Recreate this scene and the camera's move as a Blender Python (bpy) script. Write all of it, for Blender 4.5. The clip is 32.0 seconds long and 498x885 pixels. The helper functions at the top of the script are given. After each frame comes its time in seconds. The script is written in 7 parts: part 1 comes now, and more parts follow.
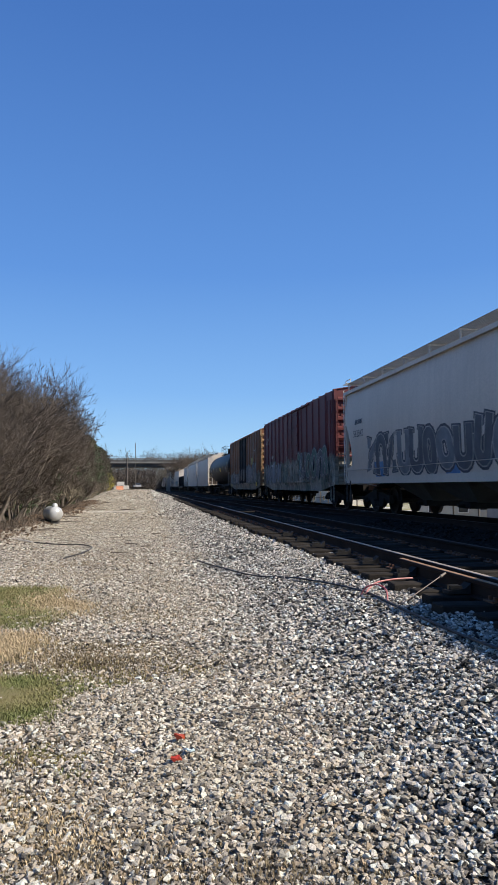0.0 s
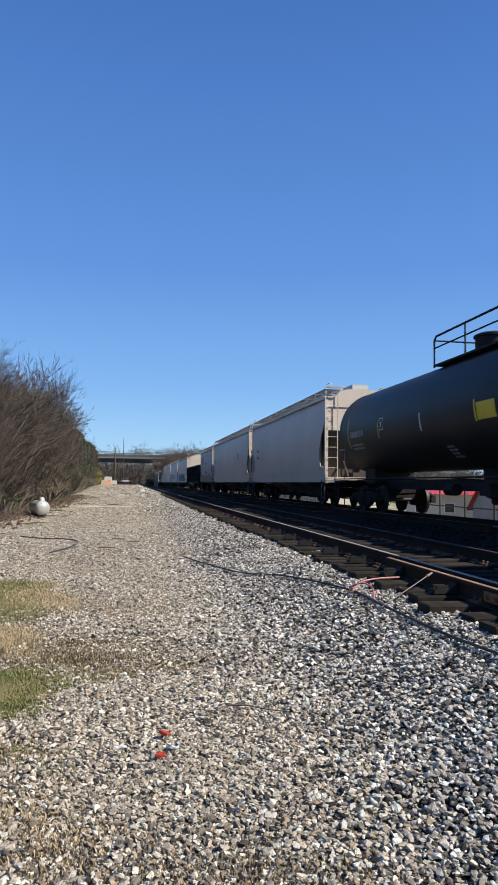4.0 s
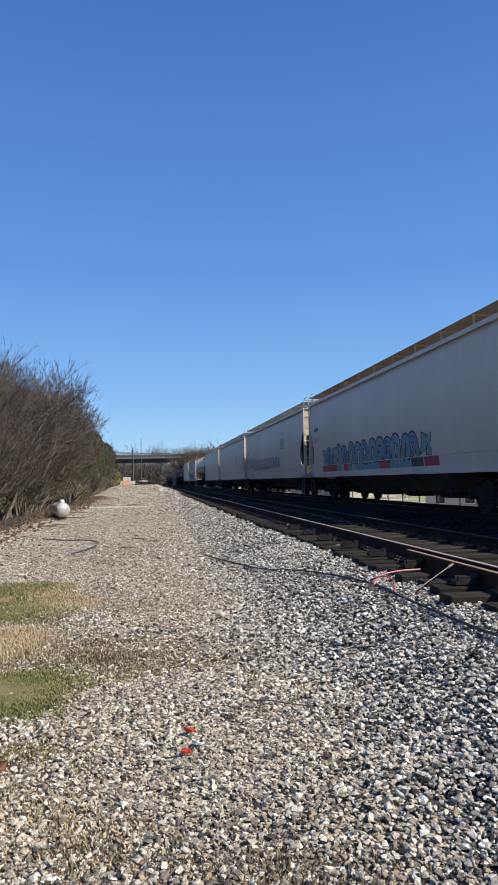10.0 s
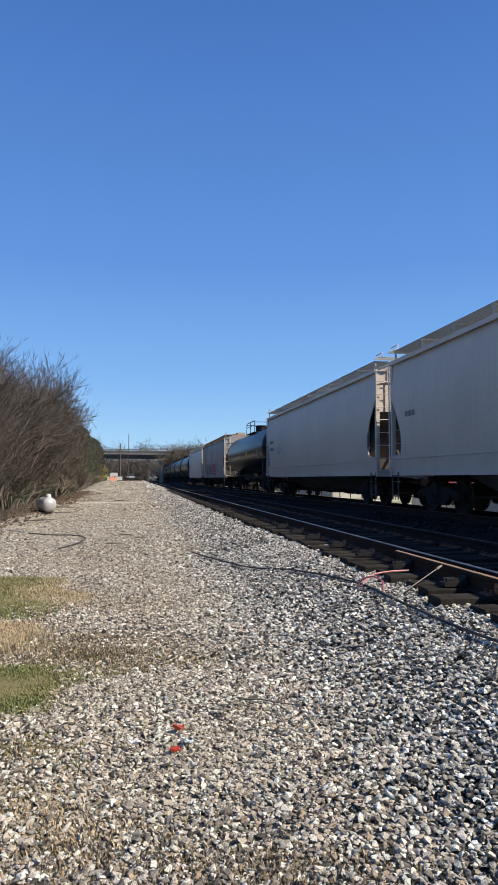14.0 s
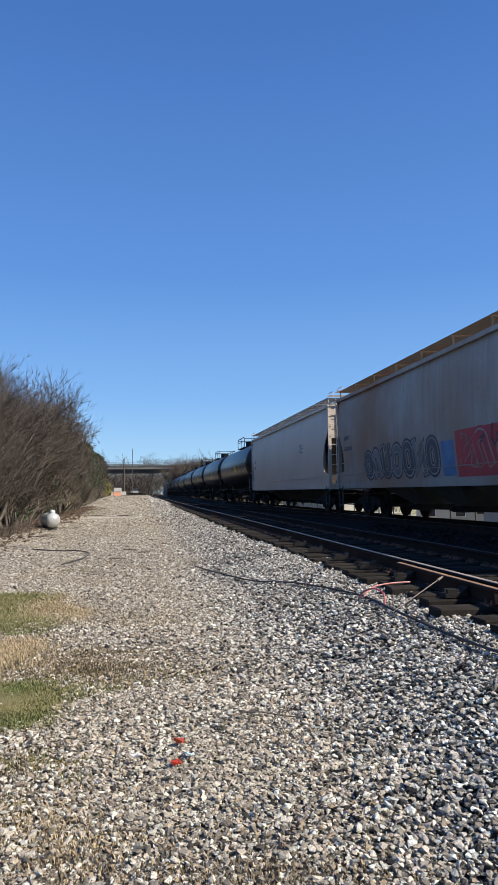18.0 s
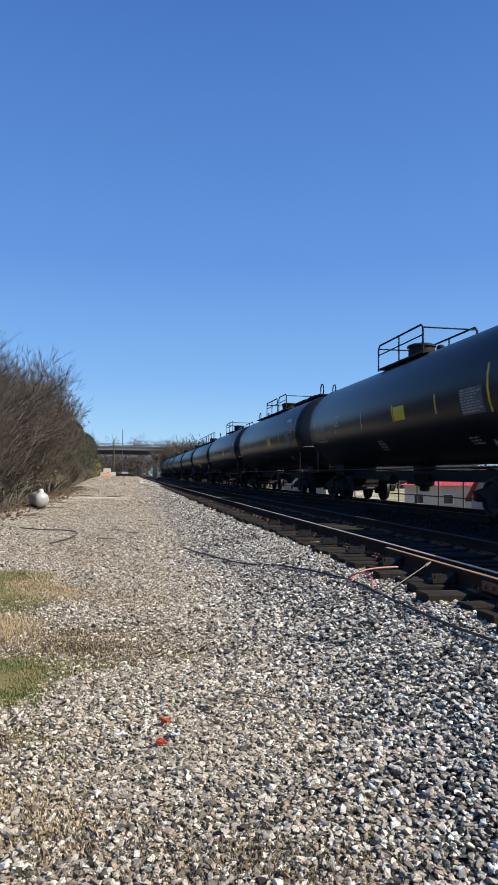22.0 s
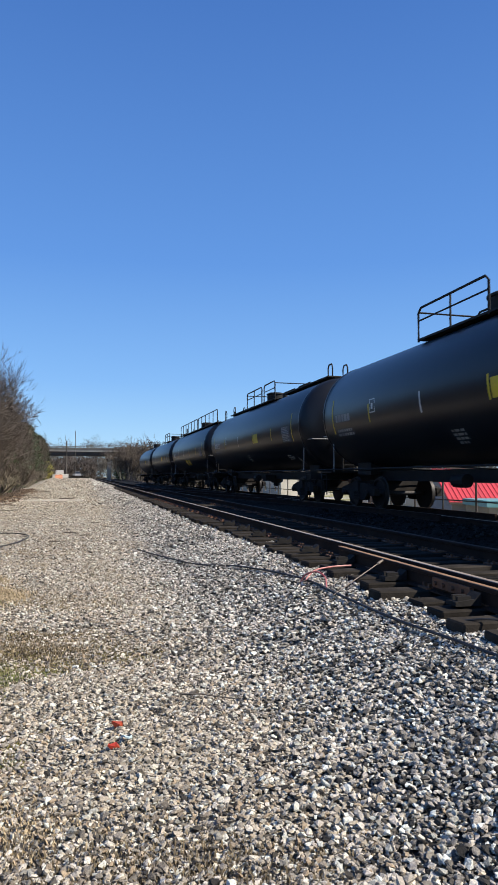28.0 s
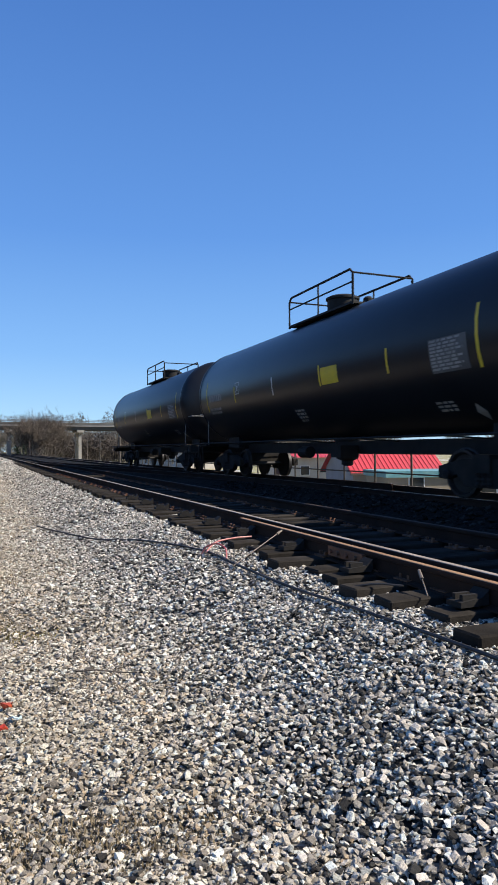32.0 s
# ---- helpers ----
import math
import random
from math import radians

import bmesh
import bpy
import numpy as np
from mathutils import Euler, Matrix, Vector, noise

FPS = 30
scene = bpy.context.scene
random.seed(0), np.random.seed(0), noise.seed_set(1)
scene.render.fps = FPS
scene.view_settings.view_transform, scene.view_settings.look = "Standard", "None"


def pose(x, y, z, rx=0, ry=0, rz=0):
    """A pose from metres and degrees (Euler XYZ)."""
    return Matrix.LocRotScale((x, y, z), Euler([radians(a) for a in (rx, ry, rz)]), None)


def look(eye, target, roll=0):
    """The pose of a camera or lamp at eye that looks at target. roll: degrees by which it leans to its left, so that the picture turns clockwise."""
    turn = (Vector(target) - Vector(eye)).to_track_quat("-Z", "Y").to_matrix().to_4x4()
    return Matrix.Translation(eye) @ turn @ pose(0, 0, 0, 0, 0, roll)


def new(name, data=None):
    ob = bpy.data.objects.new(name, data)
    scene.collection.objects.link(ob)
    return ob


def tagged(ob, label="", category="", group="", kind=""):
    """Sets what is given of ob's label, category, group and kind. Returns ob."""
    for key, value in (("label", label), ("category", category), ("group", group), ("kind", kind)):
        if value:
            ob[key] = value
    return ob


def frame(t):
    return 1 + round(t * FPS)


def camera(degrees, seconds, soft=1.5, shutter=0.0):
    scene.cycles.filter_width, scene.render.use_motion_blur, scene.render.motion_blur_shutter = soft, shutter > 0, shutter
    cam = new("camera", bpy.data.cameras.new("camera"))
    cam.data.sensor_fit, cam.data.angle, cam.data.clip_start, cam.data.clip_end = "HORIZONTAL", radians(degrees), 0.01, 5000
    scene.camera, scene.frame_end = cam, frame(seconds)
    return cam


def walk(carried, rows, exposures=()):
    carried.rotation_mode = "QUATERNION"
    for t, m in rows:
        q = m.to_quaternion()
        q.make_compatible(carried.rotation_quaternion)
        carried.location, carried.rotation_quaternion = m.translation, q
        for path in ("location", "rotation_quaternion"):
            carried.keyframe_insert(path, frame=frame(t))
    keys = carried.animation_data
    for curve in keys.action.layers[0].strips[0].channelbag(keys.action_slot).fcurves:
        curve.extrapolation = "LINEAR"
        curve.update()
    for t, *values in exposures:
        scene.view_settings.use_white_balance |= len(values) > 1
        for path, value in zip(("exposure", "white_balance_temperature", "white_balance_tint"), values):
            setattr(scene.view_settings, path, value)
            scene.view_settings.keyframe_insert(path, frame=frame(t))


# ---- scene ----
cam = camera(41.47, 32.0, 0.75, 0.12)
PATH = [
    (0.0, -0.000, -0.000, 1.500, 93.83, 0.26, -9.07),
    (0.5, -0.004, 0.003, 1.501, 93.71, 0.46, -8.91),
    (1.0, 0.005, 0.001, 1.504, 93.45, 0.29, -9.32),
    (1.5, 0.008, 0.004, 1.506, 93.23, -0.01, -10.44),
    (2.0, 0.013, 0.004, 1.505, 93.47, -0.38, -11.16),
    (2.5, 0.005, 0.003, 1.504, 93.72, -0.50, -11.16),
    (3.0, -0.001, 0.004, 1.505, 93.63, -0.53, -10.62),
    (3.5, -0.003, 0.011, 1.503, 93.64, -0.53, -10.34),
    (5.5, -0.013, 0.015, 1.498, 92.92, -0.56, -9.02),
    (6.0, -0.004, 0.009, 1.497, 92.71, -0.04, -8.72),
    (6.5, -0.003, -0.002, 1.498, 92.98, 0.43, -8.81),
    (7.0, 0.009, -0.010, 1.501, 93.31, 0.83, -8.83),
    (7.5, 0.008, -0.015, 1.498, 93.38, 0.79, -8.74),
    (8.0, 0.009, -0.026, 1.502, 93.56, 0.87, -8.31),
    (8.5, 0.009, -0.031, 1.500, 93.84, 0.84, -7.84),
    (9.0, 0.005, -0.030, 1.502, 93.90, 1.06, -7.55),
    (9.5, 0.005, -0.015, 1.500, 93.77, 1.25, -7.88),
    (10.0, 0.001, 0.006, 1.498, 93.29, 1.05, -8.55),
    (10.5, 0.003, 0.017, 1.499, 92.83, 0.48, -9.05),
    (11.0, -0.003, 0.026, 1.495, 92.96, 0.10, -9.26),
    (11.5, 0.002, 0.029, 1.498, 93.10, 0.29, -9.49),
    (12.0, -0.010, 0.038, 1.496, 93.04, 0.07, -9.57),
    (12.5, -0.018, 0.040, 1.498, 92.93, 0.20, -9.59),
    (13.0, -0.033, 0.041, 1.499, 92.91, -0.05, -9.56),
    (13.5, -0.041, 0.038, 1.495, 92.98, -0.20, -9.66),
    (15.5, -0.024, -0.014, 1.498, 93.81, 0.35, -9.72),
    (16.0, -0.021, -0.024, 1.497, 94.00, 0.22, -9.87),
    (16.5, -0.010, -0.031, 1.495, 94.13, 0.32, -10.14),
    (17.0, -0.014, -0.034, 1.495, 94.27, 0.37, -10.21),
    (17.5, -0.021, -0.040, 1.499, 94.19, 0.38, -9.68),
    (18.0, -0.011, -0.038, 1.499, 94.29, 0.58, -9.31),
    (18.5, -0.007, -0.036, 1.500, 94.35, 1.07, -9.00),
    (19.0, -0.013, -0.032, 1.497, 94.30, 1.10, -8.68),
    (19.5, -0.016, -0.024, 1.497, 93.79, 0.81, -8.61),
    (20.0, -0.025, -0.016, 1.498, 93.53, 0.28, -8.73),
    (20.5, -0.027, -0.015, 1.494, 93.39, -0.20, -8.77),
    (21.0, -0.020, -0.012, 1.491, 93.03, -0.46, -9.07),
    (21.5, -0.012, -0.007, 1.492, 93.08, -0.36, -9.70),
    (22.0, -0.010, 0.003, 1.487, 92.85, -0.56, -10.21),
    (22.5, -0.001, 0.016, 1.480, 92.15, -0.26, -10.47),
    (23.0, 0.004, 0.023, 1.482, 91.91, 0.02, -10.59),
    (23.5, -0.003, 0.030, 1.480, 91.96, -0.18, -10.60),
    (24.0, -0.005, 0.031, 1.480, 91.86, -0.13, -10.73),
    (24.5, -0.004, 0.030, 1.481, 91.86, 0.36, -10.61),
    (26.5, 0.001, 0.021, 1.481, 91.87, -0.29, -11.80),
    (27.0, -0.009, 0.019, 1.483, 92.35, -0.49, -12.56),
    (27.5, -0.006, 0.018, 1.480, 92.63, -0.50, -13.10),
    (28.0, 0.004, 0.012, 1.477, 92.97, -0.23, -14.09),
    (28.5, 0.020, 0.011, 1.471, 93.07, 0.44, -15.59),
    (29.0, 0.031, 0.017, 1.472, 92.64, 0.53, -17.23),
    (29.5, 0.043, 0.019, 1.468, 92.13, 0.59, -18.25),
    (30.0, 0.039, 0.021, 1.463, 91.17, 0.68, -18.68),
    (30.5, 0.053, 0.019, 1.466, 90.88, 0.93, -19.07),
    (31.0, 0.070, 0.014, 1.468, 91.07, 1.39, -19.89),
    (31.5, 0.079, 0.016, 1.462, 90.86, 0.91, -21.15),
    (32.0, 0.087, 0.019, 1.471, 90.64, 0.26, -22.12),
]
walk(cam, [(t, pose(*p)) for t, *p in PATH], [(0.0, 0.42), (24.0, 0.44), (28.0, 0.50), (32.0, 0.55)])

# ---- world, sun ----
world = bpy.data.worlds.new("sky")
scene.world = world
world.use_nodes = True
wn = world.node_tree.nodes
sky = wn.new("ShaderNodeTexSky")
sky.sky_type, sky.sun_disc = "NISHITA", False
SUN_EL, SUN_AZ = 42.0, 122.0          # degrees; azimuth clockwise from +y
sky.sun_elevation, sky.sun_rotation = radians(SUN_EL), radians(SUN_AZ)
sky.altitude, sky.air_density, sky.dust_density, sky.ozone_density = 1500, 1.15, 0.0, 3.0
deep = wn.new("ShaderNodeHueSaturation")
deep.inputs["Saturation"].default_value = 1.22
deep.inputs["Hue"].default_value = 0.511
world.node_tree.links.new(sky.outputs[0], deep.inputs["Color"])
# clear dry winter air: an even fall from pale horizon to deep blue overhead
wl = world.node_tree.links
where, parts_of = wn.new("ShaderNodeTexCoord"), wn.new("ShaderNodeSeparateXYZ")
wl.new(where.outputs["Generated"], parts_of.inputs[0])
fall = wn.new("ShaderNodeValToRGB")
wl.new(parts_of.outputs[2], fall.inputs[0])
STOPS = ((0.0, (2.6, 4.2, 5.75)), (0.04, (2.2, 3.85, 5.65)), (0.14, (1.38, 2.9, 5.4)), (0.31, (0.76, 1.93, 4.6)), (0.60, (0.41, 1.17, 3.35)), (1.0, (0.24, 0.75, 2.4)))
while len(fall.color_ramp.elements) < len(STOPS):
    fall.color_ramp.elements.new(0.5)
for el, (p, c) in zip(fall.color_ramp.elements, STOPS):
    el.position, el.color = p, (c[0] / 6, c[1] / 6, c[2] / 6, 1)
lift = wn.new("ShaderNodeVectorMath")
lift.operation = "SCALE"
lift.inputs["Scale"].default_value = 6.0
wl.new(fall.outputs[0], lift.inputs[0])
clear = wn.new("ShaderNodeMix")
clear.data_type = "RGBA"
clear.inputs[0].default_value = 0.88
wl.new(deep.outputs[0], clear.inputs[6])
wl.new(lift.outputs[0], clear.inputs[7])
world.node_tree.links.new(clear.outputs[2], wn["Background"].inputs[0])
wn["Background"].inputs[1].default_value = 0.121
sun = new("sun", bpy.data.lights.new("sun", "SUN"))
sun.data.energy, sun.data.angle, sun.data.color = 5.4, radians(0.5), (1.0, 0.92, 0.80)
sun_from = Vector((math.sin(radians(SUN_AZ)) * math.cos(radians(SUN_EL)), math.cos(radians(SUN_AZ)) * math.cos(radians(SUN_EL)), math.sin(radians(SUN_EL))))
sun.matrix_world = look(sun_from * 50, (0, 0, 0))

# ---- materials ----
def shader(name):
    m = bpy.data.materials.new(name)
    m.use_nodes = True
    nt = m.node_tree
    return m, nt.nodes, nt.links, nt.nodes["Principled BSDF"]


def mixer(n, l, fac, a, b, kind="MIX"):
    x = n.new("ShaderNodeMix")
    x.data_type, x.blend_type = "RGBA", kind
    for slot, v in ((0, fac), (6, a), (7, b)):
        if isinstance(v, bpy.types.NodeSocket):
            l.new(v, x.inputs[slot])
        elif slot == 0:
            x.inputs[0].default_value = v
        else:
            x.inputs[slot].default_value = (*v[:3], 1)
    return x.outputs[2]


def ramp(n, l, src, stops):
    r = n.new("ShaderNodeValToRGB")
    e = r.color_ramp.elements
    while len(e) < len(stops):
        e.new(0.5)
    for el, (p, c) in zip(e, stops):
        el.position = p
        el.color = (*c, 1) if not isinstance(c, float) else (c, c, c, 1)
    l.new(src, r.inputs[0])
    return r.outputs[0]


def coords(n, l, scale=(1, 1, 1), kind="Object"):
    tc, mp = n.new("ShaderNodeTexCoord"), n.new("ShaderNodeMapping")
    mp.inputs["Scale"].default_value = scale
    l.new(tc.outputs[kind], mp.inputs[0])
    return mp.outputs[0]


def noisy(n, l, vec, scale, detail=4.0, rough=0.55):
    t = n.new("ShaderNodeTexNoise")
    t.inputs["Scale"].default_value, t.inputs["Detail"].default_value, t.inputs["Roughness"].default_value = scale, detail, rough
    l.new(vec, t.inputs["Vector"])
    return t.outputs["Fac"]


def bumped(n, l, b, height, strength, dist=0.02):
    k = n.new("ShaderNodeBump")
    k.inputs["Strength"].default_value, k.inputs["Distance"].default_value = strength, dist
    l.new(height, k.inputs["Height"])
    l.new(k.outputs[0], b.inputs["Normal"])


def mat(name, base, alt=None, rough=0.6, metal=0.0, big=0.7, fine=30.0, streak=0.0, bump=0.15, rand=0.0, spec=0.5):
    """Paint, metal, wood: blotches of alt in base, a fine grain, upright streaks of dirt."""
    m, n, l, b = shader(name)
    alt = alt or tuple(c * 0.7 for c in base)
    v = coords(n, l)
    f1 = ramp(n, l, noisy(n, l, v, big, 5), [(0.35, 0.0), (0.68, 1.0)])
    c = mixer(n, l, f1, base, alt)
    f2 = noisy(n, l, v, fine, 3)
    c = mixer(n, l, 0.35, c, ramp(n, l, f2, [(0.3, 0.55), (0.7, 1.0)]), "MULTIPLY")
    if streak:
        vs = coords(n, l, (5, 5, 0.35))
        f3 = ramp(n, l, noisy(n, l, vs, 1.6, 5), [(0.45, 0.0), (0.75, streak)])
        c = mixer(n, l, f3, c, tuple(x * 0.35 + 0.015 for x in base))
    if rand:
        oi = n.new("ShaderNodeObjectInfo")
        c = mixer(n, l, rand, c, ramp(n, l, oi.outputs["Random"], [(0.0, 0.35), (1.0, 1.0)]), "MULTIPLY")
    l.new(c, b.inputs["Base Color"])
    b.inputs["Roughness"].default_value, b.inputs["Metallic"].default_value = rough, metal
    b.inputs["Specular IOR Level"].default_value = spec
    if bump:
        bumped(n, l, b, f2, bump, 0.01)
    return m


def stones(name, tones, rough=0.85, tint=None):
    """Loose stones: one tone a stone."""
    m, n, l, b = shader(name)
    g = n.new("ShaderNodeNewGeometry")
    k = len(tones)
    c = ramp(n, l, g.outputs["Random Per Island"], [((i + 0.5) / k, t) for i, t in enumerate(tones)])
    v = coords(n, l)
    f = noisy(n, l, v, 110, 4, 0.75)
    c = mixer(n, l, 0.7, c, ramp(n, l, f, [(0.33, 0.35), (0.6, 1.0)]), "MULTIPLY")
    if tint:
        c = mixer(n, l, ramp(n, l, noisy(n, l, v, 0.8, 4), [(0.42, 0.0), (0.65, 0.40)]), c, tint)
    l.new(c, b.inputs["Base Color"])
    b.inputs["Roughness"].default_value = rough
    b.inputs["Specular IOR Level"].default_value = 0.15
    bumped(n, l, b, f, 0.8, 0.006)
    return m


def ground_mat():
    """Gravel path, grey ballast towards the rails darkened for shaded gaps, dirt and dry soil between."""
    m, n, l, b = shader("gravel_ground")
    v = coords(n, l)
    vo = n.new("ShaderNodeTexVoronoi")
    vo.inputs["Scale"].default_value = 19
    l.new(v, vo.inputs["Vector"])
    sep = n.new("ShaderNodeSeparateColor")
    l.new(vo.outputs["Color"], sep.inputs[0])
    path = ramp(n, l, sep.outputs[0], [(0.0, (0.045, 0.040, 0.033)), (0.5, (0.26, 0.232, 0.19)), (1.0, (0.56, 0.51, 0.425))])
    # low stops put the shade of gaps between ballast stones into the ground
    grey = ramp(n, l, sep.outputs[0], [(0.0, (0.015, 0.014, 0.013)), (0.5, (0.06, 0.056, 0.05)), (1.0, (0.24, 0.225, 0.20))])
    sx = n.new("ShaderNodeSeparateXYZ")
    l.new(v, sx.inputs[0])
    big = noisy(n, l, v, 0.35, 5)
    add = n.new("ShaderNodeMath")
    add.operation = "MULTIPLY_ADD"
    l.new(big, add.inputs[0])
    add.inputs[1].default_value = 1.2
    l.new(sx.outputs[0], add.inputs[2])
    mr = n.new("ShaderNodeMapRange")
    mr.inputs["From Min"].default_value, mr.inputs["From Max"].default_value = 1.3, 2.1
    l.new(add.outputs[0], mr.inputs[0])
    c = mixer(n, l, mr.outputs[0], path, grey)
    soil = ramp(n, l, noisy(n, l, v, 0.55, 6, 0.65), [(0.5, 0.0), (0.72, 0.4)])
    c = mixer(n, l, soil, c, (0.21, 0.17, 0.12))
    # oily ground between the tracks, near black with the train's shade painted in
    oil_shade = n.new("ShaderNodeMapRange")
    oil_shade.inputs["From Min"].default_value, oil_shade.inputs["From Max"].default_value = 3.2, 4.0
    l.new(add.outputs[0], oil_shade.inputs[0])
    c = mixer(n, l, oil_shade.outputs[0], c, mixer(n, l, 0.94, c, (0.008, 0.0075, 0.007)))
    # past the rails: dry grass and pale lots
    far = n.new("ShaderNodeMapRange")
    far.inputs["From Min"].default_value, far.inputs["From Max"].default_value = 12.5, 16.0
    l.new(sx.outputs[0], far.inputs[0])
    lot = ramp(n, l, noisy(n, l, v, 0.06, 4), [(0.4, (0.30, 0.27, 0.17)), (0.5, (0.22, 0.21, 0.09)), (0.6, (0.45, 0.43, 0.40))])
    c = mixer(n, l, far.outputs[0], c, lot)
    wood = n.new("ShaderNodeMapRange")
    wood.inputs["From Min"].default_value, wood.inputs["From Max"].default_value = -5.0, -7.0
    l.new(sx.outputs[0], wood.inputs[0])
    c = mixer(n, l, wood.outputs[0], c, (0.11, 0.085, 0.055))
    l.new(c, b.inputs["Base Color"])
    b.inputs["Roughness"].default_value = 0.95
    b.inputs["Specular IOR Level"].default_value = 0.1
    inv = n.new("ShaderNodeMath")
    inv.operation = "SUBTRACT"
    inv.inputs[0].default_value = 1.0
    l.new(vo.outputs["Distance"], inv.inputs[1])
    bumped(n, l, b, inv.outputs[0], 0.9, 0.03)
    return m


M_GROUND = ground_mat()
M_STONE_PATH = stones("path_stones", [(0.038, 0.035, 0.033), (0.39, 0.349, 0.285), (0.556, 0.48, 0.377), (0.129, 0.113, 0.098), (0.837, 0.831, 0.712), (0.39, 0.297, 0.198), (0.207, 0.181, 0.15), (0.711, 0.646, 0.55)], tint=(0.30, 0.262, 0.195))
M_STONE_BALLAST = stones("ballast_stones", [(0.027, 0.026, 0.025), (0.356, 0.319, 0.266), (0.799, 0.724, 0.622), (0.09, 0.085, 0.078), (0.862, 0.878, 0.793), (0.194, 0.174, 0.145), (0.605, 0.544, 0.468), (0.049, 0.047, 0.043)])
M_LITTER = stones("dead_leaves", [(0.05, 0.035, 0.025), (0.13, 0.085, 0.055), (0.2, 0.14, 0.09), (0.08, 0.055, 0.04), (0.16, 0.12, 0.09)])
# oily stones, their tones lowered further for the shadow of the train
M_STONE_DARK = stones("oily_shaded_ballast_stones", [(0.006, 0.006, 0.006), (0.016, 0.015, 0.014), (0.01, 0.0095, 0.009), (0.024, 0.023, 0.021), (0.013, 0.011, 0.01), (0.05, 0.048, 0.044)])
M_TIE = mat("creosoted_tie", (0.026, 0.0225, 0.019), (0.055, 0.048, 0.041), 0.9, 0, 3, 70, bump=0.5, rand=0.5, spec=0.05)
M_RAIL = mat("rusty_rail", (0.022, 0.0135, 0.0105), (0.04, 0.022, 0.015), 0.85, 0.0, 3, 60, bump=0.3, spec=0.15)
M_DULLTOP = mat("dull_rail_top", (0.05, 0.036, 0.028), (0.09, 0.06, 0.045), 0.7, 0.0, 1.5, 40, bump=0.05, spec=0.2)
M_RAILTOP = mat("worn_rail_top", (0.40, 0.33, 0.27), (0.28, 0.22, 0.17), 0.6, 0.15, 1.5, 40, bump=0.05)
M_RUSTTOP = mat("rusty_rail_top", (0.42, 0.25, 0.13), (0.30, 0.16, 0.08), 0.6, 0.2, 4, 60, bump=0.15)
M_RUST_STEEL = mat("rust_steel", (0.20, 0.085, 0.04), (0.10, 0.05, 0.03), 0.75, 0.2, 6, 60, bump=0.3)
M_TRUCK = mat("grimy_black_steel", (0.013, 0.012, 0.0115), (0.03, 0.025, 0.021), 0.85, 0.0, 3, 50, bump=0.3, spec=0.25)
M_WHEEL = mat("wheel_steel", (0.035, 0.031, 0.029), (0.02, 0.018, 0.017), 0.55, 0.4, 4, 50, bump=0.1)
M_BLACK = mat("black_tank_paint", (0.0095, 0.0105, 0.014), (0.016, 0.017, 0.02), 0.33, 0, 0.6, 25, streak=0.10, bump=0.015, spec=0.30)
M_BLACKOLD = mat("worn_black_tank_paint", (0.011, 0.0115, 0.013), (0.02, 0.02, 0.02), 0.5, 0, 0.6, 25, streak=0.2, bump=0.03, spec=0.3)
M_BLACKFLAT = mat("black_fitting_paint", (0.010, 0.010, 0.011), (0.018, 0.017, 0.016), 0.7, 0, 3, 40, bump=0.1, spec=0.25)
M_GRAY = mat("pale_grey_hopper_paint", (0.60, 0.515, 0.425), (0.515, 0.44, 0.36), 0.5, 0, 0.35, 20, streak=0.16, bump=0.03)
M_GRAYROOF = mat("dusty_grey_roof", (0.52, 0.51, 0.48), (0.42, 0.41, 0.385), 0.7, 0, 0.6, 25, streak=0.3, bump=0.1)
M_STENCIL = mat("faded_stencil_paint", (0.24, 0.24, 0.235), (0.17, 0.17, 0.165), 0.75, 0, 1.0, 30, streak=0.3)
M_GRAYDARK = mat("dark_streaked_grey_steel", (0.13, 0.125, 0.115), (0.07, 0.065, 0.06), 0.7, 0, 1.0, 30, streak=0.4, bump=0.1)
# grimy brown, taken darker to stand for shade inside the hopper ends
M_SLOPE = mat("grimy_brown_shaded_slope_sheet", (0.075, 0.058, 0.046), (0.045, 0.036, 0.03), 0.8, 0, 1.0, 30, streak=0.4, bump=0.1)
M_RUSTGRAY = mat("rust_stained_grey_paint", (0.36, 0.345, 0.32), (0.28, 0.15, 0.08), 0.6, 0, 0.28, 20, streak=0.5, bump=0.08)
M_TANROOF = mat("tan_roof", (0.42, 0.33, 0.22), (0.34, 0.22, 0.12), 0.7, 0, 0.5, 25, streak=0.3, bump=0.1)
M_RED = mat("faded_red_boxcar_paint", (0.17, 0.026, 0.022), (0.10, 0.02, 0.018), 0.6, 0, 0.5, 25, streak=0.5, bump=0.08)
M_BROWN = mat("rusty_brown_boxcar_paint", (0.20, 0.095, 0.04), (0.11, 0.055, 0.03), 0.65, 0, 0.5, 25, streak=0.55, bump=0.1)
M_ORANGE = mat("rusty_yellow_end_paint", (0.27, 0.165, 0.075), (0.15, 0.08, 0.04), 0.65, 0, 1.5, 25, streak=0.5, bump=0.1)
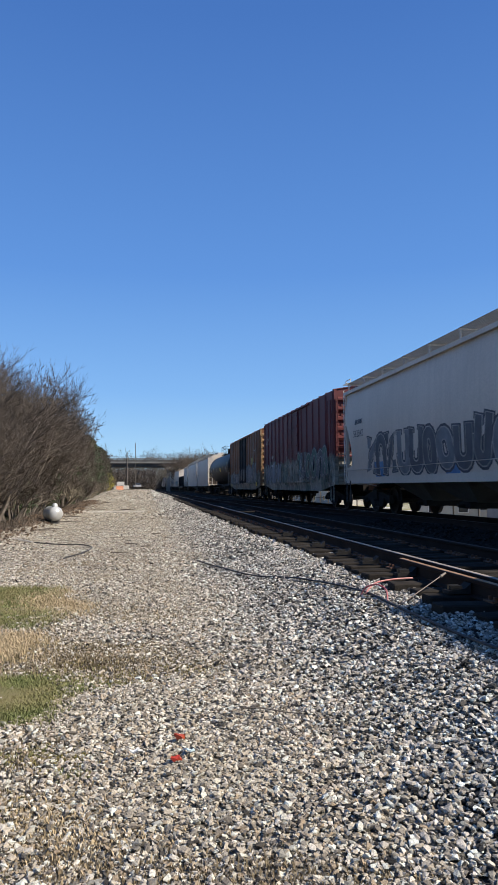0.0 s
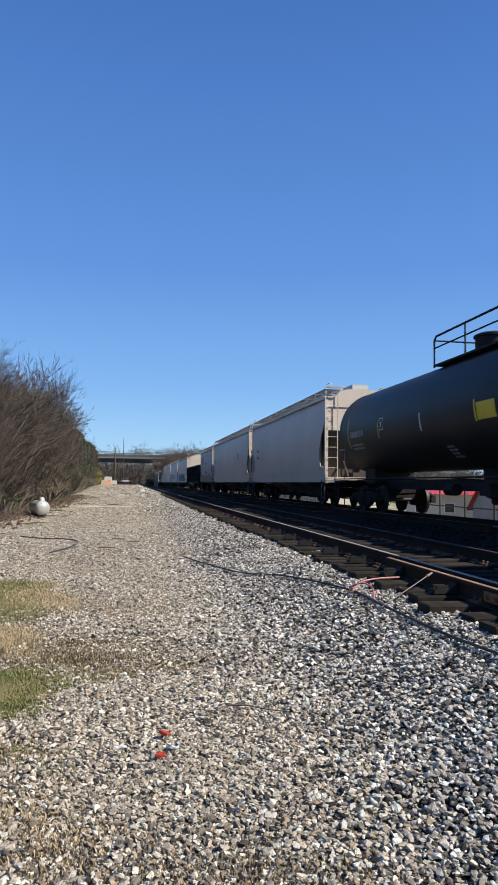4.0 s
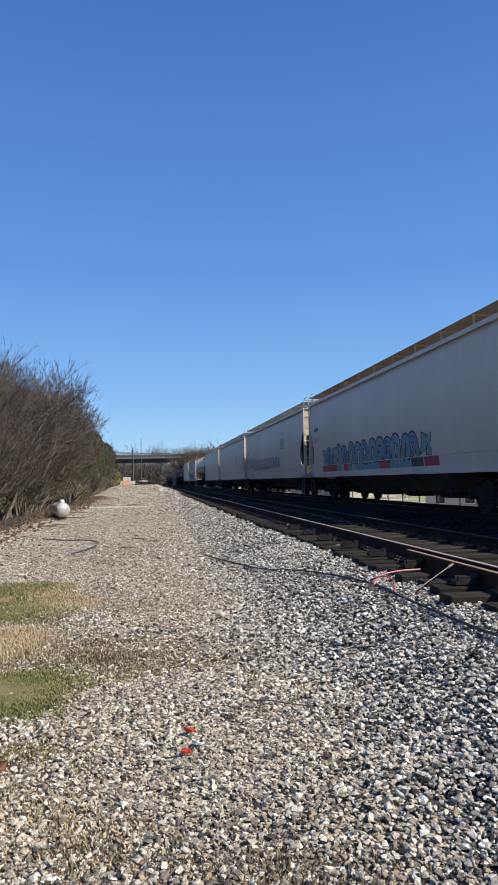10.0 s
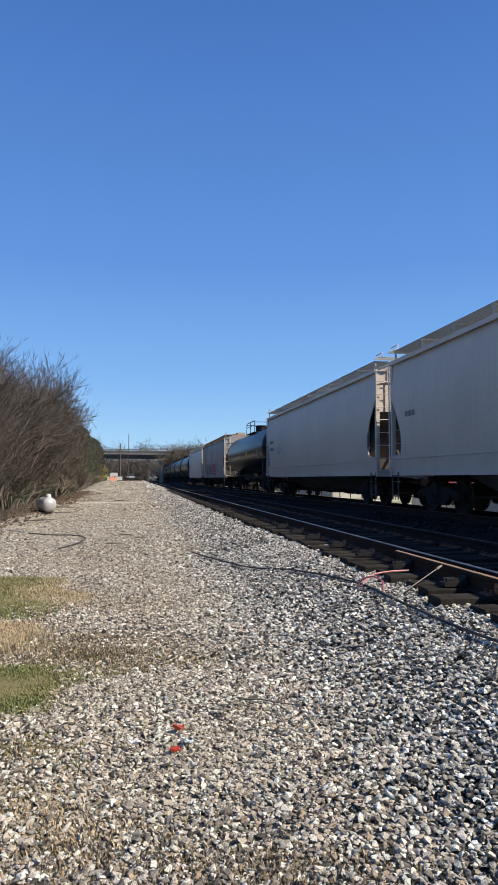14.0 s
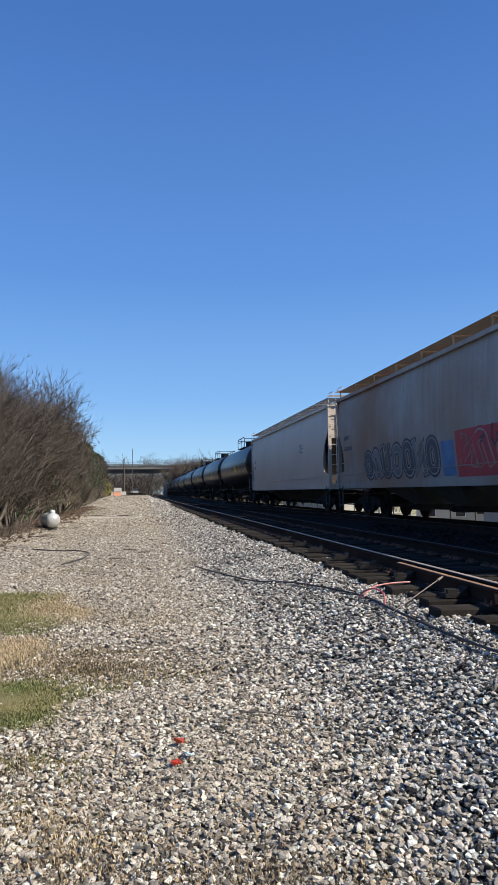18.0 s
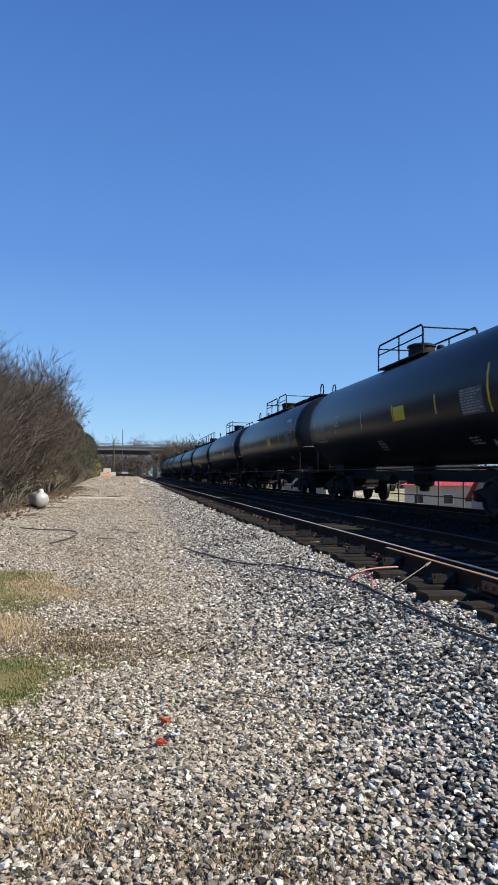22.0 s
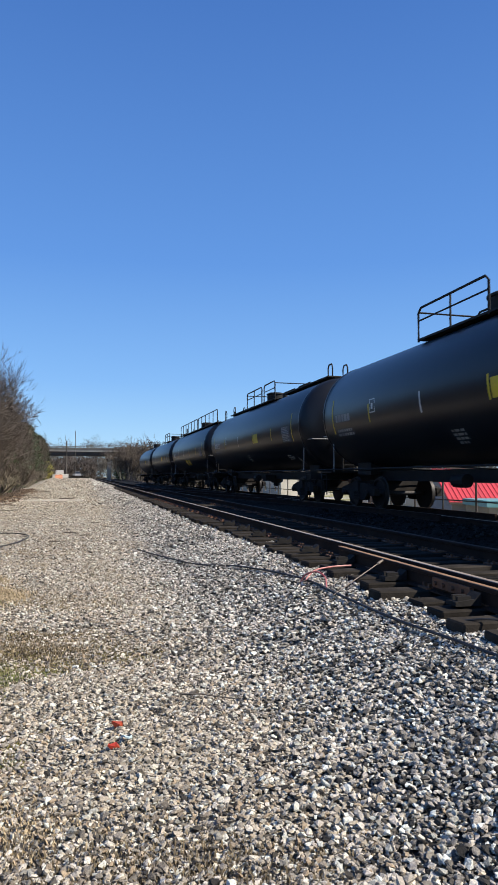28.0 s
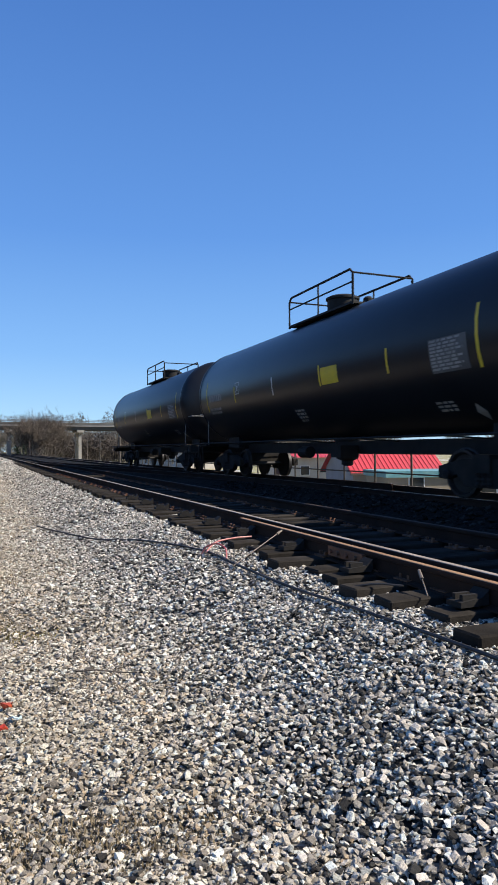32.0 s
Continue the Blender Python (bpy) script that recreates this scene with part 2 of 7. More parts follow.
def sprayed(name, base, alt, tones, top):
    """Ribbed boxcar paint, its lower side covered by old sprayed paint with a ragged upper edge."""
    m = mat(name, base, alt, 0.6, 0, 0.8, 25, streak=0.55, bump=0.08)
    n, l, b = m.node_tree.nodes, m.node_tree.links, m.node_tree.nodes["Principled BSDF"]
    under = b.inputs["Base Color"].links[0].from_socket
    v = coords(n, l)
    s = n.new("ShaderNodeSeparateXYZ")
    l.new(v, s.inputs[0])
    up = noisy(n, l, coords(n, l, (0.0, 1.0, 0.12)), 1.1, 6, 0.75)
    k = n.new("ShaderNodeMath")
    k.operation = "MULTIPLY_ADD"
    l.new(up, k.inputs[0])
    k.inputs[1].default_value = -2.6
    l.new(s.outputs[2], k.inputs[2])
    mask = ramp(n, l, k.outputs[0], [(0.0, 1.0), (0.001, 1.0)])
    r = n.new("ShaderNodeMapRange")
    r.inputs["From Min"].default_value, r.inputs["From Max"].default_value = top - 1.30 + 0.06, top - 1.30 - 0.06
    l.new(k.outputs[0], r.inputs[0])
    hue = ramp(n, l, noisy(n, l, coords(n, l, (0.0, 0.55, 0.25)), 1.0, 4, 0.7), [(0.30 + 0.4 * i / (len(tones) - 1), t) for i, t in enumerate(tones)])
    fine = ramp(n, l, noisy(n, l, coords(n, l, (0.0, 3.0, 0.6)), 2.0, 5, 0.8), [(0.42, 0.25), (0.55, 1.0)])
    hue = mixer(n, l, 0.75, hue, fine, "MULTIPLY")
    l.new(mixer(n, l, r.outputs[0], under, hue), b.inputs["Base Color"])
    return m


M_RED = sprayed("sprayed_red_boxcar_paint", (0.135, 0.016, 0.017), (0.095, 0.013, 0.013), [(0.26, 0.29, 0.29), (0.08, 0.07, 0.06), (0.36, 0.34, 0.28), (0.05, 0.085, 0.06), (0.28, 0.28, 0.22)], 2.25)
M_BROWN = sprayed("sprayed_brown_boxcar_paint", (0.27, 0.105, 0.034), (0.14, 0.052, 0.018), [(0.30, 0.25, 0.17), (0.16, 0.09, 0.045), (0.32, 0.29, 0.23), (0.09, 0.10, 0.10), (0.32, 0.22, 0.06)], 1.95)
M_GRIMY = sprayed("grimy_cement_hopper_paint", (0.52, 0.475, 0.415), (0.42, 0.38, 0.33), [(0.20, 0.18, 0.15), (0.30, 0.265, 0.21), (0.14, 0.13, 0.115), (0.34, 0.30, 0.24)], 1.85)
M_MAROON = mat("maroon_walkway_paint", (0.12, 0.035, 0.03), (0.07, 0.03, 0.025), 0.7, 0, 2, 25, bump=0.1)
M_COAL = mat("black_coal_car_paint", (0.009, 0.0095, 0.011), (0.016, 0.016, 0.017), 0.75, 0, 0.8, 25, streak=0.4, bump=0.1, spec=0.25)
M_WHITE = mat("white_lettering", (0.72, 0.72, 0.70), (0.6, 0.6, 0.58), 0.6, 0, 2, 40, bump=0)
M_GREYBAR = mat("worn_grey_pipe", (0.30, 0.30, 0.30), (0.2, 0.19, 0.18), 0.5, 0, 2, 40, bump=0.05)
M_RODSTEEL = mat("weathered_rod_steel", (0.20, 0.17, 0.14), (0.12, 0.09, 0.07), 0.6, 0.2, 4, 40, bump=0.1)
M_WHITEBAR = mat("white_grab_iron", (0.66, 0.64, 0.60), (0.45, 0.42, 0.38), 0.5, 0, 2, 40, bump=0.05)
M_YELLOW = mat("yellow_marking", (0.75, 0.52, 0.02), (0.6, 0.42, 0.03), 0.5, 0, 2, 40, bump=0)
M_BLUEGRAF = mat("blue_spray_paint", (0.05, 0.13, 0.32), (0.12, 0.25, 0.42), 0.6, 0, 2, 30, bump=0)
M_DRIPBLUE = mat("dull_blue_spray_paint", (0.16, 0.20, 0.26), (0.28, 0.30, 0.32), 0.6, 0, 1.5, 30, bump=0)
M_VIOLET = mat("faded_violet_spray_paint", (0.25, 0.235, 0.31), (0.36, 0.335, 0.37), 0.6, 0, 1.2, 30, bump=0)
M_TEAL = mat("teal_spray_paint", (0.10, 0.27, 0.28), (0.16, 0.33, 0.34), 0.6, 0, 2, 30, bump=0)
M_OCHREGRAF = mat("ochre_spray_paint", (0.40, 0.30, 0.05), (0.30, 0.20, 0.05), 0.6, 0, 1.5, 30, bump=0)
M_GREENGRAF = mat("green_spray_paint", (0.035, 0.085, 0.06), (0.06, 0.12, 0.09), 0.6, 0, 2, 30, bump=0)
M_REDGRAF = mat("red_spray_paint", (0.50, 0.05, 0.06), (0.36, 0.05, 0.06), 0.6, 0, 2, 30, bump=0)
M_DARKGRAF = mat("black_spray_paint", (0.03, 0.03, 0.04), (0.07, 0.07, 0.09), 0.6, 0, 2, 30, bump=0)
M_PALEGRAF = mat("pale_spray_paint", (0.42, 0.40, 0.36), (0.20, 0.19, 0.175), 0.6, 0, 1.2, 30, bump=0)
M_SMOKE = mat("smoke_grey_spray_paint", (0.055, 0.058, 0.07), (0.10, 0.105, 0.12), 0.6, 0, 2, 30, bump=0)
M_GRAFSTEEL = mat("steel_grey_spray_paint", (0.20, 0.21, 0.23), (0.10, 0.105, 0.12), 0.6, 0, 2, 30, bump=0)
M_SILVER = mat("silver_tank_paint", (0.60, 0.60, 0.58), (0.42, 0.41, 0.38), 0.30, 0.25, 2, 40, bump=0.05)
M_BARK = mat("grey_bark", (0.10, 0.082, 0.066), (0.17, 0.142, 0.115), 0.95, 0, 4, 50, bump=0.4)
M_TWIG = mat("brown_twigs", (0.058, 0.046, 0.036), (0.12, 0.094, 0.072), 0.95, 0, 0.5, 20, bump=0)
M_PALETWIG = mat("pale_dry_twigs", (0.22, 0.185, 0.13), (0.12, 0.1, 0.074), 0.95, 0, 1, 20, bump=0)
M_LEAF = mat("evergreen_leaves", (0.035, 0.055, 0.022), (0.06, 0.075, 0.03), 0.7, 0, 0.8, 20, bump=0)
M_YLEAF = mat("yellow_green_leaves", (0.26, 0.22, 0.03), (0.18, 0.17, 0.04), 0.7, 0, 1.5, 20, bump=0)
M_SOIL = mat("brown_soil", (0.24, 0.19, 0.115), (0.15, 0.135, 0.06), 0.95, 0, 1.6, 45, bump=0.6, spec=0.1)
M_THATCH = mat("dead_thatch", (0.12, 0.095, 0.06), (0.24, 0.19, 0.12), 0.95, 0, 2.0, 30, bump=0, spec=0.1)
M_GRASS = mat("green_grass", (0.13, 0.155, 0.045), (0.22, 0.195, 0.08), 0.8, 0, 2.0, 30, bump=0)
M_MOSS = mat("olive_moss", (0.19, 0.165, 0.055), (0.26, 0.21, 0.09), 0.9, 0, 2.0, 30, bump=0, spec=0.1)
M_STRAW = mat("dry_grass", (0.46, 0.36, 0.22), (0.34, 0.26, 0.15), 0.9, 0, 2.0, 30, bump=0)
M_CONC = mat("weathered_concrete", (0.36, 0.34, 0.31), (0.25, 0.235, 0.21), 0.9, 0, 0.4, 15, streak=0.3, bump=0.1)
M_CONCW = mat("pale_concrete", (0.62, 0.60, 0.56), (0.5, 0.48, 0.44), 0.9, 0, 0.4, 15, bump=0.1)
M_STEELBRIDGE = mat("dark_girder", (0.05, 0.048, 0.045), (0.085, 0.075, 0.065), 0.7, 0.1, 0.4, 15, bump=0.1)
M_POLE = mat("dark_pole", (0.06, 0.05, 0.042), (0.1, 0.085, 0.07), 0.9, 0, 2, 30, bump=0.2)
M_HOSE = mat("black_hose", (0.02, 0.02, 0.02), (0.045, 0.04, 0.038), 0.6, 0, 6, 40, bump=0.1)
M_REDCABLE = mat("red_cable", (0.42, 0.06, 0.06), (0.5, 0.25, 0.22), 0.5, 0, 6, 40, bump=0)
M_REDROOF = mat("red_metal_roof", (0.58, 0.05, 0.06), (0.50, 0.055, 0.06), 0.45, 0, 0.8, 20, bump=0.05)
M_WALL = mat("off_white_wall", (0.46, 0.43, 0.37), (0.36, 0.33, 0.28), 0.8, 0, 0.5, 20, bump=0.05)
M_TANWALL = mat("tan_wall", (0.30, 0.25, 0.18), (0.22, 0.18, 0.13), 0.8, 0, 0.5, 20, bump=0.05)
M_GREYWALL = mat("grey_wall", (0.3, 0.3, 0.3), (0.24, 0.24, 0.24), 0.8, 0, 0.5, 20, bump=0.05)
M_DARKGLASS = mat("dark_window_glass", (0.02, 0.025, 0.03), (0.03, 0.035, 0.04), 0.12, 0, 1, 20, bump=0)
M_PLANK = mat("weathered_plank", (0.74, 0.70, 0.63), (0.6, 0.55, 0.48), 0.9, 0, 2, 40, bump=0.3)
M_LEAFRED = mat("red_plastic_scrap", (0.36, 0.035, 0.018), (0.30, 0.07, 0.02), 0.4, 0, 8, 40, bump=0.1)
M_BARRIER = mat("orange_plastic", (0.60, 0.24, 0.12), (0.5, 0.22, 0.12), 0.5, 0, 3, 30, bump=0.05)
M_PALEBLUE = mat("pale_blue_scrap", (0.45, 0.6, 0.66), (0.6, 0.68, 0.7), 0.4, 0, 8, 40, bump=0.1)
M_FARTREE = mat("far_bare_trees", (0.14, 0.122, 0.10), (0.10, 0.092, 0.07), 0.95, 0, 0.1, 3, bump=0)

# ---- mesh helpers ----
def box(bm, x0, x1, y0, y1, z0, z1):
    v = [bm.verts.new(p) for p in ((x0, y0, z0), (x1, y0, z0), (x1, y1, z0), (x0, y1, z0), (x0, y0, z1), (x1, y0, z1), (x1, y1, z1), (x0, y1, z1))]
    for f in ((3, 2, 1, 0), (4, 5, 6, 7), (0, 1, 5, 4), (1, 2, 6, 5), (2, 3, 7, 6), (3, 0, 4, 7)):
        bm.faces.new([v[i] for i in f])
    return v


def tube(bm, pts, r, seg=6, closed=False, r1=None):
    """A round bar along pts."""
    pts = [Vector(p) for p in pts]
    rings, up = [], Vector((0.13, 0.21, 0.97))
    for i, p in enumerate(pts):
        a = pts[i - 1] if i or closed else p
        b = pts[(i + 1) % len(pts)] if i < len(pts) - 1 or closed else p
        d = (b - a).normalized()
        u = d.cross(up if abs(d.dot(up)) < 0.95 else Vector((1, 0, 0))).normalized()
        w = d.cross(u)
        k = r if r1 is None else r + (r1 - r) * i / (len(pts) - 1)
        rings.append([bm.verts.new(p + k * (math.cos(2 * math.pi * j / seg) * u + math.sin(2 * math.pi * j / seg) * w)) for j in range(seg)])
    for i in range(len(rings) - (0 if closed else 1)):
        a, b = rings[i], rings[(i + 1) % len(rings)]
        for j in range(seg):
            bm.faces.new((a[j], a[(j + 1) % seg], b[(j + 1) % seg], b[j]))
    if not closed:
        bm.faces.new(rings[0][::-1])
        bm.faces.new(rings[-1])


def extrude(bm, outline, axis, a, b):
    """A closed outline of pairs, swept along an axis from a to b."""
    def at(p, s):
        q = list(p)
        q.insert("xyz".index(axis), s)
        return bm.verts.new(q)
    r0, r1 = [at(p, a) for p in outline], [at(p, b) for p in outline]
    k = len(outline)
    for i in range(k):
        bm.faces.new((r0[i], r0[(i + 1) % k], r1[(i + 1) % k], r1[i]))
    bm.faces.new(r0[::-1])
    bm.faces.new(r1)


def loft(bm, rings, caps=True):
    vs = [[bm.verts.new(p) for p in r] for r in rings]
    k = len(rings[0])
    for a, b in zip(vs, vs[1:]):
        for j in range(k):
            bm.faces.new((a[j], a[(j + 1) % k], b[(j + 1) % k], b[j]))
    if caps:
        bm.faces.new(vs[0][::-1])
        bm.faces.new(vs[-1])


def lathe(bm, profile, axis="y", seg=32, centre=(0, 0, 0)):
    """Pairs (along, radius) turned about an axis."""
    rings = []
    for s, r in profile:
        ring = []
        for j in range(seg):
            a = 2 * math.pi * j / seg
            c, d = r * math.cos(a), r * math.sin(a)
            p = {"x": (s, c, d), "y": (c, s, d), "z": (c, d, s)}[axis]
            ring.append((p[0] + centre[0], p[1] + centre[1], p[2] + centre[2]))
        rings.append(ring)
    loft(bm, rings)


def shape(name, bm, material, smooth=False, angle=40):
    bmesh.ops.recalc_face_normals(bm, faces=bm.faces)
    me = bpy.data.meshes.new(name)
    bm.to_mesh(me)
    bm.free()
    me.materials.append(material)
    if smooth:
        me.polygons.foreach_set("use_smooth", [True] * len(me.polygons))
        me.set_sharp_from_angle(angle=radians(angle))
    return me


def part(name, bm, material, parent=None, label="", loc=(0, 0, 0), rot=(0, 0, 0), smooth=False):
    me = bm if isinstance(bm, bpy.types.Mesh) else shape(name, bm, material, smooth)
    ob = new(name, me)
    ob.parent = parent
    ob.matrix_basis = pose(*loc, *rot)
    if label:
        ob["label"] = label
    return ob


def raw(name, verts, faces, material, smooth=False):
    me = bpy.data.meshes.new(name)
    me.from_pydata(verts, [], faces)
    me.materials.append(material)
    if smooth:
        me.polygons.foreach_set("use_smooth", [True] * len(me.polygons))
    return me


def bez(p0, p1, p2, p3, k=10):
    p0, p1, p2, p3 = map(Vector, (p0, p1, p2, p3))
    return [(1 - t) ** 3 * p0 + 3 * (1 - t) ** 2 * t * p1 + 3 * (1 - t) * t * t * p2 + t ** 3 * p3 for t in (i / k for i in range(k + 1))]


# ---- plan ----
NEAR_X, NEAR_Z = 3.30, 0.62        # nearer rail of the near track, height of its head
MAIN_X, MAIN_Z = 9.20, 0.55        # middle of the train's track, height of its rails
GAUGE = 1.505


def ground_z(x, y):
    """Height of the ballast and path."""
    def step(a, b, s):
        k = min(1, max(0, (s - a) / (b - a)))
        return k * k * (3 - 2 * k)
    z = 0.365 * step(1.15, 2.75, x)
    z -= 0.12 * step(5.2, 6.0, x) * (1 - step(6.6, 7.6, x))
    z += 0.05 * step(6.6, 7.6, x)
    z -= 3.0 * step(11.2, 19.0, x)
    z += 1.05 * step(45, 115, y) * (1 - step(0.8, 3.0, x)) * (1 - step(-4, -9, x) * 0.4)
    z += 0.15 * step(-3.2, -4.2, x) * (1 - step(-4.2, -7.0, x)) - 0.5 * step(-5.0, -9.0, x)
    return z

# ---- ground ----
def ground():
    xs = [-1500, -600, -200, -80, -40, -24, -16] + list(np.arange(-12, -4, 0.5)) + list(np.arange(-4, 4.01, 0.16)) + list(np.arange(4.5, 20.01, 0.5)) + [24, 32, 50, 90, 200, 600, 1500]
    ys = [-1500, -500, -150, -60, -25, -10, -4, -1] + list(np.arange(0, 15, 0.25)) + list(np.arange(15, 30, 0.5)) + list(np.arange(30, 130, 3)) + [140, 160, 200, 300, 500, 900, 2500]
    verts, faces = [], []
    for y in ys:
        for x in xs:
            near = 1.0 if abs(x) < 15 and -2 < y < 130 else 0.0
            z = ground_z(x, y) + near * 0.035 * (noise.noise((x * 0.8, y * 0.8, 0)) + 0.6 * noise.noise((x * 2.1, y * 2.1, 3)))
            verts.append((x, y, z))
    w = len(xs)
    for j in range(len(ys) - 1):
        for i in range(w - 1):
            faces.append((j * w + i, j * w + i + 1, (j + 1) * w + i + 1, (j + 1) * w + i))
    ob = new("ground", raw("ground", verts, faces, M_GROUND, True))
    tagged(ob, "gravel path and ballast shoulder beside railway tracks", "ground", kind="structure")


ground()


def stone_kinds(k, seed, corners):
    """Blocky broken stones: hulls of points on a rounded block."""
    rnd, kinds = random.Random(seed), []
    for _ in range(k):
        bm = bmesh.new()
        sx, sy, sz = rnd.uniform(1.0, 1.55), rnd.uniform(0.68, 1.05), rnd.uniform(0.36, 0.68)
        for i in range(corners):
            z = 1 - 2 * (i + 0.5) / corners
            a = i * 2.39996 + rnd.uniform(-0.45, 0.45)
            q = math.sqrt(1 - z * z)
            d = Vector((q * math.cos(a), q * math.sin(a), z))
            d *= rnd.uniform(0.84, 1.08) / max(abs(d.x), abs(d.y), abs(d.z)) ** 0.6
            bm.verts.new((d.x * sx * 0.86, d.y * sy * 0.86, d.z * sz * 0.86))
        bmesh.ops.convex_hull(bm, input=bm.verts)
        for v in [v for v in bm.verts if not v.link_faces]:
            bm.verts.remove(v)
        bmesh.ops.triangulate(bm, faces=bm.faces)
        bm.verts.index_update()
        kinds.append((np.array([v.co[:] for v in bm.verts]), np.array([[v.index for v in f.verts] for f in bm.faces])))
        bm.free()
    return kinds


NEAR_KINDS, FAR_KINDS = stone_kinds(30, 5, 9), stone_kinds(16, 6, 8)


def scatter(name, material, count, area, size, seed, keep, label, category, sink=0.25, lift=0.0):
    """Loose stones over an area x0, x1, y0, y1; keep(x, y) is the chance that one lies there."""
    rng = np.random.default_rng(seed)
    x0, x1, y0, y1 = area
    kinds = NEAR_KINDS if y0 < 5 else FAR_KINDS
    V, F, base = [], [], 0
    made = 0
    while made < count:
        x, y = rng.uniform(x0, x1), rng.uniform(y0, y1)
        made += 1
        if rng.random() > keep(x, y):
            continue
        v, f = kinds[rng.integers(len(kinds))]
        s = size * float(np.clip(rng.lognormal(0, 0.38), 0.45, 2.1))
        a, b, c = rng.uniform(0, 6.28), rng.normal(0, 0.38), rng.normal(0, 0.38)
        m = np.array(Euler((b, c, a)).to_matrix()) * s
        z = ground_z(x, y) + 0.035 * (noise.noise((x * 0.8, y * 0.8, 0)) + 0.6 * noise.noise((x * 2.1, y * 2.1, 3))) + s * sink + lift * rng.random()
        V.append(v @ m.T + (x, y, z))
        F.append(f + base)
        base += len(v)
    V, F = np.concatenate(V), np.concatenate(F)
    me = bpy.data.meshes.new(name)
    me.vertices.add(len(V))
    me.vertices.foreach_set("co", V.astype(np.float32).ravel())
    me.loops.add(len(F) * 3)
    me.loops.foreach_set("vertex_index", F.astype(np.int32).ravel())
    me.polygons.add(len(F))
    me.polygons.foreach_set("loop_start", np.arange(0, len(F) * 3, 3, dtype=np.int32))
    me.materials.append(material)
    me.update(calc_edges=True)
    me.shade_flat()
    return tagged(new(name, me), label, category, kind="stuff")


# ---- track ----
RAIL = [(-0.07, -0.17), (0.07, -0.17), (0.07, -0.158), (0.012, -0.145), (0.01, -0.045), (0.034, -0.035), (0.036, -0.008), (0.03, 0.0), (-0.03, 0.0), (-0.036, -0.008), (-0.034, -0.035), (-0.01, -0.045), (-0.012, -0.145), (-0.07, -0.158)]


def rail(track, x, z, y0, y1, bend=None, top=None):
    """One rail, its worn running face on top."""
    bm = bmesh.new()
    ys = [y0, y1] if bend is None else list(np.linspace(y0, y1, 30))
    off = bend or (lambda y: 0.0)
    loft(bm, [[(x + px + off(y), y, z + pz) for px, pz in RAIL] for y in ys])
    ob = part("rail", bm, M_RAIL, track)
    bm = bmesh.new()
    loft(bm, [[(x + px + off(y), y, z + pz) for px, pz in ((-0.03, -0.002), (0.03, -0.002), (0.024, 0.004), (-0.024, 0.004))] for y in ys])
    part("running_face", bm, top or M_RAILTOP, ob, "rusty rail head" if top else "polished rail head")


def track(name, x, z, label, far_top=None):
    t = new(name)
    tagged(t, label, "railway track", "railway tracks")
    rail(t, x - GAUGE / 2, z, -30, 420)
    rail(t, x + GAUGE / 2, z, -30, 420, None, far_top)
    return t


near_track = track("railway_track", NEAR_X + GAUGE / 2, NEAR_Z, "rusty railway track on creosoted wooden ties", M_DULLTOP)
main_track = track("railway_track", MAIN_X, MAIN_Z, "railway track in use, under the passing train")
# point rail of the turnout, lying close outside the near rail
rail(near_track, NEAR_X - 0.155, NEAR_Z - 0.012, -30, 7.8, None, M_RUSTTOP)

# ---- freight cars ----
def wheelset_mesh():
    bm = bmesh.new()
    lathe(bm, [(-0.95, 0.07), (0.95, 0.07)], "x", 10)
    for s in (-1, 1):
        prof = [(0.66, 0.10), (0.67, 0.30), (0.66, 0.40), (0.68, 0.49), (0.705, 0.49), (0.72, 0.462), (0.80, 0.455), (0.80, 0.40), (0.74, 0.36), (0.73, 0.14), (0.82, 0.11)]
        lathe(bm, [(s * a, r) for a, r in prof], "x", 28)
    return shape("wheelset", bm, M_WHEEL, True)


def truck_meshes():
    """Side frames, bolster and springs of a two-axle truck."""
    frame_line = [(-1.22, 0.38), (-1.22, 0.60), (-0.95, 0.66), (-0.55, 0.74), (0.55, 0.74), (0.95, 0.66), (1.22, 0.60), (1.22, 0.38), (1.02, 0.36), (0.72, 0.46), (0.5, 0.24), (-0.5, 0.24), (-0.72, 0.46), (-1.02, 0.36)]
    bm = bmesh.new()
    extrude(bm, frame_line, "x", -0.08, 0.08)
    side = shape("side_frame", bm, M_TRUCK)
    bm = bmesh.new()
    box(bm, -1.15, 1.15, -0.2, 0.2, 0.5, 0.82)
    bolster = shape("bolster", bm, M_TRUCK)
    bm = bmesh.new()
    lathe(bm, [(0.27, 0.06), (0.30, 0.075), (0.34, 0.06), (0.38, 0.075), (0.42, 0.06), (0.46, 0.075), (0.5, 0.06)], "z", 8)
    spring = shape("spring", bm, M_TRUCK)
    bm = bmesh.new()
    lathe(bm, [(0, 0.095), (0.05, 0.095), (0.07, 0.06)], "x", 12)
    cap = shape("bearing_cap", bm, M_TRUCK)
    return side, bolster, spring, cap


WHEELSET = wheelset_mesh()
SIDE, BOLSTER, SPRING, CAP = truck_meshes()
AXLE_ROOTS = []


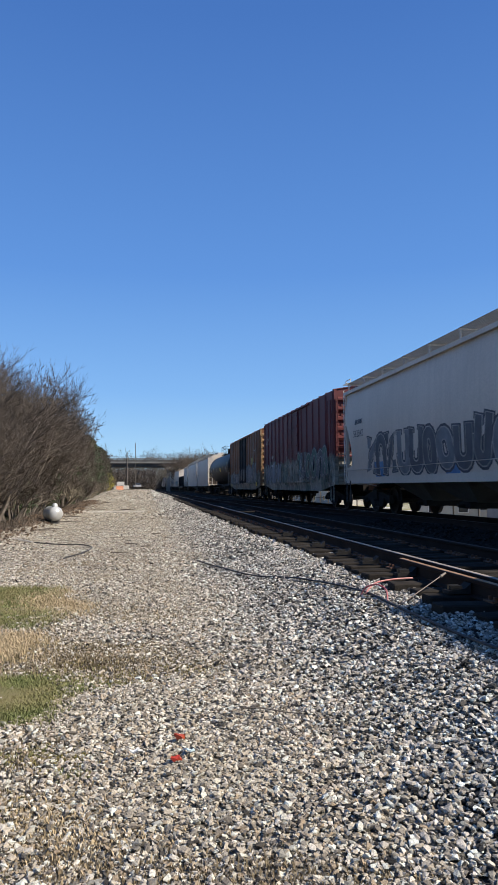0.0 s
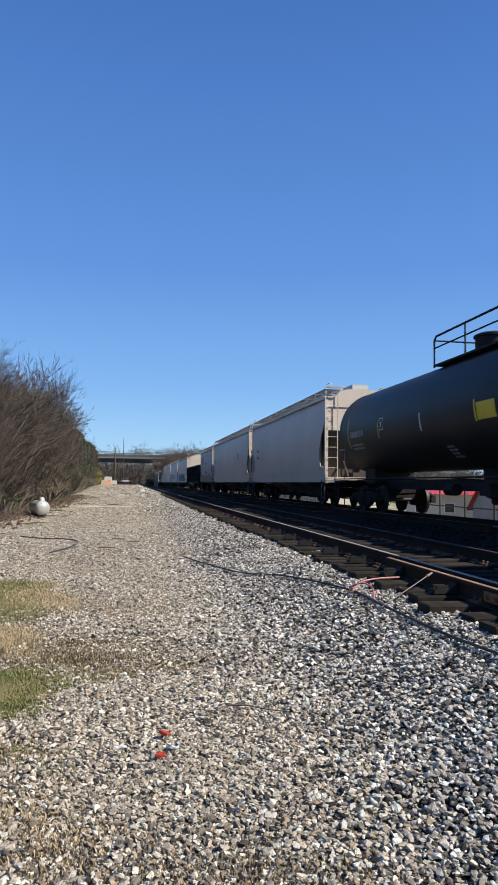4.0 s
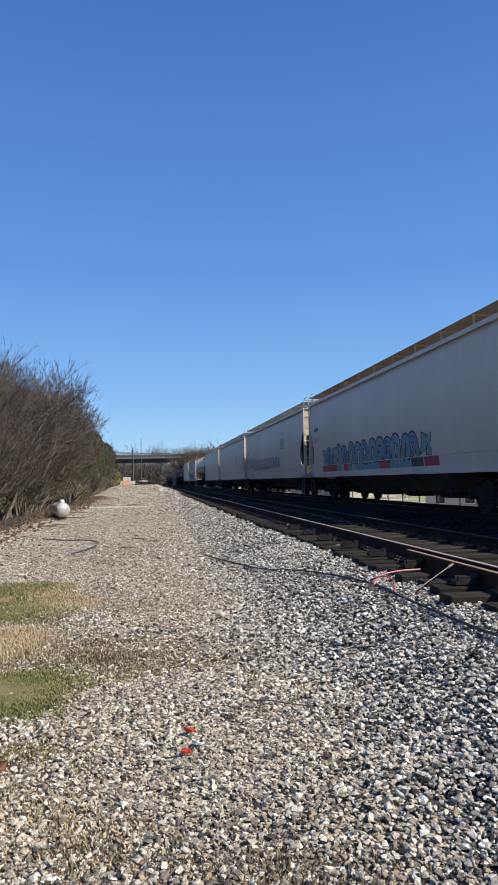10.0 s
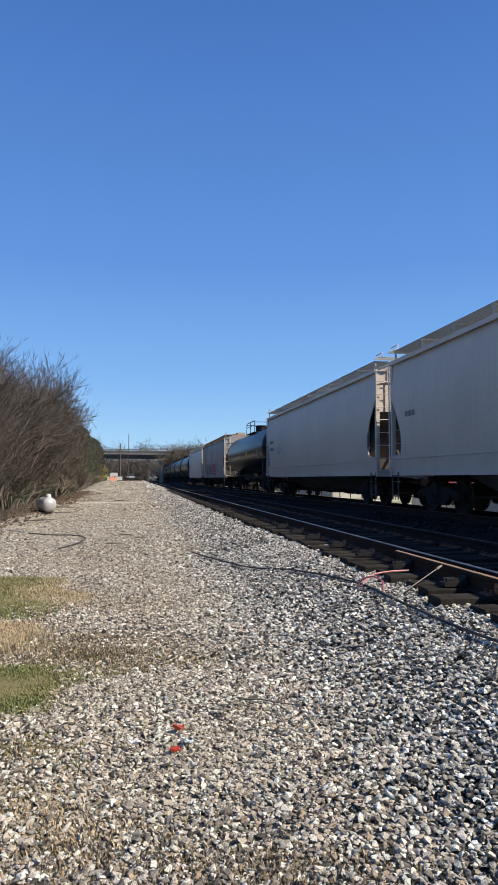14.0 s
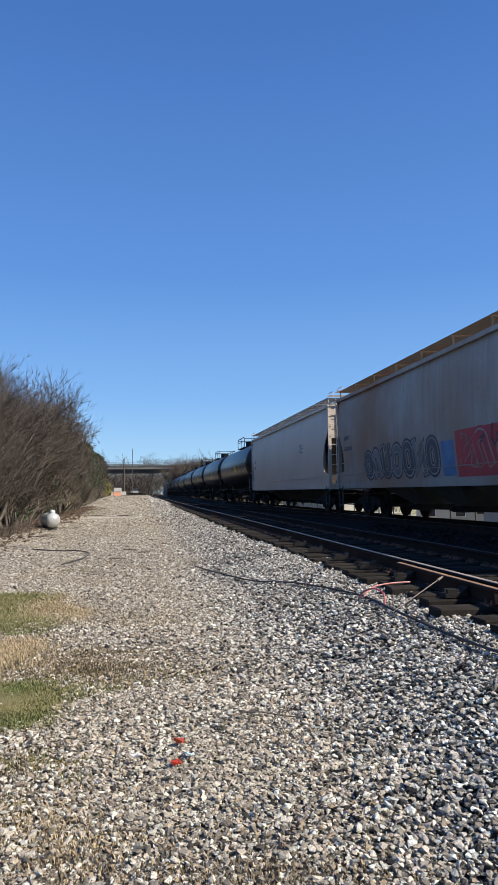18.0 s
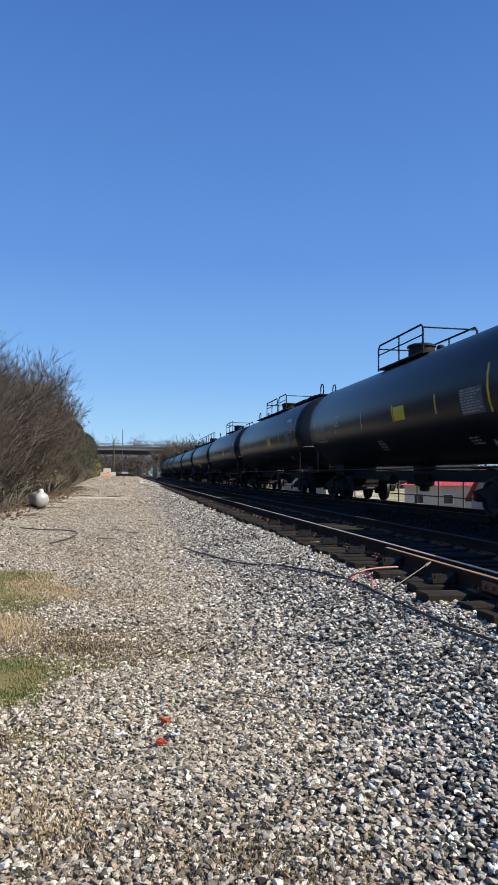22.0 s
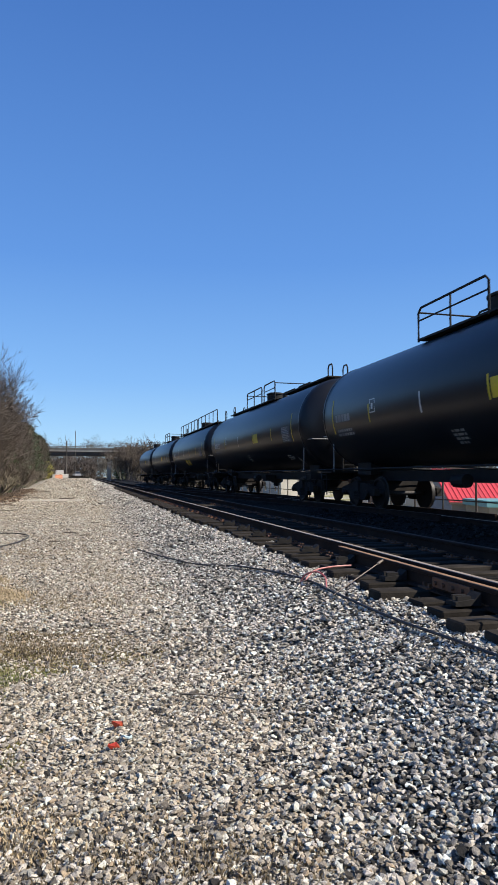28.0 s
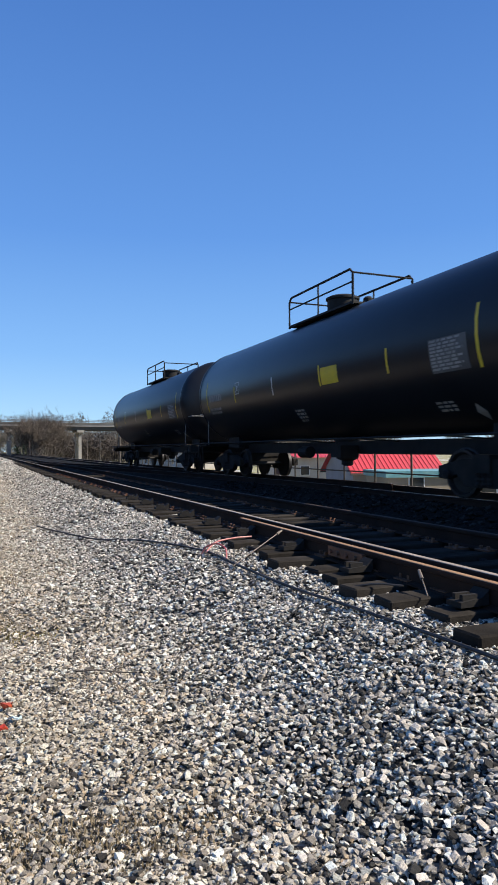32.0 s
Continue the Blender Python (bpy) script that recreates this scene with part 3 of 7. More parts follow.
def truck(car, y):
    t = part("truck", BOLSTER, None, car, "black two-axle truck", (0, y, 0))
    for s in (-1, 1):
        part("side_frame", SIDE, None, t, loc=(s * 1.0, 0, 0))
        for y2 in (-0.14, 0.0, 0.14):
            part("spring", SPRING, None, t, loc=(s * 1.06, y2, 0))
        for a in (-0.89, 0.89):
            part("bearing_cap", CAP, None, t, loc=(s * 1.08 - (0.06 if s < 0 else 0.06) , a, 0.46), rot=(0, 0, 0 if s > 0 else 180))
    for a in (-0.89, 0.89):
        w = part("wheelset", WHEELSET, None, t, "steel wheels on an axle", (0, a, 0.46))
        AXLE_ROOTS.append((w, a))
    return t


def coupler(car, y):
    s = 1 if y > 0 else -1
    bm = bmesh.new()
    box(bm, -0.08, 0.08, min(y, y - s * 0.9), max(y, y - s * 0.9), 0.78, 0.98)
    box(bm, -0.16, 0.16, min(y, y + s * 0.28), max(y, y + s * 0.28), 0.72, 1.02)
    part("coupler", bm, M_RUST_STEEL, car)
    bm = bmesh.new()
    tube(bm, bez((0.3, y - s * 0.5, 0.95), (0.3, y, 0.4), (0.2, y + s * 0.2, 0.3), (0.12, y + s * 0.45, 0.7)), 0.025)
    part("air_hose", bm, M_HOSE, car)


def ladder(car, x, y, z0, z1, face="y", width=0.45, rungs=None, material=None, name="ladder"):
    """Two stiles and rungs; face y: stands across the car's end, x: along its side."""
    bm = bmesh.new()
    rungs = rungs or max(2, round((z1 - z0) / 0.40) + 1)
    d = Vector((width / 2, 0, 0)) if face == "y" else Vector((0, width / 2, 0))
    for s in (-1, 1):
        p = Vector((x, y, 0)) + s * d
        tube(bm, [(p.x, p.y, z0 - 0.1), (p.x, p.y, z1 + 0.1)], 0.021, 5)
    for i in range(rungs):
        z = z0 + (z1 - z0) * i / max(1, rungs - 1)
        a, b = Vector((x, y, z)) - d, Vector((x, y, z)) + d
        tube(bm, [a, b], 0.013, 5)
    return part(name, bm, material or M_WHITEBAR, car)


def lettering(car, text, x, y, z, size, material=None, name="lettering"):
    """Painted characters on a side that faces -x."""
    c = bpy.data.curves.new("text", "FONT")
    c.body, c.size, c.extrude = text, size, 0.0
    tmp = bpy.data.objects.new("text", c)
    scene.collection.objects.link(tmp)
    me = bpy.data.meshes.new_from_object(tmp.evaluated_get(bpy.context.evaluated_depsgraph_get()))
    bpy.data.objects.remove(tmp)
    bpy.data.curves.remove(c)
    me.transform(pose(0, 0, 0, 90, 0, -90))
    me.materials.clear()
    me.materials.append(material or M_WHITE)
    return part(name, me, None, car, loc=(x, y, z))


def bars(car, x, y, z, w, h, rows, material=None, surf=None, name="lettering"):
    """Unreadable small print as plain bars, running from y towards -y."""
    bm = bmesh.new()
    rnd = random.Random(int(abs(y * 100 + z * 10)))
    pitch = h / rows
    for r in range(rows):
        yy = 0.0
        end = w * rnd.uniform(0.7, 1.0)
        while yy < end:
            k = min(rnd.uniform(0.08, 0.22) * max(1, w * 0.8), end - yy)
            z0, z1 = z - r * pitch - pitch * 0.6, z - r * pitch
            ya, yb = y - yy - k, y - yy
            if surf:
                ps = [(surf(zz) - 0.006, q, zz) for q, zz in ((ya, z0), (yb, z0), (yb, z1), (ya, z1))]
            else:
                ps = [(x, q, zz) for q, zz in ((ya, z0), (yb, z0), (yb, z1), (ya, z1))]
            bm.faces.new([bm.verts.new(p) for p in ps])
            yy += k + 0.04 * max(1, w * 0.8)
    return part(name, bm, material or M_WHITE, car)


def side_patch(car, surf, y0, y1, z0, z1, material, name="marking", k=4, off=0.006):
    """A painted patch that follows the side."""
    bm = bmesh.new()
    zs = [z0 + (z1 - z0) * i / k for i in range(k + 1)]
    rows = [[bm.verts.new((surf(z) - off, y, z)) for y in (y0, y1)] for z in zs]
    for a, b in zip(rows, rows[1:]):
        bm.faces.new((a[0], a[1], b[1], b[0]))
    return part(name, bm, material, car)


def ribbon(bm, surf, pts, width, off):
    """A flat painted band along pairs (y, z) on the side."""
    line = [Vector((0, a, b)) for a, b in pts]
    line = [line[0]] + [q for p, q in zip(line, line[1:]) if (q - p).length > 0.01]
    rows = []
    for i, c in enumerate(line):
        d = (line[min(i + 1, len(line) - 1)] - line[max(i - 1, 0)])
        d = d.normalized() if d.length > 1e-4 else Vector((0, 0, 1))
        m = Vector((0, -d.z, d.y)) * width / 2
        e = d * (-width * 0.3 if i == 0 else width * 0.3 if i == len(line) - 1 else 0)
        rows.append([bm.verts.new((surf(v.z) - off, v.y, v.z)) for v in (c - m + e, c + m + e)])
    for p, q in zip(rows, rows[1:]):
        bm.faces.new((p[0], q[0], q[1], p[1]))


def throwup(car, surf, y0, y1, z0, z1, fills, line, outer, seed, n, fat=0.30):
    """A row of fat sprayed forms, each with a pale line inside a dark edge; stems and arches, no letters."""
    rnd = random.Random(seed)
    step, h = (y1 - y0) / n, z1 - z0
    for i in range(n):
        c, w, lean = y0 + (i + 0.5) * step + rnd.uniform(-0.06, 0.06) * step, step * rnd.uniform(0.24, 0.36), rnd.uniform(-0.2, 0.2)
        top, low = z1 - fat * 0.6 - rnd.uniform(0, 0.16) * h, z0 + fat * 0.6 + rnd.uniform(0, 0.08) * h
        kind = rnd.randrange(4)
        arch = [(c + w * math.cos(a) + lean, top - 0.22 * h + 0.22 * h * math.sin(a)) for a in np.linspace(math.pi, 0, 8)]
        bowl = [(c + w * math.cos(a), low + 0.2 * h + 0.2 * h * math.sin(a)) for a in np.linspace(math.pi, 2 * math.pi, 8)]
        if kind == 0:
            runs = [[(c - w, low)] + arch + [(c + w, low)]]
        elif kind == 1:
            runs = [arch + [(c + w, low + 0.3 * h)] + bowl[::-1] + [arch[0]]]
        elif kind == 2:
            runs = [[(c - w, low), (c - w + lean, top), (c, (top + low) / 2), (c + w, low), (c + w + lean, top)]]
        else:
            runs = [[(c - w + lean, top)] + bowl + [(c + w + lean, top)]]
        g = None
        for k, (width, material, off) in enumerate(((fat + 0.17, outer, 0.004), (fat + 0.035, line, 0.007), (fat - 0.04, fills[i % len(fills)], 0.010))):
            bm = bmesh.new()
            for r in runs:
                ribbon(bm, surf, r, width, off + 0.0004 * (i % 2))
            if g is None:
                g = part("graffiti", bm, material, car, "sprayed graffiti form")
            else:
                part("graffiti_outline" if k == 1 else "graffiti_fill", bm, material, g)


def strokes(car, surf, y0, y1, z0, z1, material, n, seed, width=0.035, name="graffiti"):
    """Sprayed lines: looping tags without letters."""
    rnd = random.Random(seed)
    for i in range(n):
        bm = bmesh.new()
        c = y0 + (y1 - y0) * (i + 0.5) / n
        h, s = (z1 - z0), (y1 - y0) / n
        pts = [(c + s * rnd.uniform(-0.7, 0.7), z0 + h * rnd.random()) for _ in range(4)]
        line = bez(*[(0, a, b) for a, b in pts], k=14)
        ribbon(bm, surf, [(p.y, min(z1, max(z0, p.z))) for p in line], width, 0.012 + 0.0006 * i)
        part(name, bm, material, car, "sprayed graffiti line")


def tank_car(length, label, rails="short", numerals="", radius=1.52, peak=4.42, paint=None, placard=True, ladders=True, yellow=True):
    car = new("tank_car")
    tagged(car, label, "tank car", "cars of the freight train")
    r, zc = radius, peak - radius
    half = length / 2 - 0.68          # shell end
    # shell with dished ends, slightly lower at mid-length
    prof = [(-half + 0.58 * (1 - math.cos(math.pi / 2 * i / 10)), max(0.03, r * math.sin(math.pi / 2 * i / 10))) for i in range(11)]
    prof = prof + [(-y, q) for y, q in prof[::-1]]
    bm = bmesh.new()
    lathe(bm, prof, "y", 56, (0, 0, zc))
    shell = part("tank_shell", bm, paint or M_BLACK, car, "glossy black cylindrical tank", smooth=True)
    for y in (-half + 0.62, half - 0.62):
        bm = bmesh.new()
        lathe(bm, [(y - 0.05, r + 0.001), (y - 0.04, r + 0.012), (y + 0.04, r + 0.012), (y + 0.05, r + 0.001)], "y", 56, (0, 0, zc))
        part("weld_band", bm, M_BLACK, shell, smooth=True)
    surf = lambda z: -math.sqrt(max(0.01, r * r - (z - zc) ** 2))
    # sill and end platforms
    bm = bmesh.new()
    box(bm, -0.33, 0.33, -length / 2 + 0.35, length / 2 - 0.35, 0.82, 1.12)
    part("centre_sill", bm, M_BLACKFLAT, car)
    for s in (-1, 1):
        bm = bmesh.new()
        tube(bm, [(s * (r - 0.05), -half - 0.2, 1.16), (s * (r - 0.05), half + 0.2, 1.16)], 0.022, 6)
        part("side_handrail", bm, M_BLACKFLAT, car, "long pipe handrail")
        for y in np.linspace(-half + 2.4, half - 2.4, 5):
            bm = bmesh.new()
            tube(bm, [(s * (r - 0.05), y, 1.16), (s * 0.4, y, 1.1)], 0.018, 5)
            part("handrail_bracket", bm, M_BLACKFLAT, car)
    for s in (-1, 1):
        ye = s * (length / 2 - 0.55)
        bm = bmesh.new()
        box(bm, -1.48, 1.48, min(ye - s * 0.9, ye), max(ye - s * 0.9, ye), 1.06, 1.12)
        box(bm, -1.48, 1.48, ye - 0.04, ye + 0.04, 0.86, 1.06)
        part("end_platform", bm, M_BLACKFLAT, car)
        bm = bmesh.new()
        for q in (-1, 1):
            tube(bm, [(q * 1.4, ye - s * 0.95, 1.1), (q * 1.4, ye - s * 0.93, 2.2), (q * 1.4, ye - s * 0.86, 2.27), (q * 1.4, ye, 2.27), (0, ye + s * 0.04, 2.27)], 0.017, 5)
        part("end_railing", bm, M_GREYBAR, car, "thin pipe end railing")
        for q in (-1, 1):
            ladder(car, q * 1.46, ye - s * 0.25, 0.45, 1.0, "x", 0.42, 2, M_BLACKFLAT, "sill_step")
        bm = bmesh.new()
        box(bm, -0.7, 0.7, s * (half - 1.6) - 0.5, s * (half - 1.6) + 0.5, 1.0, zc - r * 0.8)
        part("saddle", bm, M_BLACKFLAT, car)
        coupler(car, s * length / 2 - s * 0.28)
        truck(car, s * (length / 2 - 2.6))
    # brake gear under the middle
    bm = bmesh.new()
    lathe(bm, [(0, 0.16), (0.5, 0.16)], "y", 12, (-0.7, 0.8, 0.85))
    part("brake_cylinder", bm, M_BLACKFLAT, car)
    bm = bmesh.new()
    box(bm, -0.9, -0.4, -1.2, -0.7, 0.72, 1.02)
    part("brake_valve", bm, M_BLACKFLAT, car)
    bm = bmesh.new()
    lathe(bm, [(0.48, 0.10), (0.52, 0.16), (0.62, 0.16), (0.68, 0.30), (zc - r + 0.05, 0.36)], "z", 16)
    part("bottom_outlet", bm, M_BLACKFLAT, car)
    # fittings on top
    top = zc + r
    bm = bmesh.new()
    lathe(bm, [(top - 0.08, 0.42), (top + 0.40, 0.42), (top + 0.42, 0.46), (top + 0.47, 0.46), (top + 0.52, 0.36)], "z", 24, (0, 0.2, 0))
    part("manway_dome", bm, M_BLACKFLAT, car, smooth=True)
    for q, h in ((-0.75, 0.28), (1.0, 0.3)):
        bm = bmesh.new()
        lathe(bm, [(top - 0.06, 0.13), (top + h, 0.13), (top + h + 0.05, 0.08)], "z", 12, (0.2, q, 0))
        part("valve", bm, M_BLACKFLAT, car)
    span = {"short": 1.75, "wide": 2.7, "mid": 2.6, "long": half - 0.25}[rails]
    for s in (-1, 1):
        bm = bmesh.new()
        box(bm, s * 0.62 - 0.26, s * 0.62 + 0.26, -span, span, top - 0.12, top - 0.07)
        part("top_platform", bm, M_BLACKFLAT, car, "grated walkway")
    rail_h = top + 0.72
    for s in (-1, 1):
        if rails == "long" and s > 0:
            continue
        bm = bmesh.new()
        x = s * 0.86
        runs = [(-span, span)] if rails != "long" else [(-span, -0.9), (-0.45, span)]
        if rails in ("mid", "wide"):
            runs = [(-span, -0.75), (-0.35, span)]
        for a, b in runs:
            tube(bm, [(x, a, top - 0.15), (x, a, rail_h - 0.12), (x, a + 0.12, rail_h), (x, b - 0.12, rail_h), (x, b, rail_h - 0.12), (x, b, top - 0.15)], 0.03, 6)
            if rails != "long":
                tube(bm, [(x, a, top + 0.4), (x, b, top + 0.4)], 0.022, 5)
            k = max(1, int((b - a) / 1.25))
            for i in range(1, k):
                q = a + (b - a) * i / k
                tube(bm, [(x, q, top - 0.12), (x, q, rail_h)], 0.026, 5)
        part("top_railing", bm, M_BLACKFLAT, car, "black pipe railing")
    if rails != "long":
        for y in (-span, span):
            bm = bmesh.new()
            tube(bm, [(-0.86, y, rail_h - 0.1), (0.86, y, rail_h - 0.1)], 0.024, 5)
            part("cross_rail", bm, M_BLACKFLAT, car)
    if rails == "long" or rails == "mid":
        for s in (-1, 1):
            y = s * (half - (0.75 if rails == "mid" else -0.05))
            for x in (-0.3, 0.3):
                bm = bmesh.new()
                tube(bm, [(x, y, top - 0.3), (x, y, top + 0.45), (x, y - s * 0.1, top + 0.58), (x, y - s * 0.35, top + 0.58), (x, y - s * 0.45, top + 0.45), (x, y - s * 0.45, top - 0.06)], 0.028, 6)
                part("end_hoop", bm, M_BLACKFLAT, car)
            bm = bmesh.new()
            xl, yl = (-0.62, s * (half + 0.22)) if rails == "long" else (0.0, s * (half + 0.12))
            for x in (xl - 0.25, xl + 0.25):
                tube(bm, [(x, yl, 1.1), (x, yl, top - (0.1 if rails == "long" else 0.6)), (x, y, top)], 0.024, 5)
            for z in np.arange(1.35, top - 0.3, 0.38):
                tube(bm, [(xl - 0.25, yl, z), (xl + 0.25, yl, z)], 0.018, 5)
            part("end_ladder", bm, M_BLACKFLAT, car)
        if rails == "mid":
            for s in (-1, 1):
                bm = bmesh.new()
                box(bm, -0.5, 0.5, min(s * span, s * (half - 0.7)), max(s * span, s * (half - 0.7)), top + 0.06, top + 0.11)
                part("running_board", bm, M_BLACKFLAT, car)
    # markings on both sides are alike; the seen side faces -x
    for i, f in enumerate((-0.83, -0.52, -0.18, 0.15, 0.5, 0.83)):
        y = f * half
        low, high = (-0.64, 0.42) if abs(f) > 0.8 else (-0.46, 0.04)
        side_patch(car, surf, y - 0.035, y + 0.035, zc + low, zc + high, M_YELLOW if yellow and i != 3 else M_WHITE, "reflector_strip")
    if placard:
        signs = ((-0.19, -0.44),) if rails != "long" else ((0.135, -1.12), (0.0, -1.12))
        for f, dz in signs:
            side_patch(car, surf, half * f - 0.78, half * f, zc + dz, zc + dz + 0.40, M_YELLOW, "yellow_sign")
        bars(car, 0, half * (0.04 if rails != "long" else 0.26), zc - 0.92, 0.5, 0.34, 4, M_PALEGRAF, surf)
    side_patch(car, surf, -half * 0.80, -half * 0.80 + 1.0, zc - 0.62, zc - 0.02, M_GRAYDARK, "stencil_panel")
    bars(car, 0, -half * 0.80 + 0.97, zc - 0.04, 0.92, 0.56, 9, M_PALEGRAF, lambda z: surf(z) - 0.004)
    bars(car, 0, -half * 0.64, zc - 1.1, 0.6, 0.2, 3, M_PALEGRAF, surf)
    bm = bmesh.new()
    y, z = -half * 0.76, zc - 1.32
    bm.faces.new([bm.verts.new((surf(q) - 0.01, p, q)) for p, q in ((y - 0.13, z), (y, z - 0.15), (y + 0.13, z), (y, z + 0.15))])
    part("placard", bm, M_PALEGRAF, car, "pale diamond placard")
    bars(car, 0, half * 0.80, zc - 0.52, 1.2, 0.24, 2, M_PALEGRAF, surf)
    bm = bmesh.new()
    for a, b, c, d in ((0, 0.34, 0, 0.03), (0, 0.34, 0.35, 0.38), (0, 0.03, 0, 0.38), (0.31, 0.34, 0, 0.38), (0.12, 0.22, 0.1, 0.26)):
        y, z = half * 0.45, zc - 0.22
        bm.faces.new([bm.verts.new((surf(q) - 0.008, y + p, q)) for p, q in ((a, z + c), (b, z + c), (b, z + d), (a, z + d))])
    part("stencil_box", bm, M_WHITE, car)
    if numerals:
        lettering(car, numerals, surf(zc - 0.1) - 0.03, half * 0.80 - 0.72, zc - 0.38, 0.40)
        bars(car, 0, half * 0.80 + 0.12, zc - 0.08, 0.75, 0.44, 1, None, surf)
    else:
        bars(car, 0, half * 0.80, zc - 0.08, 1.5, 0.36, 1, M_PALEGRAF, surf)
    return car


def covered_hopper(length, label, body=None, roof=None, round_side=True, width=3.14, height=4.97, board=None, bays=4, ladder_mat=None, bracket=None):
    """Pale covered hopper: hull with cut-away ends, roof with running boards, outlet bays, end cages."""
    car = new("covered_hopper")
    tagged(car, label, "hopper car", "cars of the freight train")
    body, roof, board, ladder_mat = body or M_GRAY, roof or M_GRAYROOF, board or M_GRAYROOF, ladder_mat or M_WHITEBAR
    w, half = width / 2, length / 2 - 0.62
    z0, z1 = 1.20, height - 0.52
    bulge = 0.10 if round_side else 0.0

    def sx(z):
        k = (z - z0) / (z1 - z0)
        return w - bulge * (2 * k - 1) ** 2 - (0.02 if not round_side else 0)
    surf = lambda z: -sx(min(z1, max(z0, z)))
    # hull: rings along the car; the lower corners are cut away at the ends
    bm = bmesh.new()
    zs = [z0 + (z1 - z0) * i / 10 for i in range(11)]

    def ring(y):
        side = [(-sx(z), y, z) for z in zs]
        crown = [(-w * 0.90, y, z1 + 0.06), (-w * 0.50, y, z1 + 0.34), (0, y, z1 + 0.44), (w * 0.50, y, z1 + 0.34), (w * 0.90, y, z1 + 0.06)]
        return side + crown + [(sx(z), y, z) for z in zs[::-1]]
    ys = [-half + 0.95, half - 0.95]
    loft(bm, [ring(y) for y in ys])
    hull = part("hull", bm, body, car, "smooth pale grey car body" if round_side else "", smooth=True)
    # end bulkheads: narrow post at the corner, sloped sheet behind
    for s in (-1, 1):
        ye = s * half
        yi = s * (half - 0.95)
        for q in (-1, 1):
            rows = []
            for z, d in ((z1, 0.0), (z0 + 2.35, 0.02), (z0 + 2.1, 0.2), (z0 + 1.7, 0.52), (z0 + 1.2, 0.80), (z0 + 0.8, 0.84), (z0 + 0.5, 0.74), (z0 + 0.42, 0.06), (z0, 0.04)):
                rows.append([(q * (sx(z) - 0.0), yi - s * 0.01, z), (q * (sx(z) - 0.0), ye - s * d, z), (q * (sx(z) - 0.035), ye - s * d, z), (q * (sx(z) - 0.035), yi - s * 0.01, z)])
            bm = bmesh.new()
            loft(bm, rows)
            part("end_side_sheet", bm, body, car)
        bm = bmesh.new()
        loft(bm, [[(-w + 0.13, ye - s * 0.06, z1 + 0.05), (w - 0.13, ye - s * 0.06, z1 + 0.05), (w - 0.13, ye - s * 0.12, z1 + 0.05), (-w + 0.13, ye - s * 0.12, z1 + 0.05)],
                  [(-w + 0.13, ye - s * 0.06, z0 + 1.95), (w - 0.13, ye - s * 0.06, z0 + 1.95), (w - 0.13, ye - s * 0.12, z0 + 1.95), (-w + 0.13, ye - s * 0.12, z0 + 1.95)]])
        part("end_sheet", bm, body, car)
        # slope sheet: grime plus the shade of the end recess in one colour
        bm = bmesh.new()
        loft(bm, [[(-w + 0.13, ye - s * 0.06, z0 + 1.95), (w - 0.13, ye - s * 0.06, z0 + 1.95), (w - 0.13, ye - s * 0.12, z0 + 1.95), (-w + 0.13, ye - s * 0.12, z0 + 1.95)],
                  [(-w + 0.13, yi - s * 0.1, z0 + 0.2), (w - 0.13, yi - s * 0.1, z0 + 0.2), (w - 0.13, yi - s * 0.16, z0 + 0.2), (-w + 0.13, yi - s * 0.16, z0 + 0.2)]])
        part("end_slope_sheet", bm, M_SLOPE, car, "grimy sloping end sheet, darkened to stand for shade")
        bm = bmesh.new()
        loft(bm, [[(x, y, z) for x, z in ((-sx(z1), z1 - 0.02), (-w * 0.90, z1 + 0.06), (-w * 0.50, z1 + 0.34), (0, z1 + 0.46), (w * 0.50, z1 + 0.34), (w * 0.90, z1 + 0.06), (sx(z1), z1 - 0.02), (sx(z1) - 0.02, z1 - 0.35), (-sx(z1) + 0.02, z1 - 0.35))] for y in (yi - s * 0.01, ye - s * 0.02)])
        part("roof_end", bm, body, car)
        bm = bmesh.new()
        for q in (-1, 1):
            box(bm, q * (w - 0.10) - 0.06, q * (w - 0.10) + 0.06, min(ye, ye - s * 0.12), max(ye, ye - s * 0.12), 1.05, z1)
        box(bm, -w + 0.05, w - 0.05, min(ye, ye - s * 0.10), max(ye, ye - s * 0.10), 1.02, 1.26)
        box(bm, -w + 0.1, w - 0.1, min(ye, ye - s * 0.9), max(ye, ye - s * 0.9), 1.20, 1.25)
        part("end_frame", bm, body, car)
        # ladders at both corners of each end, steps below
        ladder(car, -w + 0.28, ye + s * 0.06, 1.2, z1 + 0.1, "y", 0.52, None, ladder_mat)
        ladder(car, w - 0.28, ye + s * 0.06, 1.2, z1 + 0.1, "y", 0.52, None, ladder_mat)
        for q in (-1, 1):
            ladder(car, q * (w - 0.05), ye - s * 0.32, 0.42, 1.05, "x", 0.44, 2, M_GRAYDARK, "sill_step")
        # brake wheel platform and cut lever
        bm = bmesh.new()
        tube(bm, [(-w + 0.1, ye + s * 0.12, 1.05), (-0.5, ye + s * 0.16, 1.0), (-0.2, ye + s * 0.3, 0.95)], 0.02, 5)
        part("uncoupling_lever", bm, ladder_mat, car)
        # walkway bridge at roof level with its own rails
        zt = z1 + 0.44
        for q in (-1, 1):
            for i in range(4):
                bm = bmesh.new()
                y = ye + s * (0.26 - i * 0.15)
                box(bm, min(q * (w - 0.06), q * (w - 0.80)), max(q * (w - 0.06), q * (w - 0.80)), y - 0.032, y + 0.032, zt, zt + 0.018)
                part("roof_end_walkway", bm, board, car, "slat of the corner walkway")
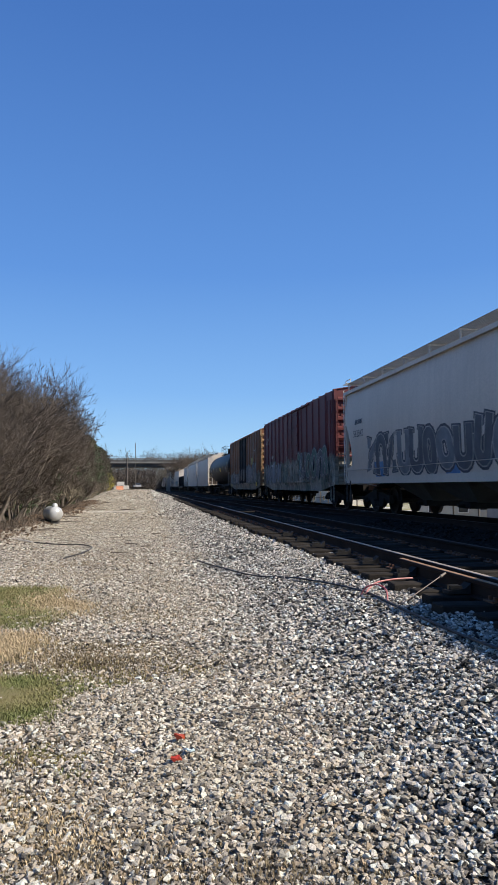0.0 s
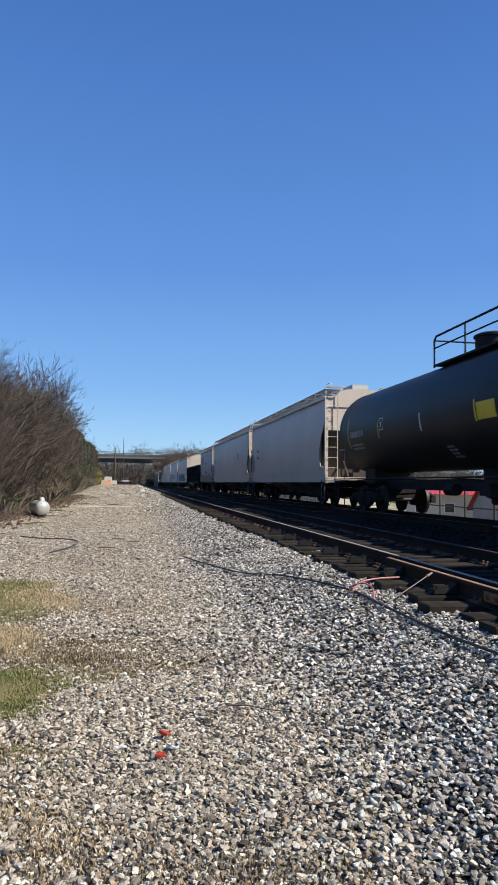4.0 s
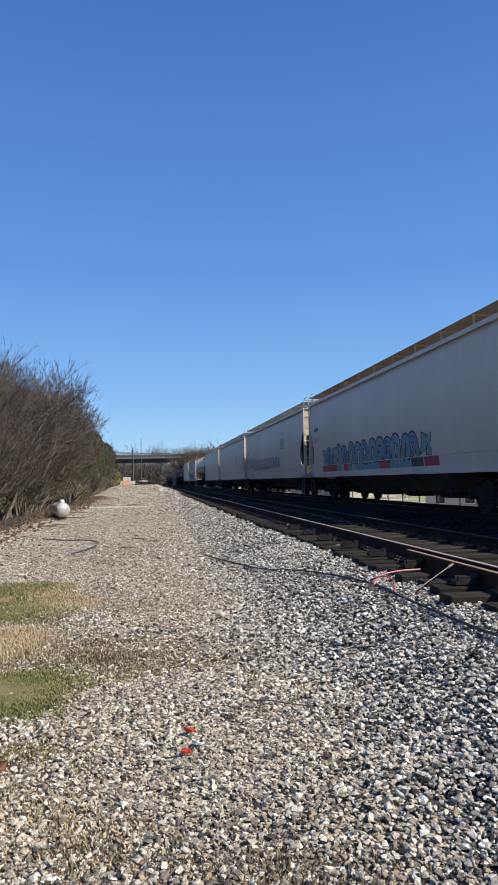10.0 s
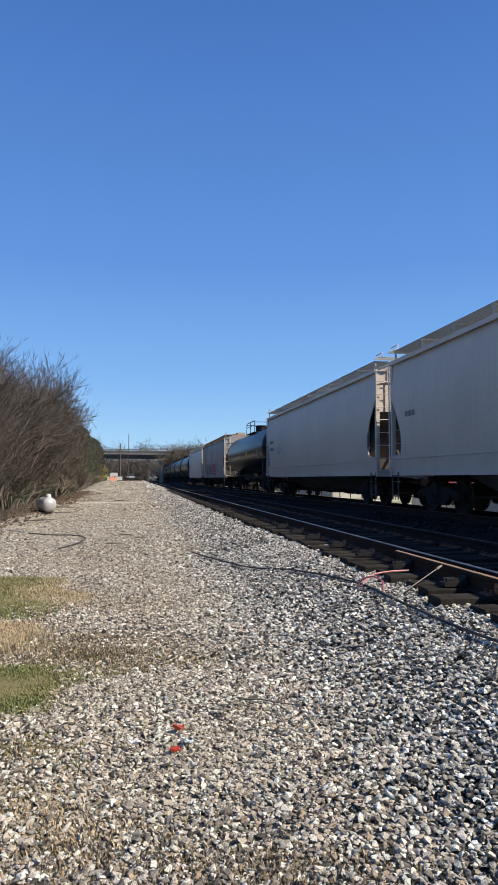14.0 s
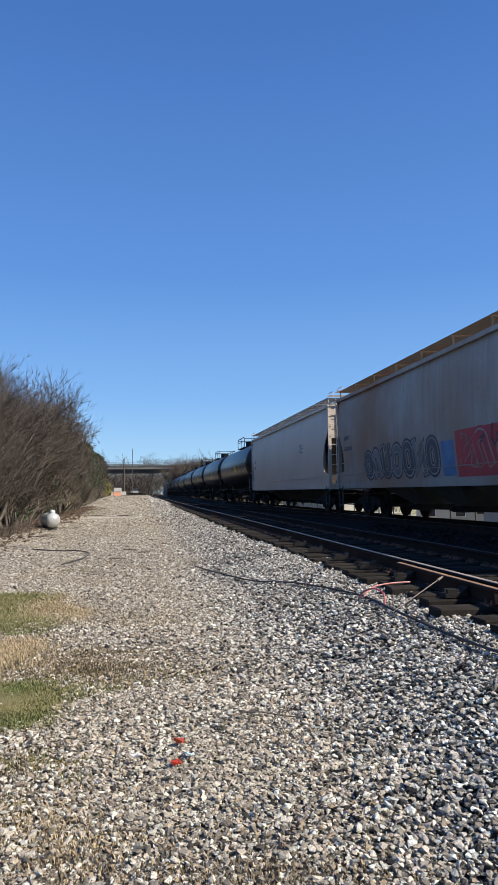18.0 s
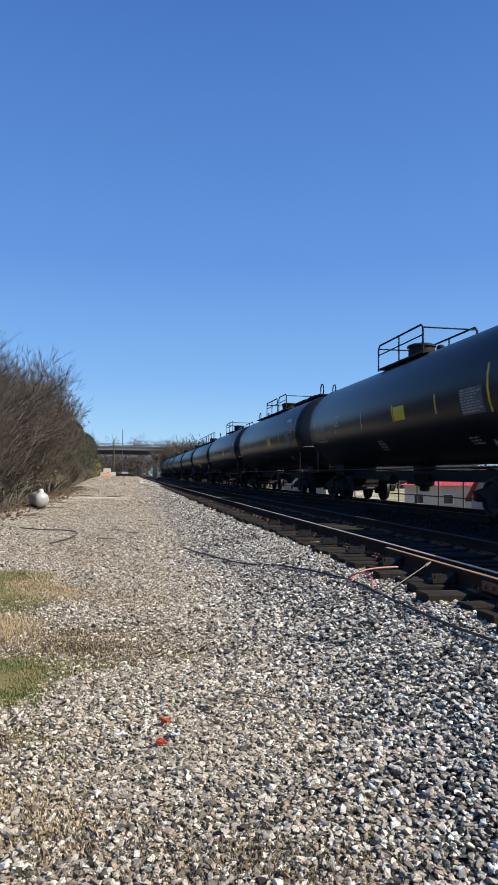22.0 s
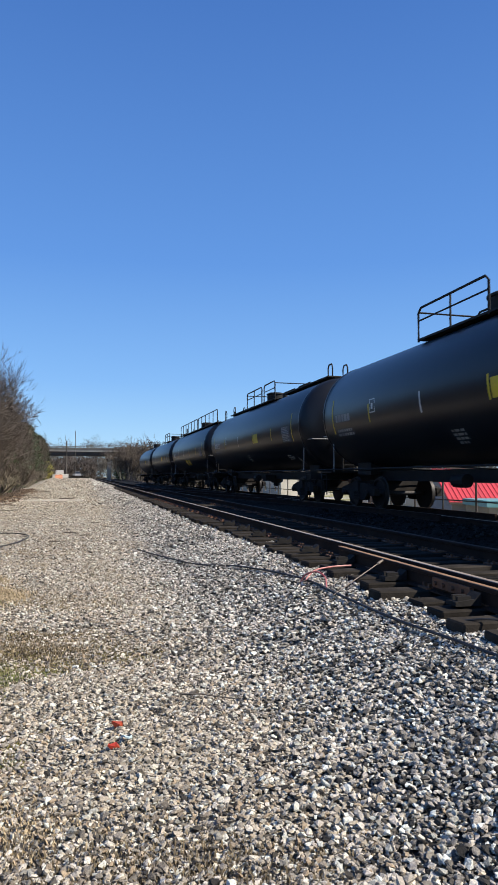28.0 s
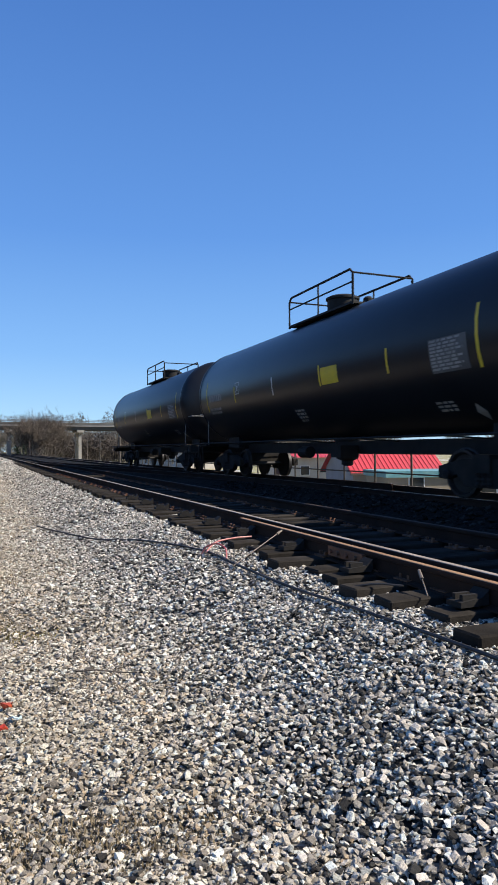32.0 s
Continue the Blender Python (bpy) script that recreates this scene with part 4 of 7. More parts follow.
        for x in (-w + 0.18, w - 0.18):
            bm = bmesh.new()
            tube(bm, [(x, ye - s * 0.3, zt + 0.03), (x, ye - s * 0.3, zt + 0.16), (x, ye + s * 0.25, zt + 0.16), (x, ye + s * 0.3, zt)], 0.018, 5)
            part("roof_grab_iron", bm, ladder_mat, car)
        coupler(car, s * (length / 2 - 0.28))
        truck(car, s * (length / 2 - 2.75))
        # slope bracing behind the end, in the same shade-darkened brown
        bm = bmesh.new()
        for x in (-0.5, 0.5):
            tube(bm, [(x, ye - s * 0.15, 1.25), (x, yi - s * 0.3, 2.4)], 0.05, 5)
        box(bm, -0.35, 0.35, min(ye, yi), max(ye, yi), 1.25, 1.45)
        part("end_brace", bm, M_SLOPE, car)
    # roof walkways carried above both eaves on brackets
    zw = z1 + 0.40
    for s in (-1, 1):
        for i in range(10):
            bm = bmesh.new()
            x = s * (w - 0.10 - i * 0.072)
            box(bm, x - 0.027, x + 0.027, -half + 0.25, half - 0.25, zw, zw + 0.009)
            part("running_board", bm, board, car, "long bar of the grated roof walkway")
        for y in np.linspace(-half + 0.25, half - 0.25, 11):
            bm = bmesh.new()
            box(bm, min(s * (w - 0.75), s * (w - 0.08)), max(s * (w - 0.75), s * (w - 0.08)), y - 0.025, y + 0.025, zw - 0.05, zw)
            box(bm, s * (w - 0.13) - 0.02, s * (w - 0.13) + 0.02, y - 0.025, y + 0.025, z1 + 0.02, zw - 0.05)
            part("walkway_bracket", bm, bracket or board, car)
        bm = bmesh.new()
        loft(bm, [[(s * px, y, z1 + pz) for px, pz in ((w * 0.93, 0.05), (w * 0.50, 0.35), (0.02, 0.452), (0.02, 0.464), (w * 0.50, 0.362), (w * 0.93, 0.062))] for y in (-half + 0.06, half - 0.06)])
        part("roof_sheet", bm, roof, car)
        # dark plate added over the hull end so the recess looks shaded
        bm = bmesh.new()
        box(bm, -w + 0.16, w - 0.16, min(s * (half - 0.94), s * (half - 0.925)), max(s * (half - 0.94), s * (half - 0.925)), z0 + 0.02, z1 - 0.1)
        part("recess_shade_plate", bm, M_SLOPE, car)
        bm = bmesh.new()
        box(bm, s * (w - 0.055) - 0.055, s * (w - 0.055) + 0.055, -half + 0.02, half - 0.02, z1 - 0.02, z1 + 0.10)
        part("eave_rail", bm, body, car)
    for i, y in enumerate(np.linspace(-half + 0.75, half - 0.75, 11)):
        bm = bmesh.new()
        box(bm, -0.34, 0.34, y - 0.62, y + 0.62, z1 + 0.42, z1 + 0.62)
        part("roof_hatch", bm, roof, car)
    # side sill and outlet bays
    for s in (-1, 1):
        bm = bmesh.new()
        box(bm, s * (sx(z0) - 0.02) - 0.05, s * (sx(z0) - 0.02) + 0.05, -half + 0.05, half - 0.05, z0 - 0.16, z0 + 0.06)
        part("side_sill", bm, body, car)
        bm = bmesh.new()
        zb = z0 + 0.34
        tube(bm, [(s * (sx(zb) + 0.004), -half + 0.1, zb), (s * (sx(zb) + 0.004), half - 0.1, zb)], 0.014, 4)
        part("side_seam", bm, body, car)
    run = 2 * (half - 3.9)
    for i in range(bays):
        yc = -run / 2 + run * (i + 0.5) / bays
        hb = run / bays / 2
        bm = bmesh.new()
        loft(bm, [[(-w * 0.93, yc - hb, z0 + 0.02), (w * 0.93, yc - hb, z0 + 0.02), (w * 0.93, yc + hb, z0 + 0.02), (-w * 0.93, yc + hb, z0 + 0.02)],
                  [(-0.55, yc - 0.35, 0.50), (0.55, yc - 0.35, 0.50), (0.55, yc + 0.35, 0.50), (-0.55, yc + 0.35, 0.50)]])
        # bays are a darker grey than the hull above
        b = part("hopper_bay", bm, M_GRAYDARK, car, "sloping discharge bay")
        bm = bmesh.new()
        box(bm, -0.75, 0.75, yc - 0.30, yc + 0.30, 0.34, 0.52)
        tube(bm, [(-0.95, yc, 0.42), (0.95, yc, 0.42)], 0.05, 8)
        part("outlet_gate", bm, M_TRUCK, b)
    bm = bmesh.new()
    box(bm, -0.2, 0.2, -length / 2 + 0.4, length / 2 - 0.4, 0.86, 1.16)
    part("centre_sill", bm, M_TRUCK, car)
    car["half"] = half
    return car, surf, half


def boxcar(length, label, paint, end_paint, door_paint, height=5.02, width=3.05):
    car = new("boxcar")
    tagged(car, label, "boxcar", "cars of the freight train")
    w, half = width / 2, length / 2 - 0.95
    z0, z1 = 1.02, height - 0.30
    bm = bmesh.new()
    extrude(bm, [(-w, z0), (w, z0), (w, z1), (0, z1 + 0.26), (-w, z1)], "y", -half, half)
    part("body", bm, paint, car)
    surf = lambda z: -w - 0.055
    door_half = 1.55
    for s in (-1, 1):
        x = s * w
        for side in (-1, 1):
            for i, y in enumerate(np.linspace(door_half + 0.6, half - 0.06, 6)):
                bm = bmesh.new()
                extrude(bm, [(x, side * y - 0.10), (x + s * 0.055, side * y - 0.05), (x + s * 0.055, side * y + 0.05), (x, side * y + 0.10)], "z", z0 + 0.1, z1 - 0.08)
                part("side_post", bm, paint, car)
        bm = bmesh.new()
        box(bm, min(x, x + s * 0.07), max(x, x + s * 0.07), -door_half, door_half, z0 + 0.22, z1 - 0.16)
        door = part("door", bm, door_paint, car, "closed sliding door")
        for z in np.linspace(z0 + 0.5, z1 - 0.4, 7):
            bm = bmesh.new()
            box(bm, min(x + s * 0.07, x + s * 0.095), max(x + s * 0.07, x + s * 0.095), -door_half + 0.1, door_half - 0.1, z - 0.05, z + 0.05)
            part("batten", bm, door_paint, door)
        bm = bmesh.new()
        for q in (-0.5, 0.5):
            tube(bm, [(x + s * 0.12, q, z0 + 0.15), (x + s * 0.12, q, z1 - 0.1)], 0.03, 6)
        part("lock_rod", bm, door_paint, door)
        bm = bmesh.new()
        box(bm, min(x, x + s * 0.11), max(x, x + s * 0.11), -door_half * 2.4, door_half * 1.1, z1 - 0.13, z1 - 0.05)
        part("door_track", bm, paint, car)
        bm = bmesh.new()
        box(bm, min(x, x + s * 0.11), max(x, x + s * 0.11), -door_half * 2.4, door_half * 1.1, z0 + 0.12, z0 + 0.20)
        part("door_track", bm, paint, car)
        bm = bmesh.new()
        extrude(bm, [(-half + 0.1, z0), (half - 0.1, z0), (half * 0.72, z0 - 0.28), (-half * 0.72, z0 - 0.28)], "x", x - s * 0.06 - 0.03, x - s * 0.06 + 0.03)
        part("side_sill", bm, paint, car)
        ye = s * half
        for i in range(9):
            bm = bmesh.new()
            z = z0 + 0.35 + i * (z1 - z0 - 0.5) / 8.6
            extrude(bm, [(ye, z - 0.11), (ye + s * 0.09, z - 0.04), (ye + s * 0.09, z + 0.04), (ye, z + 0.11)], "x", -w + 0.12, w - 0.12)
            part("end_corrugation", bm, end_paint, car, "pressed rib of the steel end")
        for q in (-1, 1):
            bm = bmesh.new()
            box(bm, q * (w - 0.06) - 0.06, q * (w - 0.06) + 0.06, min(ye, ye + s * 0.1), max(ye, ye + s * 0.1), z0, z1)
            part("corner_post", bm, end_paint, car)
        for q in (-1, 1):
            ladder(car, q * (w - 0.34), ye + s * 0.16, 1.15, z1 - 0.4 if q * s > 0 else 2.4, "y", 0.42, None, end_paint)
            ladder(car, q * (w + 0.09), ye - s * 0.35, 1.2, 2.5 if q * s < 0 else z1 - 0.5, "x", 0.42, None, paint, "side_ladder")
            ladder(car, q * (w - 0.02), ye - s * 0.35, 0.42, 0.98, "x", 0.42, 2, paint, "sill_step")
        coupler(car, s * (length / 2 - 0.28))
        truck(car, s * (length / 2 - 2.55))
    for y in np.linspace(-half, half, 15):
        bm = bmesh.new()
        extrude(bm, [(-w - 0.02, z1), (0, z1 + 0.265), (w + 0.02, z1), (w + 0.02, z1 + 0.035), (0, z1 + 0.30), (-w - 0.02, z1 + 0.035)], "y", y - 0.04, y + 0.04)
        part("roof_rib", bm, paint, car)
    bm = bmesh.new()
    box(bm, -0.3, 0.3, -half, half, 0.72, 1.02)
    box(bm, -0.9, -0.35, -0.9, 0.3, 0.6, 0.95)
    lathe(bm, [(1.0, 0.17), (1.7, 0.17)], "y", 12, (-0.6, 0, 0.8))
    part("underframe", bm, M_TRUCK, car)
    return car, surf, half


def coal_hopper(length, label, height=3.02, width=3.1):
    car = new("open_hopper")
    tagged(car, label, "open hopper car", "cars of the freight train")
    w, half = width / 2, length / 2 - 0.6
    z0, z1 = 1.0, height
    bm = bmesh.new()
    for s in (-1, 1):
        box(bm, s * (w - 0.06) - 0.02, s * (w - 0.06) + 0.02, -half, half, z0, z1)
        box(bm, -w + 0.08, w - 0.08, s * half - 0.02, s * half + 0.02, z0 + 0.7, z1)
    part("side_sheet", bm, M_COAL, car)
    surf = lambda z: -w - 0.06
    for s in (-1, 1):
        for y in np.linspace(-half + 0.06, half - 0.06, 14):
            bm = bmesh.new()
            box(bm, min(s * (w - 0.04), s * (w + 0.09)), max(s * (w - 0.04), s * (w + 0.09)), y - 0.06, y + 0.06, z0, z1 - 0.05)
            part("side_post", bm, M_COAL, car)
        bm = bmesh.new()
        box(bm, s * w - 0.09, s * w + 0.09, -half, half, z1 - 0.08, z1 + 0.04)
        part("top_chord", bm, M_COAL, car)
        bm = bmesh.new()
        box(bm, s * w - 0.07, s * w + 0.07, -half, half, z0 - 0.1, z0 + 0.12)
        part("side_sill", bm, M_COAL, car)
        ye = s * half
        bm = bmesh.new()
        box(bm, -w, w, ye - 0.08, ye + 0.08, z1 - 0.08, z1 + 0.04)
        loft(bm, [[(-w + 0.1, ye, z0 + 0.7), (w - 0.1, ye, z0 + 0.7), (w - 0.1, ye - s * 0.05, z0 + 0.7), (-w + 0.1, ye - s * 0.05, z0 + 0.7)],
                  [(-w + 0.1, ye - s * 2.6, 0.75), (w - 0.1, ye - s * 2.6, 0.75), (w - 0.1, ye - s * 2.65, 0.75), (-w + 0.1, ye - s * 2.65, 0.75)]])
        part("end_sheet", bm, M_COAL, car)
        ladder(car, -w + 0.25, ye + s * 0.1, 1.0, z1 - 0.2, "y", 0.42, None, M_COAL)
        ladder(car, -w - 0.1, ye - s * 0.4, 1.0, z1 - 0.3, "x", 0.42, None, M_COAL, "side_ladder")
        coupler(car, s * (length / 2 - 0.28))
        truck(car, s * (length / 2 - 2.6))
    for yc in (-2.6, -0.9, 0.9, 2.6):
        bm = bmesh.new()
        loft(bm, [[(-w * 0.93, yc - 0.85, z0 + 0.3), (w * 0.93, yc - 0.85, z0 + 0.3), (w * 0.93, yc + 0.85, z0 + 0.3), (-w * 0.93, yc + 0.85, z0 + 0.3)],
                  [(-1.1, yc - 0.3, 0.36), (1.1, yc - 0.3, 0.36), (1.1, yc + 0.3, 0.36), (-1.1, yc + 0.3, 0.36)]])
        part("hopper_bay", bm, M_TRUCK, car)
    bm = bmesh.new()
    box(bm, -0.3, 0.3, -length / 2 + 0.4, length / 2 - 0.4, 0.75, 1.05)
    part("centre_sill", bm, M_TRUCK, car)
    for i, y in enumerate((-half * 0.62, -half * 0.05, half * 0.2)):
        side_patch(car, lambda z: -w - 0.095, y, y + 0.26, 1.58, 1.69, M_YELLOW, "reflector_strip")
    bars(car, -w - 0.075, half - 0.35, 3.0, 0.5, 0.22, 1)
    bars(car, -w - 0.075, half - 0.35, 2.5, 0.3, 0.22, 1)
    return car

# ---- ties, plates, braces ----
def ties():
    rnd = random.Random(4)
    kinds = []
    for k in range(5):
        bm = bmesh.new()
        L = (2.72, 2.66, 2.78, 2.6, 2.86)[k]
        v = box(bm, -0.62 + rnd.uniform(-0.06, 0.06), -0.62 + L, -0.115, 0.115, -0.19, 0)
        for q in bm.verts:
            q.co += Vector((rnd.uniform(-0.012, 0.012), rnd.uniform(-0.012, 0.012), rnd.uniform(-0.012, 0.006)))
        bmesh.ops.bevel(bm, geom=bm.edges[:], offset=0.012, segments=1, affect="EDGES")
        kinds.append(shape("tie", bm, M_TIE))
    bm = bmesh.new()
    box(bm, -0.19, 0.19, -0.09, 0.09, 0, 0.018)
    for x in (-0.14, 0.14):
        for y in (-0.05, 0.05):
            box(bm, x - 0.014, x + 0.014, y - 0.014, y + 0.014, 0.018, 0.05)
    plate = shape("tie_plate", bm, M_RUST_STEEL)
    bm = bmesh.new()
    extrude(bm, [(-0.30, 0.0), (-0.07, 0.0), (-0.07, 0.10), (-0.13, 0.05), (-0.30, 0.035)], "y", -0.07, 0.07)
    box(bm, -0.27, -0.15, -0.05, -0.02, 0.03, 0.075)
    box(bm, -0.27, -0.15, 0.02, 0.05, 0.03, 0.075)
    brace = shape("rail_brace", bm, M_TRUCK)
    y, i = 2.2, 0
    while y < 70:
        t = part("tie", kinds[rnd.randrange(5)], None, near_track, loc=(NEAR_X + rnd.uniform(-0.05, 0.04), y, NEAR_Z - 0.172), rot=(0, rnd.uniform(-0.6, 0.6), rnd.uniform(-2, 2)))
        if y < 30:
            part("tie_plate", plate, None, t, loc=(0, 0, 0.0))
            part("tie_plate", plate, None, t, loc=(GAUGE, 0, 0.0))
            if i % 3 == 0 and y < 14:
                part("rail_brace", brace, None, t, "rusty rail brace", loc=(-0.155, 0, 0.016))
        y += rnd.uniform(0.38, 0.45)
        i += 1
    y = 4.0
    while y < 90:
        part("tie", kinds[rnd.randrange(5)], None, main_track, loc=(MAIN_X - GAUGE / 2 + rnd.uniform(-0.05, 0.04), y, MAIN_Z - 0.172), rot=(0, 0, rnd.uniform(-2, 2)))
        y += rnd.uniform(0.50, 0.56)


ties()
# joint bars on the point rail, and a far crossover rail
bm = bmesh.new()
box(bm, NEAR_X - 0.215, NEAR_X - 0.175, 4.85, 5.45, NEAR_Z - 0.13, NEAR_Z - 0.045)
for y in (4.95, 5.1, 5.25, 5.38):
    lathe(bm, [(NEAR_X - 0.24, 0.02), (NEAR_X - 0.21, 0.02)], "x", 6, (0, y, NEAR_Z - 0.09))
part("joint_bar", bm, M_RUST_STEEL, near_track)


def crossover(y):
    k = min(1, max(0, (y - 14) / 42))
    return 4.5 * (1 - k * k * (3 - 2 * k))


rail(near_track, NEAR_X + 0.35, NEAR_Z - 0.02, 14, 56, crossover, M_DULLTOP)
rail(near_track, NEAR_X + 0.35 + GAUGE, NEAR_Z - 0.02, 14, 56, crossover, M_DULLTOP)

# ---- loose stones ----
def edge_of_ballast(x, y):
    return x + 0.45 * noise.noise((x * 0.5, y * 0.35, 7))


def bare(x, y):
    """How much of the path lies open, without grass."""
    for gx, gy, rx, ry in ((-2.0, 8.9, 1.0, 1.45), (-1.65, 6.4, 0.65, 0.7), (-1.15, 5.0, 0.58, 0.55)):
        if ((x - gx) / rx) ** 2 + ((y - gy) / ry) ** 2 < 1:
            return 0.10
    return 0.95 if x > -0.3 else 0.8


def grey_share(x, y):
    return min(1.0, max(0.0, (edge_of_ballast(x, y) - 0.55) / 1.0))


path_keep = lambda x, y: bare(x, y) * (1 - grey_share(x, y))
ballast_keep = grey_share
PATH_LABEL, BALLAST_LABEL = "loose tan and grey gravel stones on the path", "sharp grey ballast stones along the track"
scatter("path_gravel", M_STONE_PATH, 48000, (-1.6, 1.6, 1.9, 5.2), 0.0112, 11, path_keep, PATH_LABEL, "gravel", 0.3, 0.015)
scatter("path_gravel", M_STONE_PATH, 60000, (-2.9, 1.6, 5.2, 12), 0.0125, 12, path_keep, PATH_LABEL, "gravel", 0.3, 0.015)
scatter("path_gravel", M_STONE_PATH, 38000, (-4.4, 1.6, 12, 30), 0.0165, 13, path_keep, PATH_LABEL, "gravel", 0.3, 0.015)
scatter("track_ballast", M_STONE_BALLAST, 50000, (0.2, 3.3, 1.3, 5.2), 0.0130, 21, ballast_keep, BALLAST_LABEL, "ballast", 0.35, 0.02)
scatter("track_ballast", M_STONE_BALLAST, 44000, (0.2, 3.3, 5.2, 12), 0.0148, 22, ballast_keep, BALLAST_LABEL, "ballast", 0.35, 0.02)
scatter("track_ballast", M_STONE_BALLAST, 30000, (0.2, 3.0, 12, 34), 0.0195, 23, ballast_keep, BALLAST_LABEL, "ballast")
scatter("track_ballast", M_STONE_BALLAST, 12000, (0.2, 3.0, 34, 62), 0.034, 25, ballast_keep, BALLAST_LABEL, "ballast")
scatter("path_gravel", M_STONE_PATH, 19000, (-4.0, 1.6, 30, 62), 0.028, 26, path_keep, PATH_LABEL, "gravel", 0.3, 0.015)
scatter("path_gravel", M_STONE_PATH, 6000, (-4.6, 1.2, 62, 112), 0.05, 27, lambda x, y: 1.0, PATH_LABEL, "gravel")
scatter("track_ballast", M_STONE_BALLAST, 4500, (1.0, 3.0, 62, 130), 0.08, 28, lambda x, y: 1.0, BALLAST_LABEL, "ballast")
scatter("leaf_litter", M_LITTER, 5000, (-5.4, -3.3, 17, 62), 0.045, 29, lambda x, y: max(0.0, min(1.0, (-3.3 - x) / 1.2 + 0.3 * noise.noise((x, y * 0.6, 2)))), "dead leaves and twigs below the thicket", "leaf litter", 0.2, 0.03)
scatter("dirt_clods", M_LITTER, 420, (-5.2, -3.2, 18.5, 44), 0.075, 30, lambda x, y: max(0.0, min(1.0, (-3.6 - x) / 0.9 + 0.7 * noise.noise((x * 0.7, y * 0.4, 9)))), "brown clods of earth and roots below the thicket", "soil", 0.3, 0.02)
scatter("dark_ballast", M_STONE_DARK, 7000, (3.4, 8.4, 2.8, 20), 0.035, 24, lambda x, y: 1.0, "oily ballast stones between the tracks, train shade painted into their colour", "ballast")


# ---- grass ----
def grass(name, material, count, blobs, height, seed, label):
    rng = np.random.default_rng(seed)
    V, F = [], []
    for i in range(count):
        gx, gy, rx, ry = blobs[rng.integers(len(blobs))]
        r, a = math.sqrt(rng.random()) * (1 + 0.25 * rng.normal()), rng.uniform(0, 6.283)
        x, y = gx + rx * r * math.cos(a), gy + ry * r * math.sin(a)
        h, w = height * rng.uniform(0.4, 1.2), 0.0035
        t, lean = rng.uniform(0, 6.283), rng.uniform(0.1, 0.9) * h
        dx, dy = math.cos(t), math.sin(t)
        z = ground_z(x, y) + 0.0
        k = len(V)
        V += [(x - dy * w, y + dx * w, z), (x + dy * w, y - dx * w, z), (x + dx * lean * 0.4 + dy * w, y + dy * lean * 0.4 - dx * w, z + h * 0.6), (x + dx * lean * 0.4 - dy * w, y + dy * lean * 0.4 + dx * w, z + h * 0.6), (x + dx * lean, y + dy * lean, z + h)]
        F += [(k, k + 1, k + 2, k + 3), (k + 3, k + 2, k + 4)]
    return tagged(new(name, raw(name, V, F, material)), label, "grass", kind="stuff")


def soil_patch(cx, cy, rx, ry, seed):
    """A thin spread of soil over the stones, with a ragged outline."""
    verts, faces = [(cx, cy, ground_z(cx, cy) + 0.05)], []
    n, rings = 48, 6
    for k in range(1, rings + 1):
        for i in range(n):
            a = 2 * math.pi * i / n
            q = k / rings * (1 + 0.35 * noise.noise((2 * math.cos(a), 2 * math.sin(a), seed)) + 0.15 * noise.noise((6 * math.cos(a), 6 * math.sin(a), seed)))
            x, y = cx + rx * q * math.cos(a), cy + ry * q * math.sin(a)
            g = 0.035 * (noise.noise((x * 0.8, y * 0.8, 0)) + 0.6 * noise.noise((x * 2.1, y * 2.1, 3)))
            verts.append((x, y, ground_z(x, y) + g + 0.022 * (1 - (k / rings) ** 4) - (0.01 if k == rings else 0) + 0.006 * noise.noise((x * 9, y * 9, seed))))
    for i in range(n):
        faces.append((0, 1 + i, 1 + (i + 1) % n))
        for k in range(rings - 1):
            b = 1 + k * n
            faces.append((b + i, b + n + i, b + n + (i + 1) % n, b + (i + 1) % n))
    tagged(new("soil_patch", raw("soil_patch", verts, faces, M_SOIL, True)), "brown soil spread thinly over the gravel", "soil", kind="stuff")


soil_patch(-1.9, 8.95, 1.05, 1.45, 1)
soil_patch(-1.45, 6.5, 0.68, 0.7, 2)
soil_patch(-1.1, 5.0, 0.62, 0.58, 3)
grass("grass_patch", M_GRASS, 26000, [(-2.1, 8.9, 0.9, 1.3), (-2.0, 9.8, 0.8, 0.5), (-1.4, 7.9, 0.45, 0.45)], 0.05, 31, "short green grass growing through the gravel")
grass("grass_patch", M_GRASS, 20000, [(-1.2, 5.0, 0.5, 0.5), (-0.85, 5.1, 0.4, 0.42), (-0.9, 4.7, 0.35, 0.3)], 0.035, 32, "short green grass growing through the gravel")
grass("grass_patch", M_GRASS, 1800, [(-0.22, 5.15, 0.12, 0.1), (-0.52, 5.47, 0.14, 0.1), (-0.6, 4.0, 0.1, 0.1), (-0.35, 3.6, 0.1, 0.08), (-0.8, 3.9, 0.12, 0.1), (-0.62, 2.75, 0.1, 0.06)], 0.02, 36, "tufts of moss and grass between stones")
grass("dry_grass", M_STRAW, 15000, [(-1.4, 6.4, 0.5, 0.55), (-1.25, 9.3, 0.4, 0.8), (-1.45, 6.7, 0.55, 0.5), (-1.0, 8.4, 0.35, 0.6)], 0.05, 33, "pale dry grass among the stones")
grass("dry_grass", M_STRAW, 9000, [(-0.6, 6.5, 1.1, 2.2), (-0.2, 3.1, 0.6, 0.35), (-1.4, 12.5, 1.5, 2.5), (-0.7, 3.0, 0.5, 0.5)], 0.025, 34, "thin dead grass lying on the stones")
